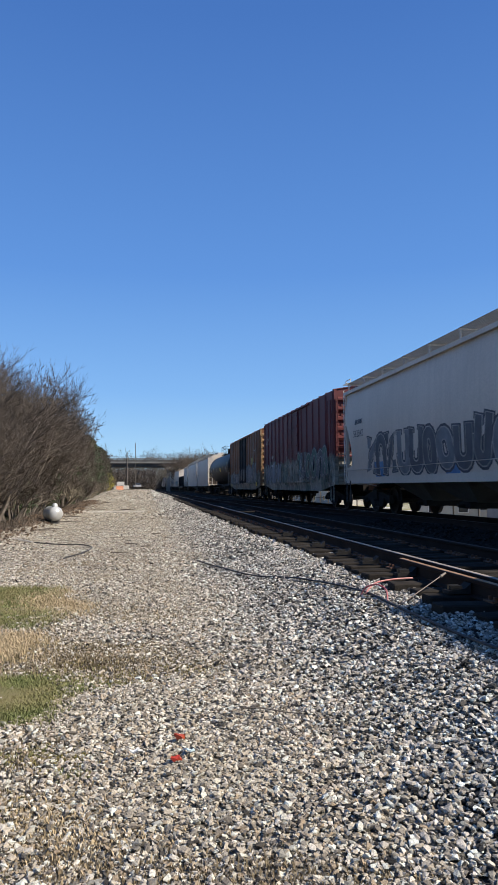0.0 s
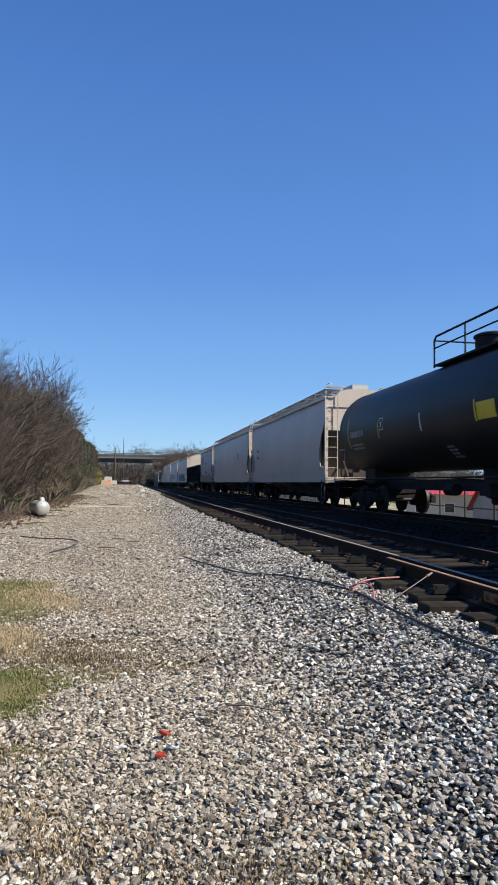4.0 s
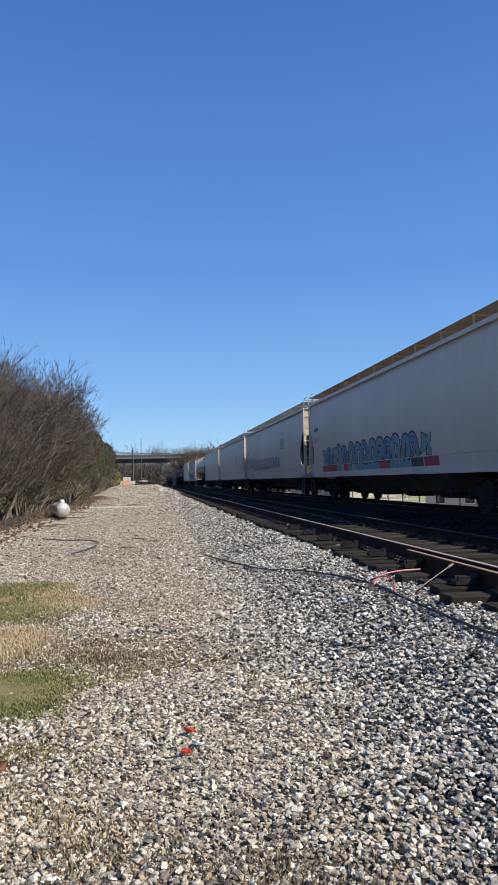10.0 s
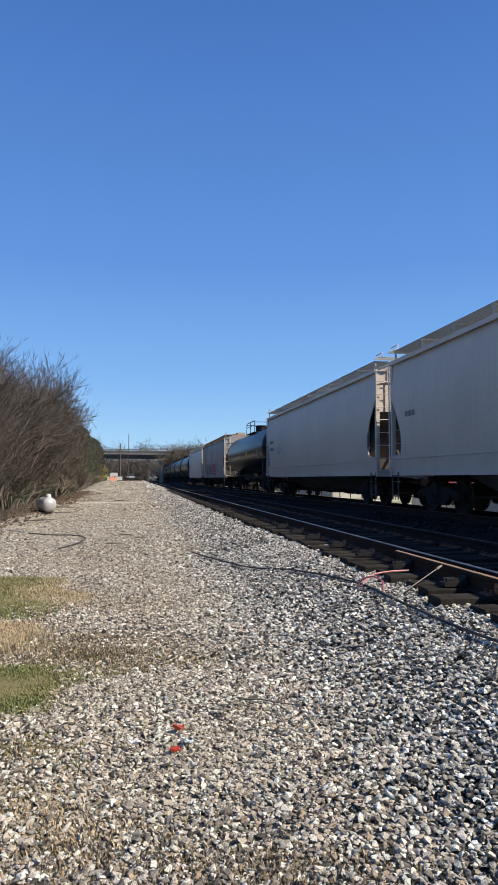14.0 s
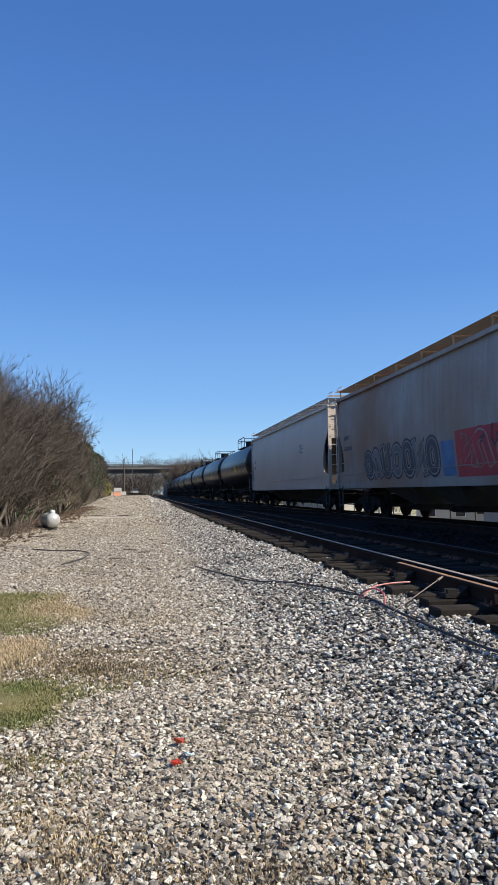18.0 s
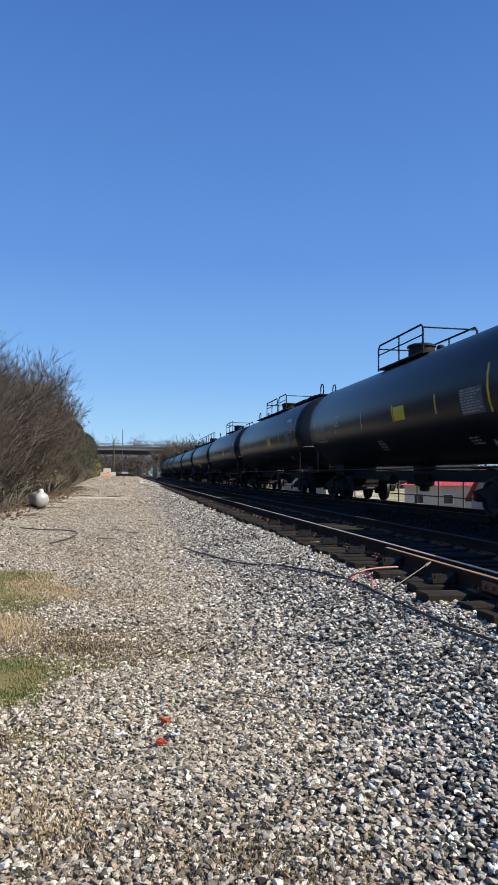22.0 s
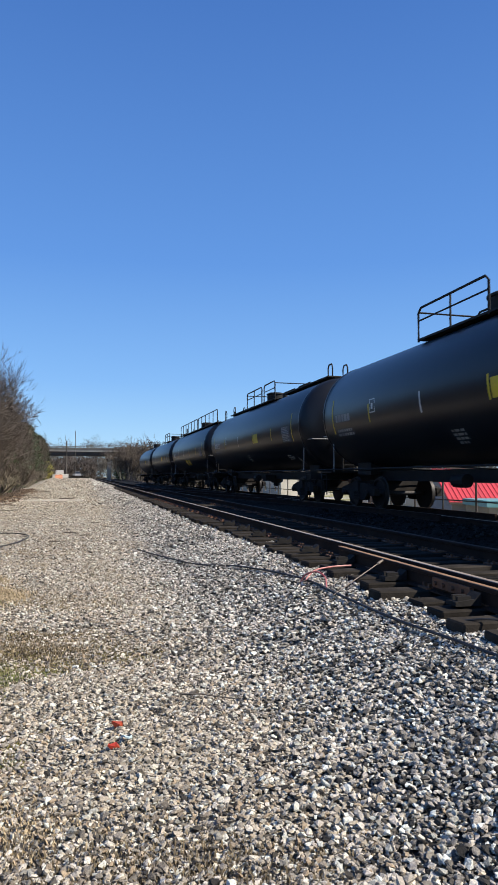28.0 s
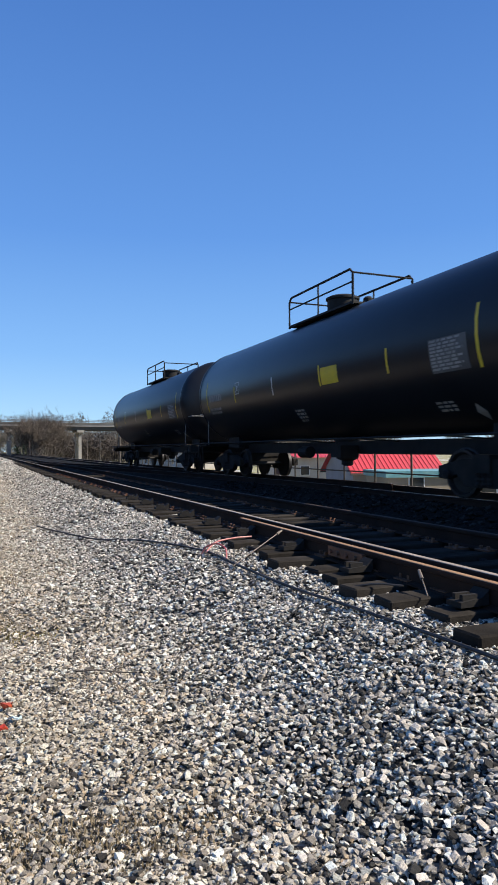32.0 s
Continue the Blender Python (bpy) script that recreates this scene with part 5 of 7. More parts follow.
grass("moss_patch", M_MOSS, 9500, [(0.15, 7.1, 0.35, 0.6), (-0.1, 6.4, 0.45, 0.5), (0.4, 5.7, 0.25, 0.35), (-0.2, 5.3, 0.35, 0.3), (-0.57, 5.7, 0.35, 0.35), (-0.5, 7.6, 0.5, 0.7), (-0.9, 6.6, 0.3, 0.4), (-0.45, 3.9, 0.25, 0.2), (-0.7, 3.3, 0.2, 0.2)], 0.013, 38, "low olive moss and weeds between the stones")
grass("dry_grass", M_THATCH, 34000, [(0.1, 6.3, 0.7, 0.9), (-0.5, 7.2, 0.8, 1.2), (-0.5, 3.1, 0.8, 0.5), (-0.9, 4.2, 0.5, 0.4), (-0.3, 9.5, 1.0, 2.0), (-0.7, 5.9, 0.6, 0.6), (-0.8, 14, 1.4, 2.5), (0.2, 2.5, 0.9, 0.25)], 0.022, 37, "dark dead grass matted between the stones")
grass("dry_grass", M_TWIG, 6000, [(-4.8, 22, 0.9, 4), (-4.6, 30, 0.8, 6), (-5.2, 45, 1.0, 10)], 0.22, 35, "dead weeds at the edge of the woods")

# ---- cable, hoses, scraps ----
def cord(name, pts, r, material, label, category, seg=6):
    bm = bmesh.new()
    fine = []
    for i in range(len(pts) - 1):
        p0, p1, p2, p3 = (Vector(pts[max(0, i - 1)]), Vector(pts[i]), Vector(pts[i + 1]), Vector(pts[min(len(pts) - 1, i + 2)]))
        for k in range(6):
            t = k / 6
            fine.append(0.5 * ((2 * p1) + (p2 - p0) * t + (2 * p0 - 5 * p1 + 4 * p2 - p3) * t * t + (3 * p1 - p0 - 3 * p2 + p3) * t ** 3))
    fine.append(Vector(pts[-1]))
    tube(bm, fine, r, seg)
    return tagged(new(name, shape(name, bm, material, True)), label, category)


cord("cable", [(x, y, ground_z(x, y) + 0.042) for x, y in ((1.05, 13.2), (1.26, 12.3), (1.68, 10.1), (2.06, 8.8), (2.36, 7.1), (2.38, 6.1), (2.40, 4.85), (2.46, 4.1), (2.50, 3.55), (2.53, 3.1), (2.56, 2.4), (2.6, 1.6))], 0.012, M_HOSE, "thick black cable lying along the ballast", "cable")
cord("cable", [(2.29, 6.82, 0.35), (2.34, 6.78, 0.43), (2.42, 6.68, 0.47), (2.45, 6.5, 0.44), (2.40, 6.33, 0.36)], 0.009, M_REDCABLE, "looped red cable beside the ties", "cable")
cord("cable", [(2.32, 6.76, 0.37), (2.46, 6.84, 0.46), (2.70, 6.92, 0.485), (2.95, 7.0, 0.48)], 0.009, M_REDCABLE, "red cable running over a tie", "cable")
cord("cable", [(2.56, 4.45, 0.39), (2.68, 4.31, 0.44), (2.80, 4.18, 0.475), (2.92, 4.03, 0.48)], 0.009, M_HOSE, "short dark cable across the ties", "cable")
cord("hose", [(x, y, 0.045) for x, y in ((-2.86, 18.3), (-2.2, 17.6), (-1.6, 17.4), (-1.25, 16.6), (-1.3, 15.4), (-1.62, 14.1))], 0.015, M_HOSE, "black rubber hose curled on the gravel", "hose")
cord("hose", [(-4.95, 20.8, 0.72), (-4.75, 20.5, 0.55), (-4.35, 20.0, 0.12), (-3.5, 19.4, 0.05), (-2.95, 18.5, 0.04)], 0.02, M_WHITEBAR, "pale hose leading to the silver tank", "hose")
# two throw rods from the ballast to the rail
for a, b in (((2.34, 5.98, 0.35), (3.08, 6.46, 0.60)), ((2.90, 3.72, 0.47), (3.0, 3.95, 0.60))):
    bm = bmesh.new()
    tube(bm, [a, b], 0.0055, 6)
    d = (Vector(b) - Vector(a)).normalized()
    tube(bm, [Vector(b) - d * 0.10, Vector(b)], 0.015, 8, r1=0.011)
    tagged(new("switch_rod", shape("switch_rod", bm, M_RODSTEEL, True)), "thin steel rod fixed to the near rail", "rod")


def scrap(name, x, y, s, material, label, seed, lift=0.04):
    rnd = random.Random(seed)
    bm = bmesh.new()
    ring = [(x + s * math.cos(a) * rnd.uniform(0.6, 1.1), y + 0.6 * s * math.sin(a) * rnd.uniform(0.6, 1.1), ground_z(x, y) + lift + rnd.uniform(0, 0.03)) for a in np.linspace(0, 5.6, 9)]
    loft(bm, [ring, [(p[0], p[1], p[2] + 0.008) for p in ring]])
    tagged(new(name, shape(name, bm, material)), label, "litter")


scrap("plastic_scrap", 0.22, 3.94, 0.042, M_LEAFRED, "crumpled orange-red scrap among the stones", 1)
scrap("plastic_scrap", 0.18, 3.63, 0.030, M_LEAFRED, "small red scrap among the stones", 2)
scrap("plastic_scrap", 0.26, 3.72, 0.035, M_PALEBLUE, "pale blue scrap among the stones", 3)
scrap("paper_scrap", -0.03, 3.76, 0.04, M_WHITE, "crumpled white paper among the stones", 4)
scrap("plastic_scrap", -0.78, 3.62, 0.05, M_RUST_STEEL, "flat rusty scrap on the gravel", 5)
bm = bmesh.new()
box(bm, -1.45, 1.45, -0.11, 0.11, 0, 0.06)
tagged(part("plank", bm, M_PLANK, None, loc=(-1.45, 37.3, ground_z(-1.45, 37.3) + 0.12), rot=(0, 0, -3)), "weathered pale plank lying across the path", "plank")
for x, y, r, k in ((-3.2, 24.0, 40, 0.8), (-2.7, 29.0, 70, 0.7), (-3.5, 33, 20, 1.0), (-1.0, 42.8, -20, 1.0), (-0.3, 17.4, -13, 0.34), (0.4, 21.0, -6, 0.3), (0.7, 19.2, 1, 0.26), (0.1, 16.6, 8, 0.3), (-2.9, 44.4, 15, 1.0), (-3.1, 58.0, -18, 1.0), (-0.5, 69.5, -11, 1.0), (-3.9, 45.8, -4, 1.0), (-0.5, 15.1, 3, 0.36), (-3.2, 28.8, 10, 0.7), (-3.4, 23.1, 17, 0.6)):
    bm = bmesh.new()
    tube(bm, [(-0.5 * k, 0, 0.04), (-0.1 * k, 0.05 * k, 0.03 + 0.05 * k), (0.5 * k, -0.03 * k, 0.045)], 0.045 * k, 6, r1=0.016 * k)
    tube(bm, [(-0.1 * k, 0.05 * k, 0.03 + 0.05 * k), (0.15 * k, 0.25 * k, 0.03 + 0.1 * k)], 0.022 * k, 5, r1=0.01 * k)
    tagged(part("fallen_branch", bm, M_BARK, None, loc=(x, y, ground_z(x, y)), rot=(0, 0, r)), "dead branch lying on the gravel", "branch")



bm = bmesh.new()
tube(bm, [(0.64, 4.31, 0.075), (0.76, 4.25, 0.085), (0.90, 4.19, 0.07), (0.99, 4.12, 0.08)], 0.006, 5, r1=0.003)
tagged(new("twig", shape("twig", bm, M_BARK, True)), "thin dark dead twig lying on the gravel", "twig")


def propane_tank(x, y, r, length, turn, label):
    t = new("propane_tank")
    t.matrix_basis = pose(x, y, ground_z(x, y), 0, 0, turn)
    tagged(t, label, "gas tank", "silver gas tanks")
    bm = bmesh.new()
    h = length / 2
    prof = [(-h + r * 0.75 * (1 - math.cos(a)), max(0.01, r * math.sin(a))) for a in np.linspace(0, math.pi / 2, 9)]
    lathe(bm, prof + [(-s, q) for s, q in prof[::-1]], "y", 32, (0, 0, r + 0.10))
    part("shell", bm, M_SILVER, t, smooth=True)
    bm = bmesh.new()
    lathe(bm, [(2 * r + 0.06, 0.11), (2 * r + 0.17, 0.11), (2 * r + 0.22, 0.07), (2 * r + 0.23, 0.01)], "z", 16, (0, -h * 0.45, 0))
    part("valve_hood", bm, M_SILVER, t, smooth=True)
    for s in (-1, 1):
        bm = bmesh.new()
        box(bm, -r * 0.6, r * 0.6, s * h * 0.5 - 0.05, s * h * 0.5 + 0.05, 0, r * 0.4 + 0.1)
        part("foot", bm, M_GRAYDARK, t)


propane_tank(-3.62, 27.6, 0.29, 1.15, 25, "silver gas tank lying at the edge of the brush")
propane_tank(-5.2, 21.2, 0.36, 1.3, 12, "silver gas tank with a pale hose beside the brush")

# ---- trees ----
def tree_mesh(seed, height, spread, stems, depth, twig_r):
    """Bare branching stems: trunk segments and twig segments."""
    rnd = random.Random(seed)
    trunk, twigs = [], []

    def grow(p, d, length, r, level):
        if level > 2:
            tip = p + (d + Vector((rnd.gauss(0, 0.1), rnd.gauss(0, 0.1), rnd.gauss(0.05, 0.1)))).normalized() * length
            twigs.append((p.copy(), tip, r, 0.0))
            if level < depth:
                for _ in range(rnd.choice((2, 2, 3, 3))):
                    side = Vector((rnd.gauss(0, 1), rnd.gauss(0, 1), rnd.gauss(0.25, 0.5))).normalized()
                    grow(p.lerp(tip, rnd.uniform(0.25, 0.95)), (d * 0.9 + side * 0.55).normalized(), length * rnd.uniform(0.5, 0.72), twig_r, level + 1)
            return
        k = 3
        for i in range(k):
            d = (d + Vector((rnd.gauss(0, 0.13), rnd.gauss(0, 0.13), rnd.gauss(0.05, 0.09)))).normalized()
            q = p + d * length / k
            (trunk if level < 2 else twigs).append((p.copy(), q.copy(), r * (1 - 0.25 * i / k), r * (1 - 0.25 * (i + 1) / k)))
            p = q
            if level < depth and (i > 0 or level > 0):
                for _ in range(2):
                    side = Vector((rnd.gauss(0, 1), rnd.gauss(0, 1), rnd.gauss(0.25, 0.5))).normalized()
                    grow(p, (d * 0.75 + side * 0.75).normalized(), length * rnd.uniform(0.5, 0.72), max(twig_r, r * 0.5), level + 1)
    for s in range(stems):
        a = 6.283 * s / stems + rnd.uniform(-0.5, 0.5)
        lean = rnd.uniform(0.1, 0.55) * spread
        grow(Vector((math.cos(a) * 0.3, math.sin(a) * 0.3, -0.1)), Vector((math.cos(a) * lean, math.sin(a) * lean, 1)).normalized(), height * rnd.uniform(0.5, 0.62), 0.09, 0)
    return trunk, twigs


def sticks(name, segs, material, sides=3):
    V, F = [], []
    for p, q, r0, r1 in segs:
        d = (q - p).normalized()
        u = d.orthogonal().normalized()
        w = d.cross(u)
        k = len(V)
        if r1 == 0:
            for j in range(3):
                V.append(tuple(p + r0 * (math.cos(2.1 * j) * u + math.sin(2.1 * j) * w)))
            V.append(tuple(q))
            F += [(k, k + 1, k + 3), (k + 1, k + 2, k + 3), (k + 2, k, k + 3)]
            continue
        for c, r in ((p, r0), (q, r1)):
            for j in range(sides):
                a = 6.283 * j / sides
                V.append(tuple(c + r * (math.cos(a) * u + math.sin(a) * w)))
        for j in range(sides):
            F.append((k + j, k + (j + 1) % sides, k + sides + (j + 1) % sides, k + sides + j))
    return raw(name, V, F, material)


TREES = []
for seed, (h, sp, st, dp) in enumerate(((8.2, 0.9, 5, 5), (7.4, 1.2, 6, 5), (8.8, 0.7, 4, 5), (6.6, 1.3, 6, 5))):
    tr, tw = tree_mesh(seed + 3, h, sp, st + 1, dp, 0.0095)
    TREES.append((sticks("trunk", tr, M_BARK, 5), sticks("twigs", tw, M_TWIG, 3)))
FAR_TREES = []
for seed, (h, sp, st) in enumerate(((8.2, 0.9, 5), (7.4, 1.2, 6), (8.8, 0.7, 5), (6.6, 1.3, 6))):
    tr, tw = tree_mesh(seed + 3, h, sp, st + 2, 4, 0.021)
    FAR_TREES.append((sticks("trunk", tr, M_BARK, 4), sticks("twigs", tw, M_TWIG, 3)))
BRUSH = []
for seed, (h, sp, st, dp) in enumerate(((3.0, 1.8, 6, 4), (2.4, 2.2, 6, 4))):
    tr, tw = tree_mesh(seed + 40, h, sp, st, dp, 0.009)
    BRUSH.append((sticks("stem", tr, M_PALETWIG if seed else M_BARK, 4), sticks("twigs", tw, M_PALETWIG if seed else M_TWIG, 3)))


def stand(kind, meshes, x, y, scale, turn, label, category, group, z=None, lean=0, slim=1.0):
    t = new(kind)
    t.matrix_basis = pose(x, y, ground_z(x, y) if z is None else z, 0, lean, 0) @ Matrix.Rotation(radians(turn), 4, "Z") @ Matrix.Diagonal((scale * slim, scale * slim, scale, 1))
    tagged(t, label, category, group)
    part("trunk", meshes[0], None, t)
    part("crown", meshes[1], None, t, "bare twigs")
    return t


def leaf_cloud(name, count, r, h, leaf, material, seed, cone=True):
    rng = np.random.default_rng(seed)
    V, F = [], []
    for _ in range(count):
        f = rng.random() ** 0.8
        z = 0.3 + f * h
        rr = r * ((1 - f) ** 0.45 * (0.5 + 0.5 * min(1, 3 * f)) if cone else math.sqrt(max(0.05, 1 - (2 * f - 1) ** 2))) * rng.uniform(0.55, 1.0) * (1 + 0.25 * math.sin(7 * f * h + 3 * rng.random()))
        a = rng.uniform(0, 6.283)
        c = Vector((rr * math.cos(a), rr * math.sin(a), z))
        u = Vector(rng.normal(size=3)).normalized()
        w = u.orthogonal().normalized()
        s = leaf * rng.uniform(0.6, 1.4)
        k = len(V)
        V += [tuple(c + u * s), tuple(c + w * s * 0.4), tuple(c - u * s), tuple(c - w * s * 0.4)]
        F.append((k, k + 1, k + 2, k + 3))
    return raw(name, V, F, material)


def tall(meshes):
    return max(max(v.co.z for v in me.vertices) for me in meshes)


TREE_H, FAR_H = [tall(m) for m in TREES], [tall(m) for m in FAR_TREES]
tree_rng = random.Random(17)


def thicket_height(y):
    """Low and young near the clearing, full grown past it, lower again at the far end."""
    if y < 62:
        return min(9.5, 0.243 * y + 1.35)
    return 9.0 - 2.6 * (y - 62) / 53


def calm_turn(meshes, x, wide, turn, lean, limit=-2.1):
    """The first turn at which no long branch hangs over the path; else the one that reaches least."""
    co = np.concatenate([np.array([v.co for v in me.vertices]) for me in meshes])
    best = None
    for k in range(9):
        a = radians(turn + 40 * k)
        reach = x + float(((co[:, 0] * math.cos(a) - co[:, 1] * math.sin(a)) * wide + co[:, 2] * wide * math.sin(radians(lean))).max())
        if best is None or reach < best[0]:
            best = (reach, turn + 40 * k)
        if reach < limit:
            break
    return best[1]


for row, (x0, step, y_end) in enumerate(((-6.7, 2.1, 114), (-8.7, 2.4, 114), (-10.8, 4.6, 112), (-14.5, 9.0, 112))):
    y = 18.6 + row * 1.3
    while y < y_end:
        near = y < 48 and row < 2
        k = tree_rng.randrange(4) if near or row > 1 else tree_rng.choice((0, 2))
        h = thicket_height(y) * tree_rng.uniform(0.80, 1.02) * (1.0 + 0.03 * row)
        x = x0 + tree_rng.uniform(-0.6, 0.6) + (-0.3 if row == 0 and y > 60 else 0.4 if row == 1 and y > 60 else 0)
        lean = tree_rng.uniform(5, 11) if row == 0 and 27 < y < 44 else tree_rng.uniform(-2, 6) if row < 2 else 0
        meshes, scale, slim = (TREES if near else FAR_TREES)[k], h / (TREE_H if near else FAR_H)[k], 0.8 if y < 40 else 0.6
        turn = tree_rng.uniform(0, 360)
        if row == 0 and y > 24:
            turn = calm_turn(meshes, x, scale * slim, turn, lean)
        stand("bare_tree", meshes, x, y, scale, turn, "leafless grey-brown tree in the roadside thicket", "tree", "trees along the path", lean=lean, slim=slim)
        y += step * tree_rng.uniform(0.8, 1.25) * (1 if y < 60 else 1.4)
y = 18.5
while y < 112:
    stand("bare_bush", BRUSH[0 if tree_rng.random() < 0.8 else 1], -6.1 + tree_rng.uniform(-0.8, 0.5), y, tree_rng.uniform(0.6, 1.0), tree_rng.uniform(0, 360), "tangled leafless bush at the foot of the trees", "bush", "bushes along the path")
    y += tree_rng.uniform(1.3, 2.0) * (1 if y < 60 else 1.8)
CEDAR = leaf_cloud("foliage", 5200, 1.9, 7.4, 0.16, M_LEAF, 51)
IVY = leaf_cloud("foliage", 1500, 0.9, 2.0, 0.09, M_LEAF, 52, False)
YELLOW = leaf_cloud("foliage", 1500, 0.9, 2.6, 0.11, M_YLEAF, 53, False)
bm = bmesh.new()
tube(bm, [(0, 0, -0.1), (0.03, 0, 3), (0, 0.04, 6.8)], 0.12, 7, r1=0.03)
CEDAR_TRUNK = shape("trunk", bm, M_BARK)
for x, y, s in ((-8.2, 52, 0.8), (-8.8, 58, 0.95), (-7.4, 66, 1.0), (-8.0, 74, 1.1), (-7.0, 84, 1.0), (-7.6, 95, 1.05), (-10, 45, 0.9), (-6.3, 44, 0.62), (-6.0, 53, 0.66), (-6.0, 64, 0.74), (-6.2, 80, 0.9), (-8.6, 38, 0.85), (-6.3, 98, 0.86), (-6.2, 105, 0.84), (-6.2, 111, 0.72)):
    t = new("cedar_tree")
    t.matrix_basis = pose(x, y, ground_z(x, y), 0, 0, 40 * y) @ Matrix.Scale(s, 4)
    tagged(t, "dark green cedar among the bare trees", "tree", "evergreens along the path")
    part("trunk", CEDAR_TRUNK, None, t)
    part("crown", CEDAR, None, t, "dense dark foliage")
for x, y, m, n, lab in ((-5.9, 20.5, IVY, "evergreen_bush", "low dark green bush at the edge of the thicket"), (-6.2, 23.5, IVY, "evergreen_bush", "low dark green bush at the edge of the thicket"), (-5.5, 19.4, IVY, "evergreen_bush", "low dark green bush at the edge of the thicket"), (-6.6, 26.5, IVY, "evergreen_bush", "low dark green bush at the edge of the thicket"), (-5.9, 32.0, IVY, "evergreen_bush", "low dark green bush at the edge of the thicket"), (-5.2, 99, YELLOW, "yellow_bush", "yellow-green bush at the end of the thicket")):
    tagged(part(n, m, None, None, loc=(x, y, ground_z(x, y) - 0.3)), lab, "bush")

# ---- bridge, poles, far end of the path ----
bridge = new("road_bridge")
bridge.location = (0, 180, 0)
tagged(bridge, "concrete road bridge on piers crossing over the tracks", "bridge")
bm = bmesh.new()
box(bm, -14, 75, -5, 5, 7.75, 8.2)
part("deck", bm, M_CONC, bridge)
for y in (-4.2, -1.4, 1.4, 4.2):
    bm = bmesh.new()
    box(bm, -14, 75, y - 0.25, y + 0.25, 6.85, 7.75)
    part("girder", bm, M_STEELBRIDGE, bridge)
for y in (-5, 5):
    bm = bmesh.new()
    box(bm, -14, 75, y - 0.15, y + 0.15, 8.2, 8.75)
    part("parapet", bm, M_GRAYDARK, bridge)
    bm = bmesh.new()
    for z in (9.05, 9.4):
        tube(bm, [(-14, y, z), (75, y, z)], 0.05, 5)
    for x in np.arange(-13, 75, 3.0):
        tube(bm, [(x, y, 8.7), (x, y, 9.42)], 0.05, 5)
    part("railing", bm, M_GRAYDARK, bridge)
for x in (-9.5, 6.55, 24.0, 42.0, 60.0):
    for y in (-3, 3):
        bm = bmesh.new()
        box(bm, x - 0.4, x + 0.4, y - 0.5, y + 0.5, -3.2, 6.2)
        part("pier", bm, M_CONC, bridge)
    bm = bmesh.new()
    box(bm, x - 0.9, x + 0.9, -4.8, 4.8, 6.2, 6.85)
    part("pier_cap", bm, M_CONC, bridge)
for x, y, h, lab in ((-3.0, 120, 6.6, "dark wooden post beside the path"), (-1.9, 150, 10.4, "tall slim pole near the bridge")):
    bm = bmesh.new()
    tube(bm, [(x, y, ground_z(x, y) - 0.3), (x, y, ground_z(x, y) + h)], 0.14 if h < 8 else 0.10, 8, r1=0.10 if h < 8 else 0.06)
    tagged(new("utility_pole", shape("utility_pole", bm, M_POLE, True)), lab, "pole")


def parked_car(x, y, turn, paint, label):
    c = new("parked_car")
    z = ground_z(x, y)
    c.matrix_basis = pose(x, y, z, 0, 0, turn)
    tagged(c, label, "car", "parked cars")
    bm = bmesh.new()
    extrude(bm, [(-2.2, 0.32), (2.2, 0.32), (2.25, 0.62), (2.1, 0.86), (1.1, 0.95), (-1.5, 0.98), (-2.15, 0.9), (-2.25, 0.6)], "x", -0.86, 0.86)
    bmesh.ops.bevel(bm, geom=bm.edges[:], offset=0.06, segments=2, affect="EDGES")
    part("body", bm, paint, c, smooth=True)
    bm = bmesh.new()
    loft(bm, [[(-0.78, -1.6, 0.95), (0.78, -1.6, 0.95), (0.78, 1.15, 0.94), (-0.78, 1.15, 0.94)], [(-0.62, -1.0, 1.42), (0.62, -1.0, 1.42), (0.62, 0.4, 1.42), (-0.62, 0.4, 1.42)]])
    part("glasshouse", bm, M_DARKGLASS, c)
    bm = bmesh.new()
    box(bm, -0.63, 0.63, -1.02, 0.42, 1.42, 1.46)
    part("roof", bm, paint, c)
    for s in (-1, 1):
        for q in (-1.35, 1.38):
            bm = bmesh.new()
            lathe(bm, [(-0.1, 0.2), (-0.1, 0.31), (0.1, 0.31), (0.1, 0.2)], "x", 18)
            w = part("wheel", bm, M_HOSE, c, loc=(s * 0.78, q, 0.31))
            bm = bmesh.new()
            lathe(bm, [(-0.11, 0.05), (-0.105, 0.2), (0.105, 0.2), (0.11, 0.05)], "x", 14)
            part("rim", bm, M_SILVER, w)
    return c


parked_car(-1.6, 165, 4, M_GREYWALL, "grey car parked under the bridge")
timber_rng = random.Random(6)
for k in range(9):
    bm = bmesh.new()
    x, z = -2.2 + 0.34 * (k % 5) + timber_rng.uniform(-0.1, 0.1), 0.12 + 0.24 * (k // 5)
    box(bm, -0.12, 0.12, -1.3, 1.3, -0.1, 0.12)
    tagged(part("timber", bm, M_TIE, None, loc=(x * 1.4 + 0.8, 118 + timber_rng.uniform(-0.6, 0.6), ground_z(-1.5, 118) + z), rot=(0, 0, 80 + timber_rng.uniform(-14, 14))), "dark old timber in a pile by the path", "timber", "pile of old timbers")
bm = bmesh.new()
for i, (x, z, w) in enumerate(((0, 0, 1.1), (1.3, 0, 1.1), (0.5, 0.6, 1.2))):
    box(bm, x - w / 2, x + w / 2, -0.4, 0.4, z, z + 0.58)
bmesh.ops.bevel(bm, geom=bm.edges[:], offset=0.03, segments=1, affect="EDGES")
tagged(part("concrete_block", bm, M_CONCW, None, loc=(-4.2, 108, ground_z(-4.2, 108))), "stack of pale concrete blocks by the path", "blocks")

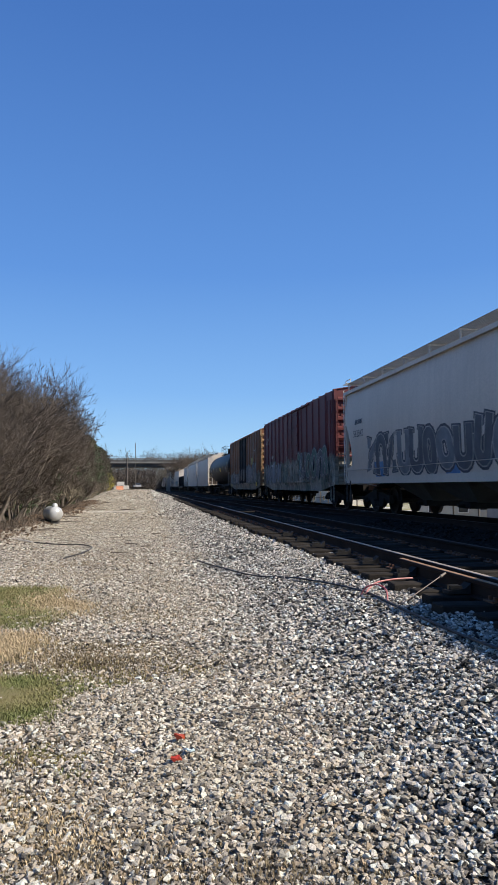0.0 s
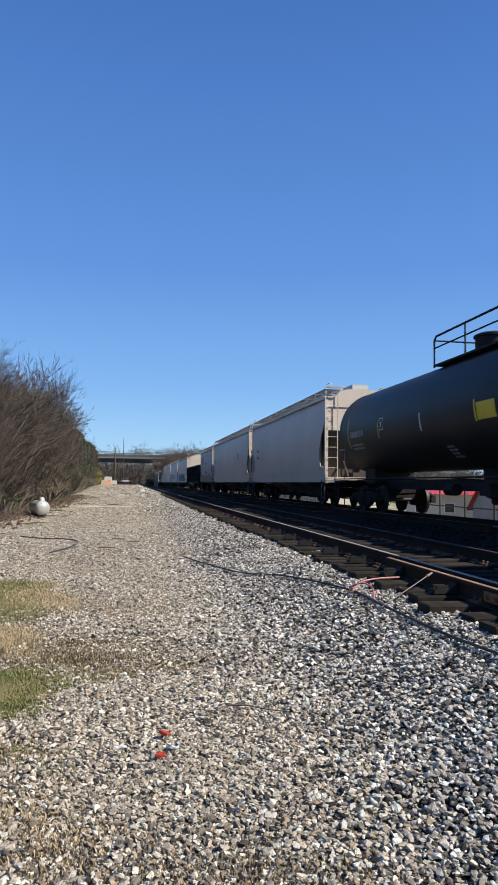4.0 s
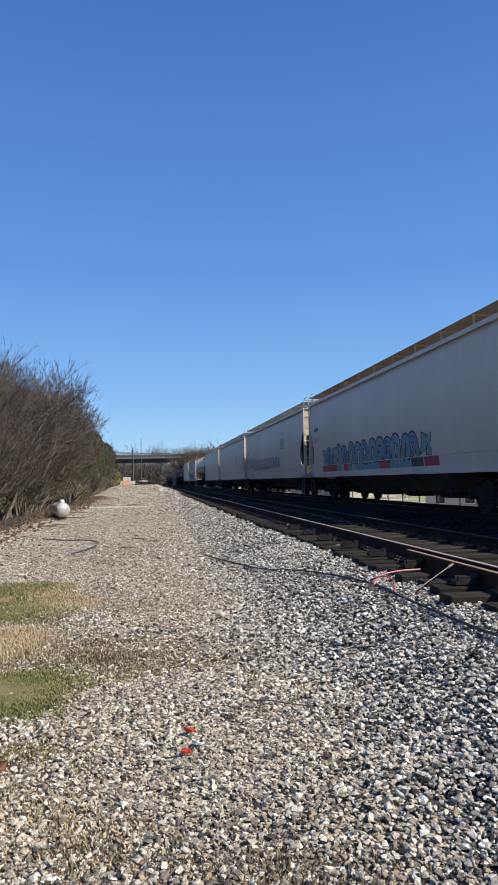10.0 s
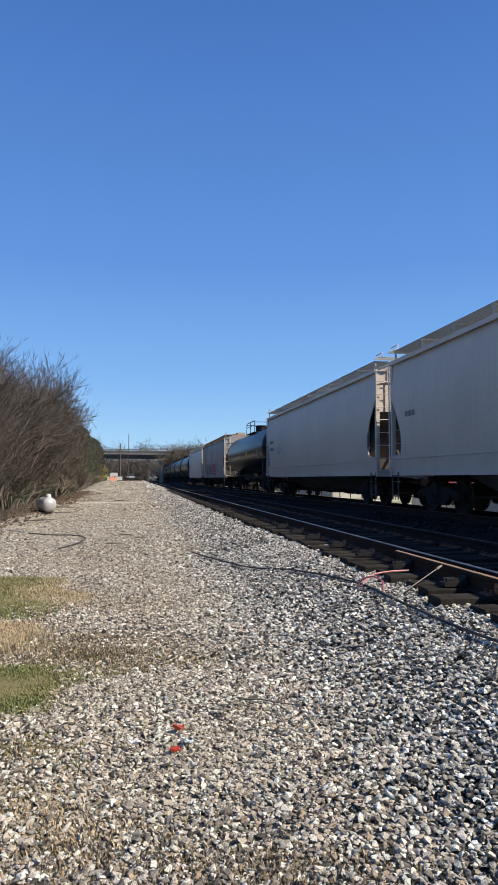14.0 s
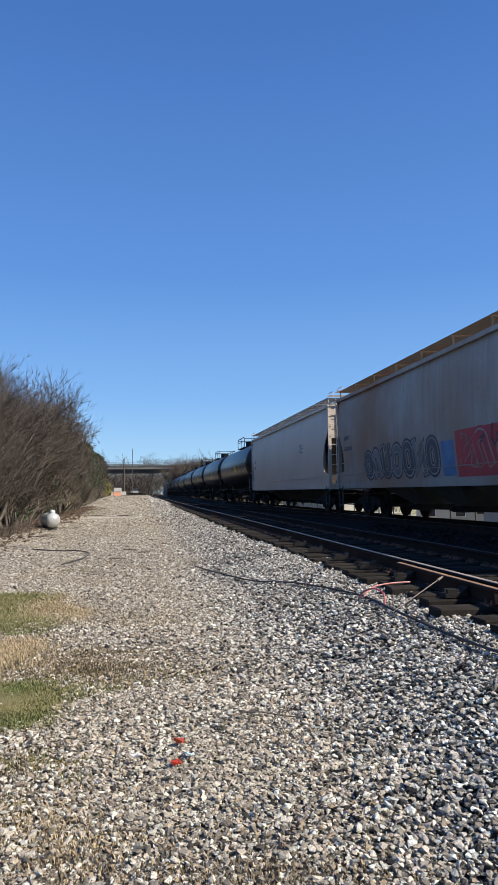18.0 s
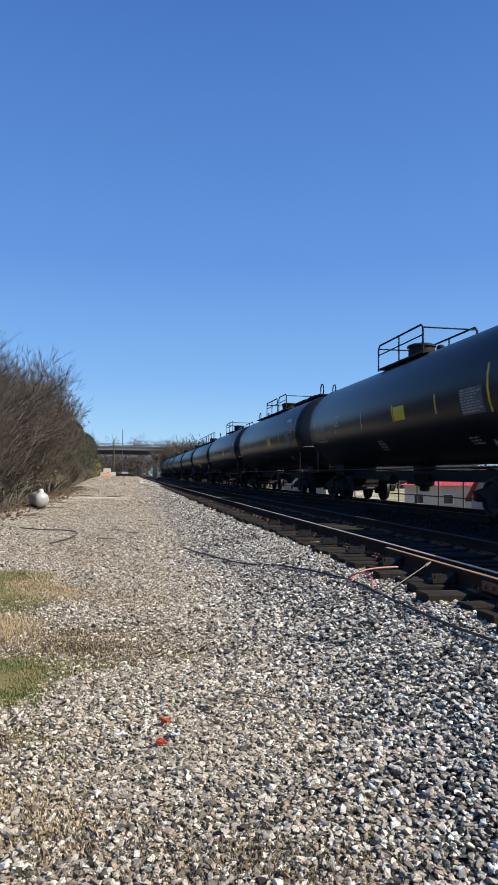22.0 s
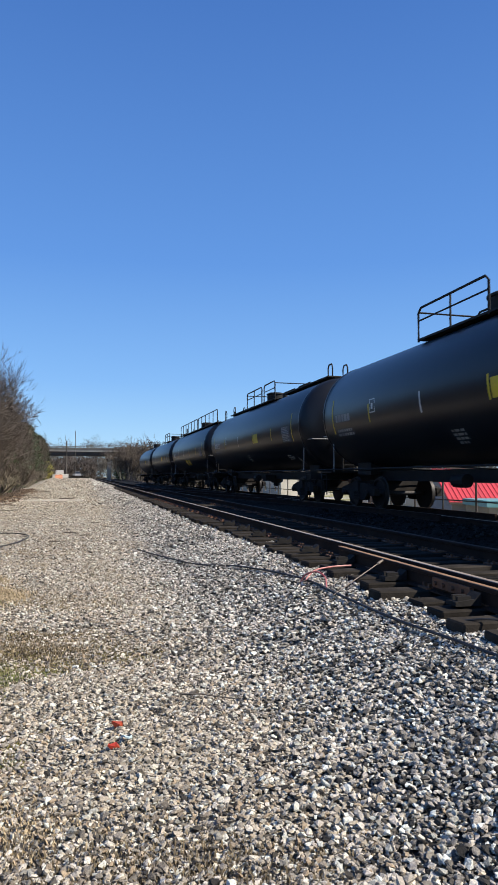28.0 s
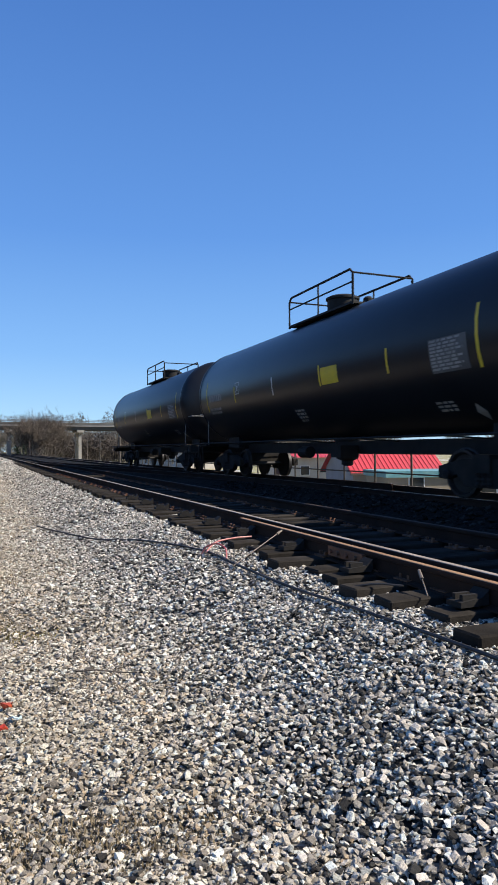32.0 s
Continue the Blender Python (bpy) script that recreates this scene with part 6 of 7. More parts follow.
bm = bmesh.new()
extrude(bm, [(-0.3, 0.0), (0.3, 0.0), (0.16, 0.35), (0.12, 0.6), (-0.12, 0.6), (-0.16, 0.35)], "x", -0.55, 0.55)
tagged(part("road_barrier", bm, M_BARRIER, None, loc=(-3.7, 105, ground_z(-3.7, 105)), rot=(0, 0, 8)), "orange plastic barrier standing by the path", "barrier")

# ---- beyond the tracks ----
fence = new("pipe_fence")
tagged(fence, "dark pipe fence along the far side of the tracks", "fence")
FX = 14.6
fz = ground_z(FX, 0)
for y in np.arange(8, 75, 2.4):
    bm = bmesh.new()
    tube(bm, [(FX, y, fz - 0.2), (FX, y, fz + 2.15)], 0.04, 6)
    part("post", bm, M_POLE, fence)
for z in (1.35, 2.1):
    bm = bmesh.new()
    tube(bm, [(FX, 8, fz + z), (FX, 73.7, fz + z)], 0.03, 6)
    part("rail", bm, M_POLE, fence)


def hip_roof(bm, x0, x1, y0, y1, z0, z1, over=0.6, inset=3.0):
    x0, x1, y0, y1 = x0 - over, x1 + over, y0 - over, y1 + over
    ins = min(inset + over, (x1 - x0) / 2 - 0.2)
    ym = (y0 + y1) / 2
    b = [bm.verts.new(p) for p in ((x0, y0, z0), (x1, y0, z0), (x1, y1, z0), (x0, y1, z0))]
    t = [bm.verts.new(p) for p in ((x0 + ins, ym - 0.1, z1), (x1 - ins, ym - 0.1, z1), (x1 - ins, ym + 0.1, z1), (x0 + ins, ym + 0.1, z1))]
    bm.faces.new(b[::-1])
    bm.faces.new(t)
    for i in range(4):
        bm.faces.new((b[i], b[(i + 1) % 4], t[(i + 1) % 4], t[i]))


def shop(x, y, w, d, z0, eave, ridge, wall, roof, label, turn, doors=3, seams=True, fascia=None):
    h = new("low_building")
    h.matrix_basis = pose(x, y, z0, 0, 0, turn)
    tagged(h, label, "building", "buildings beyond the tracks")
    bm = bmesh.new()
    box(bm, -w / 2, w / 2, -d / 2, d / 2, 0, eave)
    part("wall", bm, wall, h)
    bm = bmesh.new()
    if roof:
        hip_roof(bm, -w / 2, w / 2, -d / 2, d / 2, eave, ridge)
        r = part("roof", bm, roof, h, "red standing-seam metal roof")
        if seams:
            n = int(w / 0.45)
            over, ins = 0.6, min(3.6, w / 2 + 0.4)
            for i in range(1, n):
                q = -w / 2 - over + (w + 2 * over) * i / n
                edge = min(1.0, (min(q + w / 2 + over, w / 2 + over - q)) / ins)
                bm = bmesh.new()
                y0, y1 = -d / 2 - over, (-d / 2 - over) * (1 - edge)
                tube(bm, [(q, y0, eave + 0.03), (q, y1, eave + (ridge - eave) * edge + 0.03)], 0.03, 4)
                part("seam", bm, roof, r)
    else:
        box(bm, -w / 2 - 0.2, w / 2 + 0.2, -d / 2 - 0.2, d / 2 + 0.2, eave, eave + 0.45)
        part("fascia", bm, fascia or M_TEAL, h, "flat coloured roof edge")
    for i in range(doors):
        q = -w / 2 + w * (i + 0.5) / doors
        win = new("window", shape("window", (lambda b: (box(b, q - 0.6, q + 0.6, -d / 2 - 0.05, -d / 2, 0.9, 2.1), b)[1])(bmesh.new()), M_WHITE))
        win.parent = h
        bm = bmesh.new()
        box(bm, q - 0.52, q + 0.52, -d / 2 - 0.07, -d / 2 - 0.05, 0.98, 2.02)
        part("pane", bm, M_DARKGLASS, win)
    return h


LOW = -2.6


def gabled(x, y, w, d, z0, eave, ridge, label, turn):
    """A building with end gables and a seamed roof of two slopes."""
    h = new("low_building")
    h.matrix_basis = pose(x, y, z0, 0, 0, turn)
    tagged(h, label, "building", "buildings beyond the tracks")
    bm = bmesh.new()
    extrude(bm, [(-d / 2, 0), (d / 2, 0), (d / 2, eave), (0, ridge - 0.08), (-d / 2, eave)], "x", -w / 2, w / 2)
    part("wall", bm, M_GREYWALL, h)
    rise = (ridge - eave) / (d / 2)
    for s in (-1, 1):
        bm = bmesh.new()
        e = d / 2 + 0.5
        extrude(bm, [(s * e, ridge - e * rise), (0, ridge), (0, ridge + 0.07), (s * e, ridge - e * rise + 0.07)], "x", -w / 2 - 0.4, w / 2 + 0.4)
        slope = part("roof", bm, M_REDROOF, h, "red standing-seam metal roof")
        for i in range(int(w / 0.4) + 2):
            q = -w / 2 - 0.35 + i * 0.4
            bm = bmesh.new()
            tube(bm, [(q, s * e, ridge - e * rise + 0.09), (q, 0, ridge + 0.09)], 0.035, 4)
            part("seam", bm, M_REDROOF, slope)
        bm = bmesh.new()
        box(bm, -w / 2 - 0.4, w / 2 + 0.4, s * e - 0.05, s * e + 0.05, ridge - e * rise - 0.16, ridge - e * rise - 0.004)
        part("gutter", bm, M_POLE, h)
    for q in (-w / 4, w / 4):
        bm = bmesh.new()
        box(bm, q - 0.6, q + 0.6, -d / 2 - 0.05, -d / 2, 0.9, 1.9)
        win = part("window", bm, M_WHITE, h)
        bm = bmesh.new()
        box(bm, q - 0.52, q + 0.52, -d / 2 - 0.07, -d / 2 - 0.05, 0.98, 1.82)
        part("pane", bm, M_DARKGLASS, win)
    return h


gabled(33.6, 50.8, 8.0, 7.0, LOW, 2.4, 4.75, "low grey building under a red standing-seam roof", -10)
shop(38.6, 76.0, 10, 8, LOW, 3.1, 4.3, M_WALL, M_REDROOF, "white building with a red roof across the lot", -25, 3)
shop(31.6, 41.0, 8.5, 5, LOW, 2.05, 2.6, M_TANWALL, None, "flat-roofed tan shed with a dull teal edge", -15, 2)
shop(31.0, 34.6, 2.2, 2.0, LOW, 1.75, 2.2, M_WALL, None, "small pale shed with a blue roof edge", -30, 1, True, M_BLUEGRAF)
shop(44.0, 150.0, 30, 12, LOW, 4.0, 6.0, M_WALL, None, "long pale warehouse beyond the street", -80, 6)
parked_car(24.0, 52.0, 30, M_WALL, "white car parked beyond the tracks")
parked_car(25.5, 60.0, 35, M_REDROOF, "red car parked beyond the tracks")
parked_car(24.5, 70.0, 30, M_GREYWALL, "grey car parked beyond the tracks")
bm = bmesh.new()
for i, (x0, x1, y0, y1) in enumerate(((20.5, 27.5, 20, 170),)):
    box(bm, x0, x1, y0, y1, LOW - 0.5, LOW - 0.32)
tagged(part("road", bm, M_CONC, None), "pale worn street beyond the tracks", "road", kind="structure")
for x, y, k, sc in ((9.8, 167, 1, 1.25), (16.6, 170, 3, 1.3), (11.0, 161, 0, 1.0), (13.6, 163, 3, 1.1)):
    stand("bare_tree", FAR_TREES[k], x, y, sc, 70 * x, "large bare bushy tree beside the bridge", "tree", "trees beyond the tracks", z=-0.7)
stand("bare_tree", FAR_TREES[3], 12.9, 168, 1.45, 50, "large bare bushy tree beside the bridge", "tree", "trees beyond the tracks", z=-0.6)
stand("bare_tree", FAR_TREES[1], 14.4, 172, 1.35, 150, "large bare bushy tree beside the bridge", "tree", "trees beyond the tracks", z=-0.8)
stand("bare_tree", FAR_TREES[3], 11.9, 174, 1.3, 250, "large bare bushy tree beside the bridge", "tree", "trees beyond the tracks", z=-0.6)
for x, y, h in ((18.0, 92, 6.5), (19.5, 118, 6.5), (22.0, 150, 7.0)):
    bm = bmesh.new()
    tube(bm, [(x, y, LOW - 0.6), (x, y, LOW + h)], 0.12, 8, r1=0.09)
    box(bm, x - 0.9, x + 0.9, y - 0.05, y + 0.05, LOW + h - 0.7, LOW + h - 0.58)
    tagged(new("utility_pole", shape("utility_pole", bm, M_POLE)), "wooden utility pole with a cross-arm", "pole")

# ---- far woods ----
FAR = []
for seed in (61, 62):
    tr, tw = tree_mesh(seed, 9.5, 0.9, 4, 3, 0.05)
    FAR.append(sticks("far_tree", tr + tw, M_FARTREE, 3))
far_rng = random.Random(9)


def far_row(n, x0, x1, y0, y1, s0, s1, z, label):
    verts, faces = [], []
    for _ in range(n):
        me = FAR[far_rng.randrange(2)]
        m = pose(far_rng.uniform(x0, x1), far_rng.uniform(y0, y1), z, 0, 0, far_rng.uniform(0, 360)) @ Matrix.Scale(far_rng.uniform(s0, s1), 4)
        k = len(verts)
        verts += [tuple(m @ v.co) for v in me.vertices]
        faces += [tuple(i + k for i in p.vertices) for p in me.polygons]
    tagged(new("far_woods", raw("far_woods", verts, faces, M_FARTREE)), label, "woods", kind="stuff")


far_row(70, -60, 120, 236, 300, 0.85, 1.3, -1.0, "hazy line of bare trees behind the bridge")
far_row(24, 45, 150, 60, 210, 0.7, 1.1, -3.0, "bare trees beyond the buildings")
def wooded_rise(x0, x1, y0, y1, h, seed, label, material=None):
    """A dense mass of distant brush: many thin upright twigs in ragged clumps."""
    rng = random.Random(seed)
    segs = []
    for _ in range(int((x1 - x0) * 190)):
        x, y = rng.uniform(x0, x1), rng.uniform(y0, y1)
        top = h * (0.55 + 0.35 * noise.noise((x * 0.11, y * 0.1, seed)) + 0.2 * noise.noise((x * 0.5, y * 0.3, seed))) + 3.0
        p = Vector((x, y, -3.0 + top * rng.random() ** 0.8))
        q = p + Vector((rng.gauss(0, 0.8), rng.gauss(0, 0.8), rng.uniform(0.5, 1.7)))
        segs.append((p, q, 0.14, 0.0))
    tagged(new("far_woods", sticks("far_woods", segs, material or M_FARTREE)), label, "woods", kind="stuff")


wooded_rise(-80, 4.0, 212, 235, 10.5, 8, "dark brown woods seen under the bridge", M_TWIG)
wooded_rise(14.0, 150, 212, 235, 9.0, 9, "dark brown woods seen under the bridge", M_TWIG)
wooded_rise(-80, 170, 300, 345, 25.5, 5, "dense brown woods on the horizon")
verts_far = leaf_cloud("foliage", 900, 3.4, 11.0, 0.7, M_LEAF, 77)
for x, y, s in ((14.5, 262, 1.1), (-14, 215, 0.9), (52, 250, 1.0), (70, 262, 1.1), (30, 275, 0.9)):
    tagged(part("pine_tree", verts_far, None, None, loc=(x, y, -1), rot=(0, 0, 31 * x)), "distant dark pine above the bare woods", "tree", "far pines")

# gaps between the cars, metres along the train from the camera at the start
GAPS = [4.6, 24.43, 41.82, 58.8, 77.34, 95.25, 115.6, 127.45, 145.09, 164.6, 185.6, 206.09, 225.57, 243.37, 264.6, 284.82, 302.06, 319.61, 338.06, 356.3, 374.13, 391.68, 411.09, 429.3, 447.3, 464.43]
GAPS = [g + (1.1 if i > 15 or i in (4, 13) else 0.6) for i, g in enumerate(GAPS)]
TRAVEL = [(0, 0.0), (4, 53.46), (8, 106.92), (12, 160.29), (16, 213.23), (20, 265.9), (24, 318.74), (28, 371.43), (32, 423.99)]
TRAIN = []


def put(i, car):
    TRAIN.append((car, (GAPS[i] + GAPS[i + 1]) / 2))


def size(i):
    return GAPS[i + 1] - GAPS[i]


# the tall car ahead of the first hopper
car, surf, half = boxcar(18.6, "tall rusty brown boxcar at the head of the row", M_BROWN, M_BROWN, M_BROWN, 5.75)
TRAIN.append((car, GAPS[0] - 10.9))
TANK_LABEL = "glossy black tank car with yellow strips"
# 1: silver and blue lettering forms along the lower side
car, surf, half = covered_hopper(size(0), "pale grey covered hopper with sprayed silver and blue graffiti")
throwup(car, surf, -half + 2.0, half - 2.4, 1.22, 2.75, (M_SMOKE, M_SMOKE, M_GRAFSTEEL), M_PALEGRAF, M_DARKGRAF, 3, 15, 0.34)
for y in (half - 3.2, half - 8.4, half - 13.0):
    side_patch(car, surf, y - 0.8, y, 1.22, 1.75, M_BLUEGRAF, "graffiti", 4, 0.003)
bars(car, 0, half - 1.3, 3.35, 0.9, 0.28, 1, M_DARKGRAF, surf)
lettering(car, "562042", surf(2.9) - 0.03, half - 1.2, 2.72, 0.36, M_DARKGRAF)
put(0, car)
# 2, 3: boxcars
car, surf, half = boxcar(size(1), "dark red ribbed boxcar with pale graffiti along its side", M_RED, M_RED, M_RED, 5.2)
strokes(car, surf, -half + 0.4, -1.7, 1.1, 2.5, M_PALEGRAF, 9, 11, 0.05)
strokes(car, surf, 1.7, half - 0.3, 1.1, 2.4, M_PALEGRAF, 9, 12, 0.05)
strokes(car, lambda z: surf(z) - 0.045, -1.3, 1.3, 1.5, 2.2, M_PALEGRAF, 4, 13, 0.05)
throwup(car, surf, -half + 0.6, -1.2, 1.25, 2.75, (M_GREENGRAF, M_SMOKE, M_GREENGRAF), M_PALEGRAF, M_DARKGRAF, 15, 6, 0.30)
throwup(car, surf, 2.6, half - 0.5, 1.15, 2.35, (M_DRIPBLUE, M_GRAFSTEEL), M_PALEGRAF, M_DRIPBLUE, 16, 6, 0.18)
strokes(car, surf, half - 1.7, half - 0.9, 3.2, 4.2, M_PALEGRAF, 4, 14, 0.05)
bars(car, surf(2) - 0.012, half - 2.6, 2.75, 0.5, 0.25, 1)
bars(car, surf(2) - 0.012, half - 2.5, 2.25, 0.8, 0.25, 1)
put(1, car)
car, surf, half = boxcar(size(2), "rusty brown boxcar with a dark closed door and graffiti", M_BROWN, M_ORANGE, M_COAL, 5.08)
throwup(car, lambda z: surf(z) - 0.045, -1.3, 1.3, 1.35, 2.35, (M_SMOKE, M_DARKGRAF), M_PALEGRAF, M_DARKGRAF, 21, 4, 0.2)
strokes(car, surf, 1.8, half - 0.3, 1.0, 2.5, M_PALEGRAF, 8, 22, 0.06)
strokes(car, surf, -half + 0.5, -1.8, 1.0, 2.6, M_PALEGRAF, 8, 23, 0.06)
throwup(car, surf, -half + 1.2, -1.8, 1.1, 2.7, (M_GRAFSTEEL, M_SMOKE, M_GRAFSTEEL), M_PALEGRAF, M_DARKGRAF, 25, 5, 0.32)
side_patch(car, surf, -half + 2.6, -half + 3.4, 2.5, 3.0, M_OCHREGRAF, "graffiti", 2, 0.003)
throwup(car, surf, 1.9, half - 0.8, 1.1, 2.1, (M_GRAFSTEEL, M_PALEGRAF), M_SMOKE, M_DARKGRAF, 26, 6, 0.2)
strokes(car, surf, -half + 1.4, -half + 2.2, 3.1, 3.6, M_PALEGRAF, 3, 24, 0.05)
side_patch(car, surf, -half + 0.9, -half + 1.4, 0.98, 1.25, M_YELLOW, "reflector_strip")
side_patch(car, surf, half - 1.6, half - 1.1, 0.98, 1.25, M_YELLOW, "reflector_strip")
put(2, car)
put(3, tank_car(size(3), "dull black tank car with a domed top and short railing", "short", "", 1.52, 4.42, M_BLACKOLD))
# 5, 6: clean hoppers
car, surf, half = covered_hopper(size(4), "pale grey covered hopper with clean smooth sides")
bars(car, 0, half - 1.6, 3.0, 0.8, 0.25, 1, M_DARKGRAF, surf)
bars(car, 0, half - 1.6, 2.6, 1.0, 0.25, 1, M_DARKGRAF, surf)
put(4, car)
car, surf, half = covered_hopper(size(5), "pale grey covered hopper with a smooth curved side")
bars(car, 0, -half + 5.0, 3.1, 1.2, 0.5, 5, M_STENCIL, surf)
lettering(car, "714935", surf(2.9) - 0.03, half - 1.4, 2.75, 0.34, M_DARKGRAF)
put(5, car)
# 7: short cement hopper
car, surf, half = covered_hopper(size(6), "short grimy grey cement hopper with maroon roof walkway", M_GRIMY, M_MAROON, True, 3.12, 4.74, M_MAROON, 2, None, M_WHITEBAR)
for k in range(4):
    bm = bmesh.new()
    y, z, s = half - 1.3 - k * 0.42, 2.95, (-1, 1)[k % 2]
    for q in range(8):
        lo, hi = q / 8, (q + 1) / 8
        bm.faces.new([bm.verts.new((surf(z + 0.9 * f) - 0.012, y - d - s * 0.17 * f, z + 0.9 * f)) for d, f in ((0, lo), (0.19, lo), (0.19, hi), (0, hi))])
    part("emblem_bar", bm, M_DARKGRAF, car, "slanted dark bar of a painted emblem")
bars(car, 0, half - 4.2, 3.1, 1.9, 0.36, 1, M_DARKGRAF, surf)
bars(car, 0, half - 4.2, 2.65, 0.9, 0.36, 1, M_DARKGRAF, surf)
bars(car, 0, half - 4.2, 2.2, 2.0, 0.36, 1, M_DARKGRAF, surf)
side_patch(car, surf, -half + 1.5, -half + 1.9, 1.75, 2.05, M_YELLOW, "reflector_strip")
put(6, car)
put(7, coal_hopper(size(7), "black open coal hopper with ribbed sides"))
# 9 to 12: long hoppers
car, surf, half = covered_hopper(size(8), "grey covered hopper with teal graffiti and a tan roof", None, M_TANROOF, True, 3.14, 4.97, M_TANROOF)
throwup(car, surf, -half + 4.5, half - 2.4, 1.48, 2.35, (M_TEAL, M_BLUEGRAF, M_TEAL), M_PALEGRAF, M_DARKGRAF, 41, 15, 0.20)
tag_rng = random.Random(8)
y = half - 2.2
while y > -half + 4.8:
    k = tag_rng.uniform(0.3, 1.1)
    side_patch(car, surf, y - k, y, 1.26, 1.52 + tag_rng.choice((0, 0, 0.25)), tag_rng.choice((M_TEAL, M_REDGRAF, M_DARKGRAF, M_PALEGRAF, M_TEAL)), "graffiti", 3, 0.003)
    y -= k + tag_rng.choice((0.0, 0.05))
lettering(car, "201107", surf(2.8) - 0.03, half - 1.0, 2.62, 0.36, M_DARKGRAF)
bars(car, 0, half - 0.95, 3.30, 0.9, 0.28, 1, M_DARKGRAF, surf)
put(8, car)
car, surf, half = covered_hopper(size(9), "pale grey covered hopper with faint violet graffiti")
throwup(car, surf, half - 3.4, half - 1.2, 1.75, 2.7, (M_GRAY,), M_BLUEGRAF, M_VIOLET, 51, 5, 0.12)
throwup(car, surf, half - 13.5, half - 3.6, 1.7, 2.4, (M_VIOLET, M_GRAY), M_VIOLET, M_VIOLET, 52, 24, 0.14)
for y in (half - 4.6, half - 8.0, half - 11.4):
    side_patch(car, surf, y - 0.3, y, 1.3, 1.42, M_YELLOW, "reflector_strip", 2)
lettering(car, "0026", surf(2.6) - 0.03, half - 0.85, 2.35, 0.32, M_DARKGRAF)
bars(car, 0, half - 0.85, 3.05, 0.7, 0.28, 1, M_DARKGRAF, surf)
bars(car, 0, -half + 6, 3.3, 1.4, 0.6, 6, M_STENCIL, surf)
put(9, car)
car, surf, half = covered_hopper(size(10), "pale grey covered hopper with faded stencils")
bars(car, 0, -half + 5.4, 3.1, 1.2, 0.5, 5, M_STENCIL, surf)
bars(car, 0, half - 1.2, 2.9, 0.9, 0.26, 1, M_STENCIL, surf)
put(10, car)
car, surf, half = covered_hopper(size(11), "pale grey covered hopper with dark stencils at its end")
bars(car, 0, half - 1.1, 3.1, 1.0, 0.3, 1, M_DARKGRAF, surf)
bars(car, 0, half - 1.1, 2.7, 1.3, 0.3, 1, M_DARKGRAF, surf)
strokes(car, surf, half - 4.4, half - 3.0, 2.2, 2.9, M_BLUEGRAF, 5, 61, 0.05)
put(11, car)
car = tank_car(size(12), "black tank car with scribbled graffiti and short railing", "short")
strokes(car, lambda z: -math.sqrt(max(0.01, 1.52 ** 2 - (z - 2.90) ** 2)), size(12) / 2 - 4.2, size(12) / 2 - 2.4, 2.0, 2.9, M_PALEGRAF, 6, 71, 0.04)
put(12, car)
# 14, 15: stained and clean hopper
car, surf, half = covered_hopper(size(13), "rust-stained grey covered hopper with red graffiti", M_RUSTGRAY, M_TANROOF, True, 3.14, 4.97, M_TANROOF)
throwup(car, surf, half - 9.0, half - 3.2, 1.26, 2.45, (M_SMOKE, M_GRAFSTEEL), M_PALEGRAF, M_DARKGRAF, 81, 7, 0.24)
side_patch(car, surf, half - 9.8, half - 9.1, 1.3, 2.2, M_BLUEGRAF, "graffiti")
side_patch(car, surf, half - 12.8, half - 9.9, 1.24, 2.4, M_REDGRAF, "graffiti", 4, 0.003)
throwup(car, surf, half - 12.6, half - 10.0, 1.35, 2.45, (M_REDGRAF, M_REDGRAF), M_PALEGRAF, M_REDGRAF, 82, 3, 0.26)
strokes(car, surf, half - 14, half - 11, 1.7, 2.5, M_DARKGRAF, 8, 83, 0.05)
bars(car, 0, half - 1.0, 3.0, 0.7, 0.26, 1, M_DARKGRAF, surf)
bars(car, 0, half - 1.0, 2.6, 0.9, 0.26, 1, M_DARKGRAF, surf)
put(13, car)
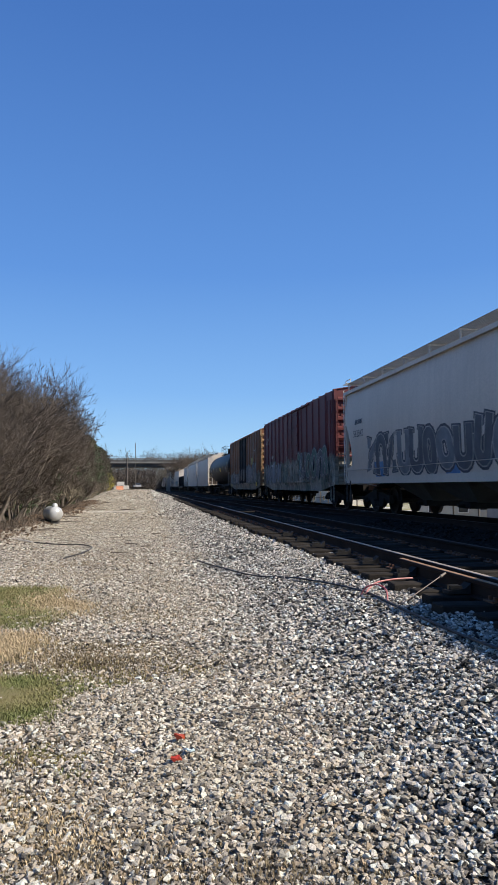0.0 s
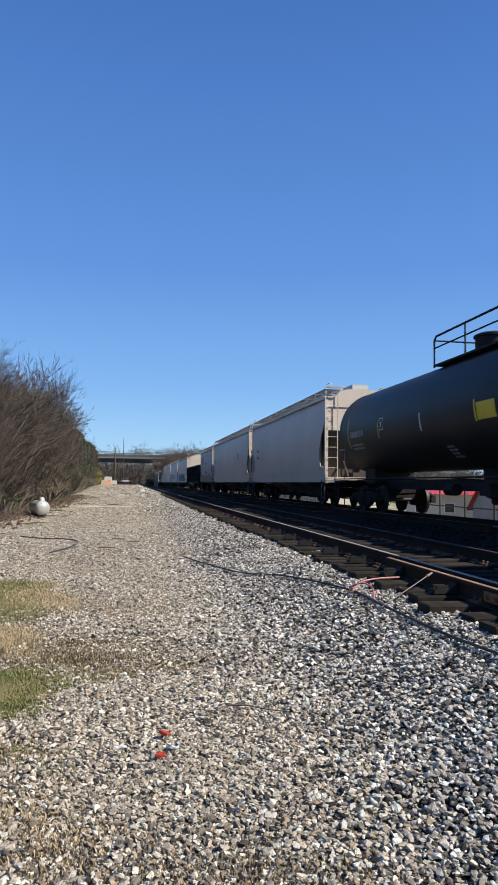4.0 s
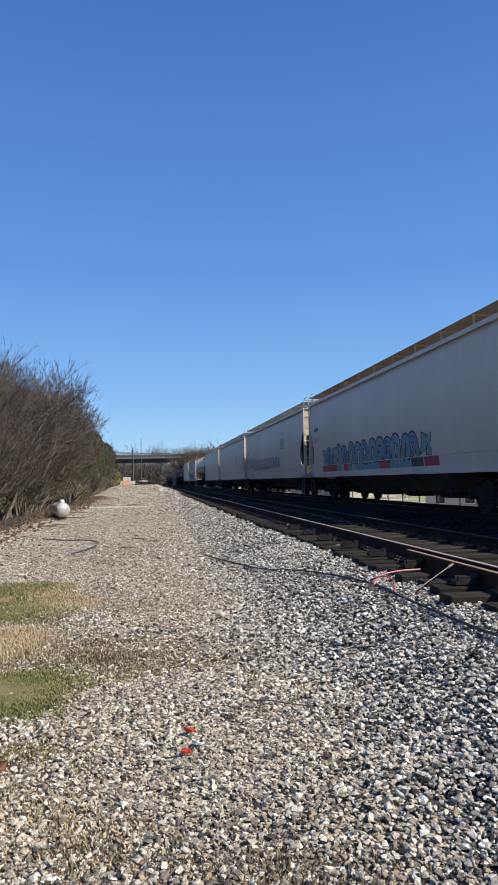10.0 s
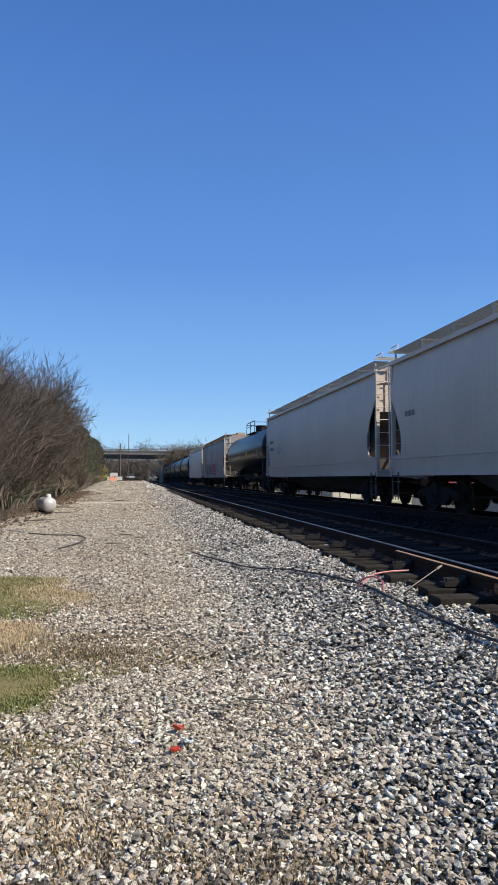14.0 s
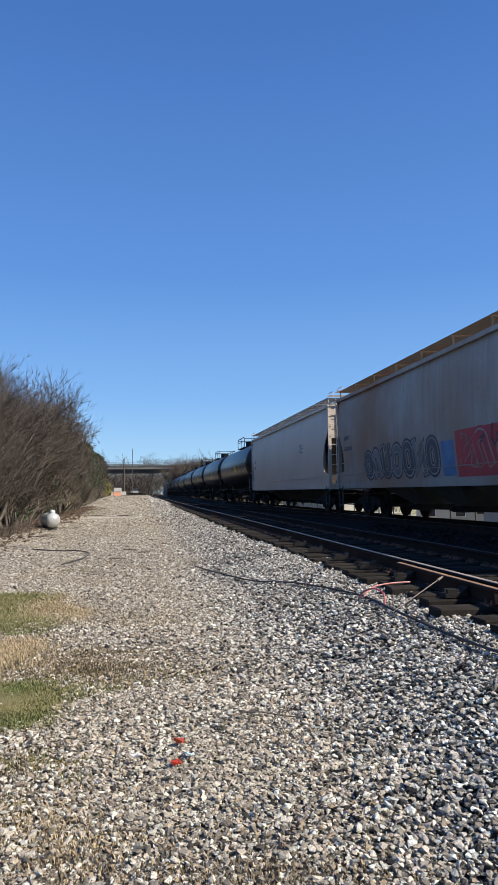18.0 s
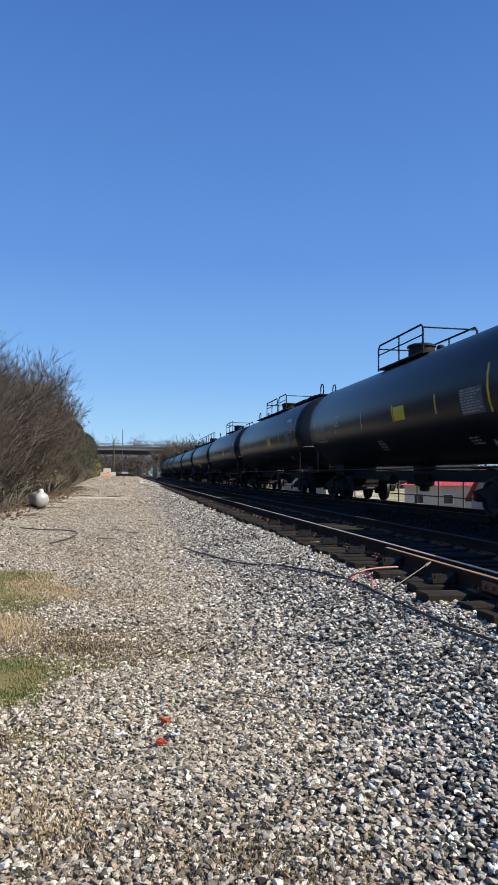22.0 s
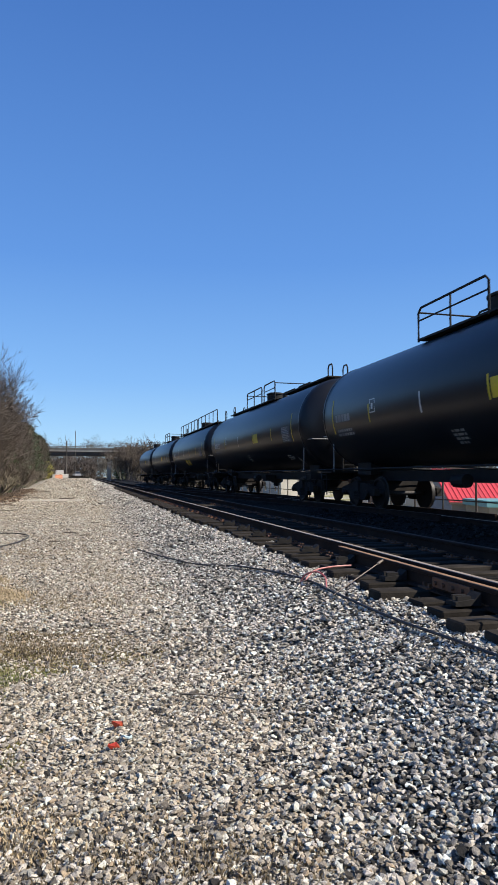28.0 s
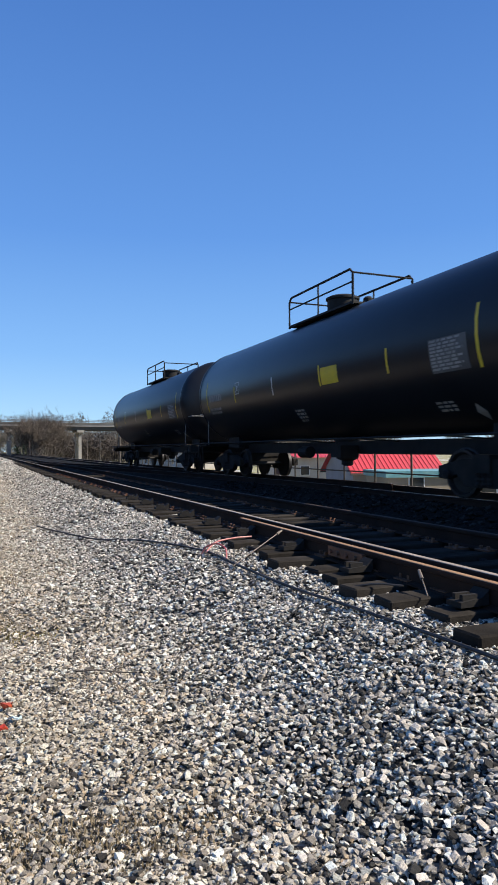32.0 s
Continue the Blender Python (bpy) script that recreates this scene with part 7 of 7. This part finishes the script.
car, surf, half = covered_hopper(size(14), "pale grey covered hopper with faded stencils")
bars(car, 0, -half + 5.0, 3.2, 0.8, 0.45, 5, M_STENCIL, surf)
bars(car, 0, half - 1.2, 3.0, 0.6, 0.26, 1, M_STENCIL, surf)
bars(car, 0, half - 1.2, 2.6, 0.5, 0.26, 1, M_STENCIL, surf)
put(14, car)
# 16 to 25: tank cars
STYLE = {17: "mid", 18: "short", 19: "long", 20: "wide", 21: "mid", 22: "long"}
NUMERALS = {19: "0616", 21: "3232", 22: "3756"}
TANKS = {"short": TANK_LABEL + " and short railing", "wide": TANK_LABEL + " and parted railing", "mid": TANK_LABEL + " and hooped walkway", "long": TANK_LABEL + " and long railing"}
for i in range(15, 25):
    kind = STYLE.get(i, "short")
    put(i, tank_car(size(i), TANKS[kind], kind, NUMERALS.get(i, ""), 1.71 if i < 19 else 1.67, 4.70 if i < 19 else 4.56))
    if i == 17:
        car, end = TRAIN[-1][0], size(i) / 2 - 0.8
        side = lambda z: -math.sqrt(1.71 ** 2 - (z - 2.99) ** 2)
        lettering(car, "3238", side(3.48) - 0.03, -end + 1.75, 3.48, 0.27)
        bars(car, 0, -end + 2.55, 3.70, 0.7, 0.24, 1, None, side)
        bars(car, 0, -end + 2.3, 3.36, 1.1, 0.42, 4, M_PALEGRAF, side)

# ---- motions ----
def travel(t):
    for (a, p), (b, q) in zip(TRAVEL, TRAVEL[1:]):
        if t <= b:
            return p + (q - p) * (t - a) / (b - a)
    return TRAVEL[-1][1]


def motions():
    for car, y in TRAIN:
        walk(car, [(t, pose(MAIN_X, y - d, MAIN_Z)) for t, d in TRAVEL])
    first = {}
    for w, a in AXLE_ROOTS:
        if a not in first:
            walk(w, [(i / FPS, pose(0, a, 0.46, math.degrees(travel(i / FPS) / 0.46) % 360)) for i in range(frame(32.0))])
            first[a] = w
        else:
            w.rotation_mode = "QUATERNION"
            w.animation_data_create()
            w.animation_data.action = first[a].animation_data.action
            w.animation_data.action_slot = first[a].animation_data.action_slot


motions()
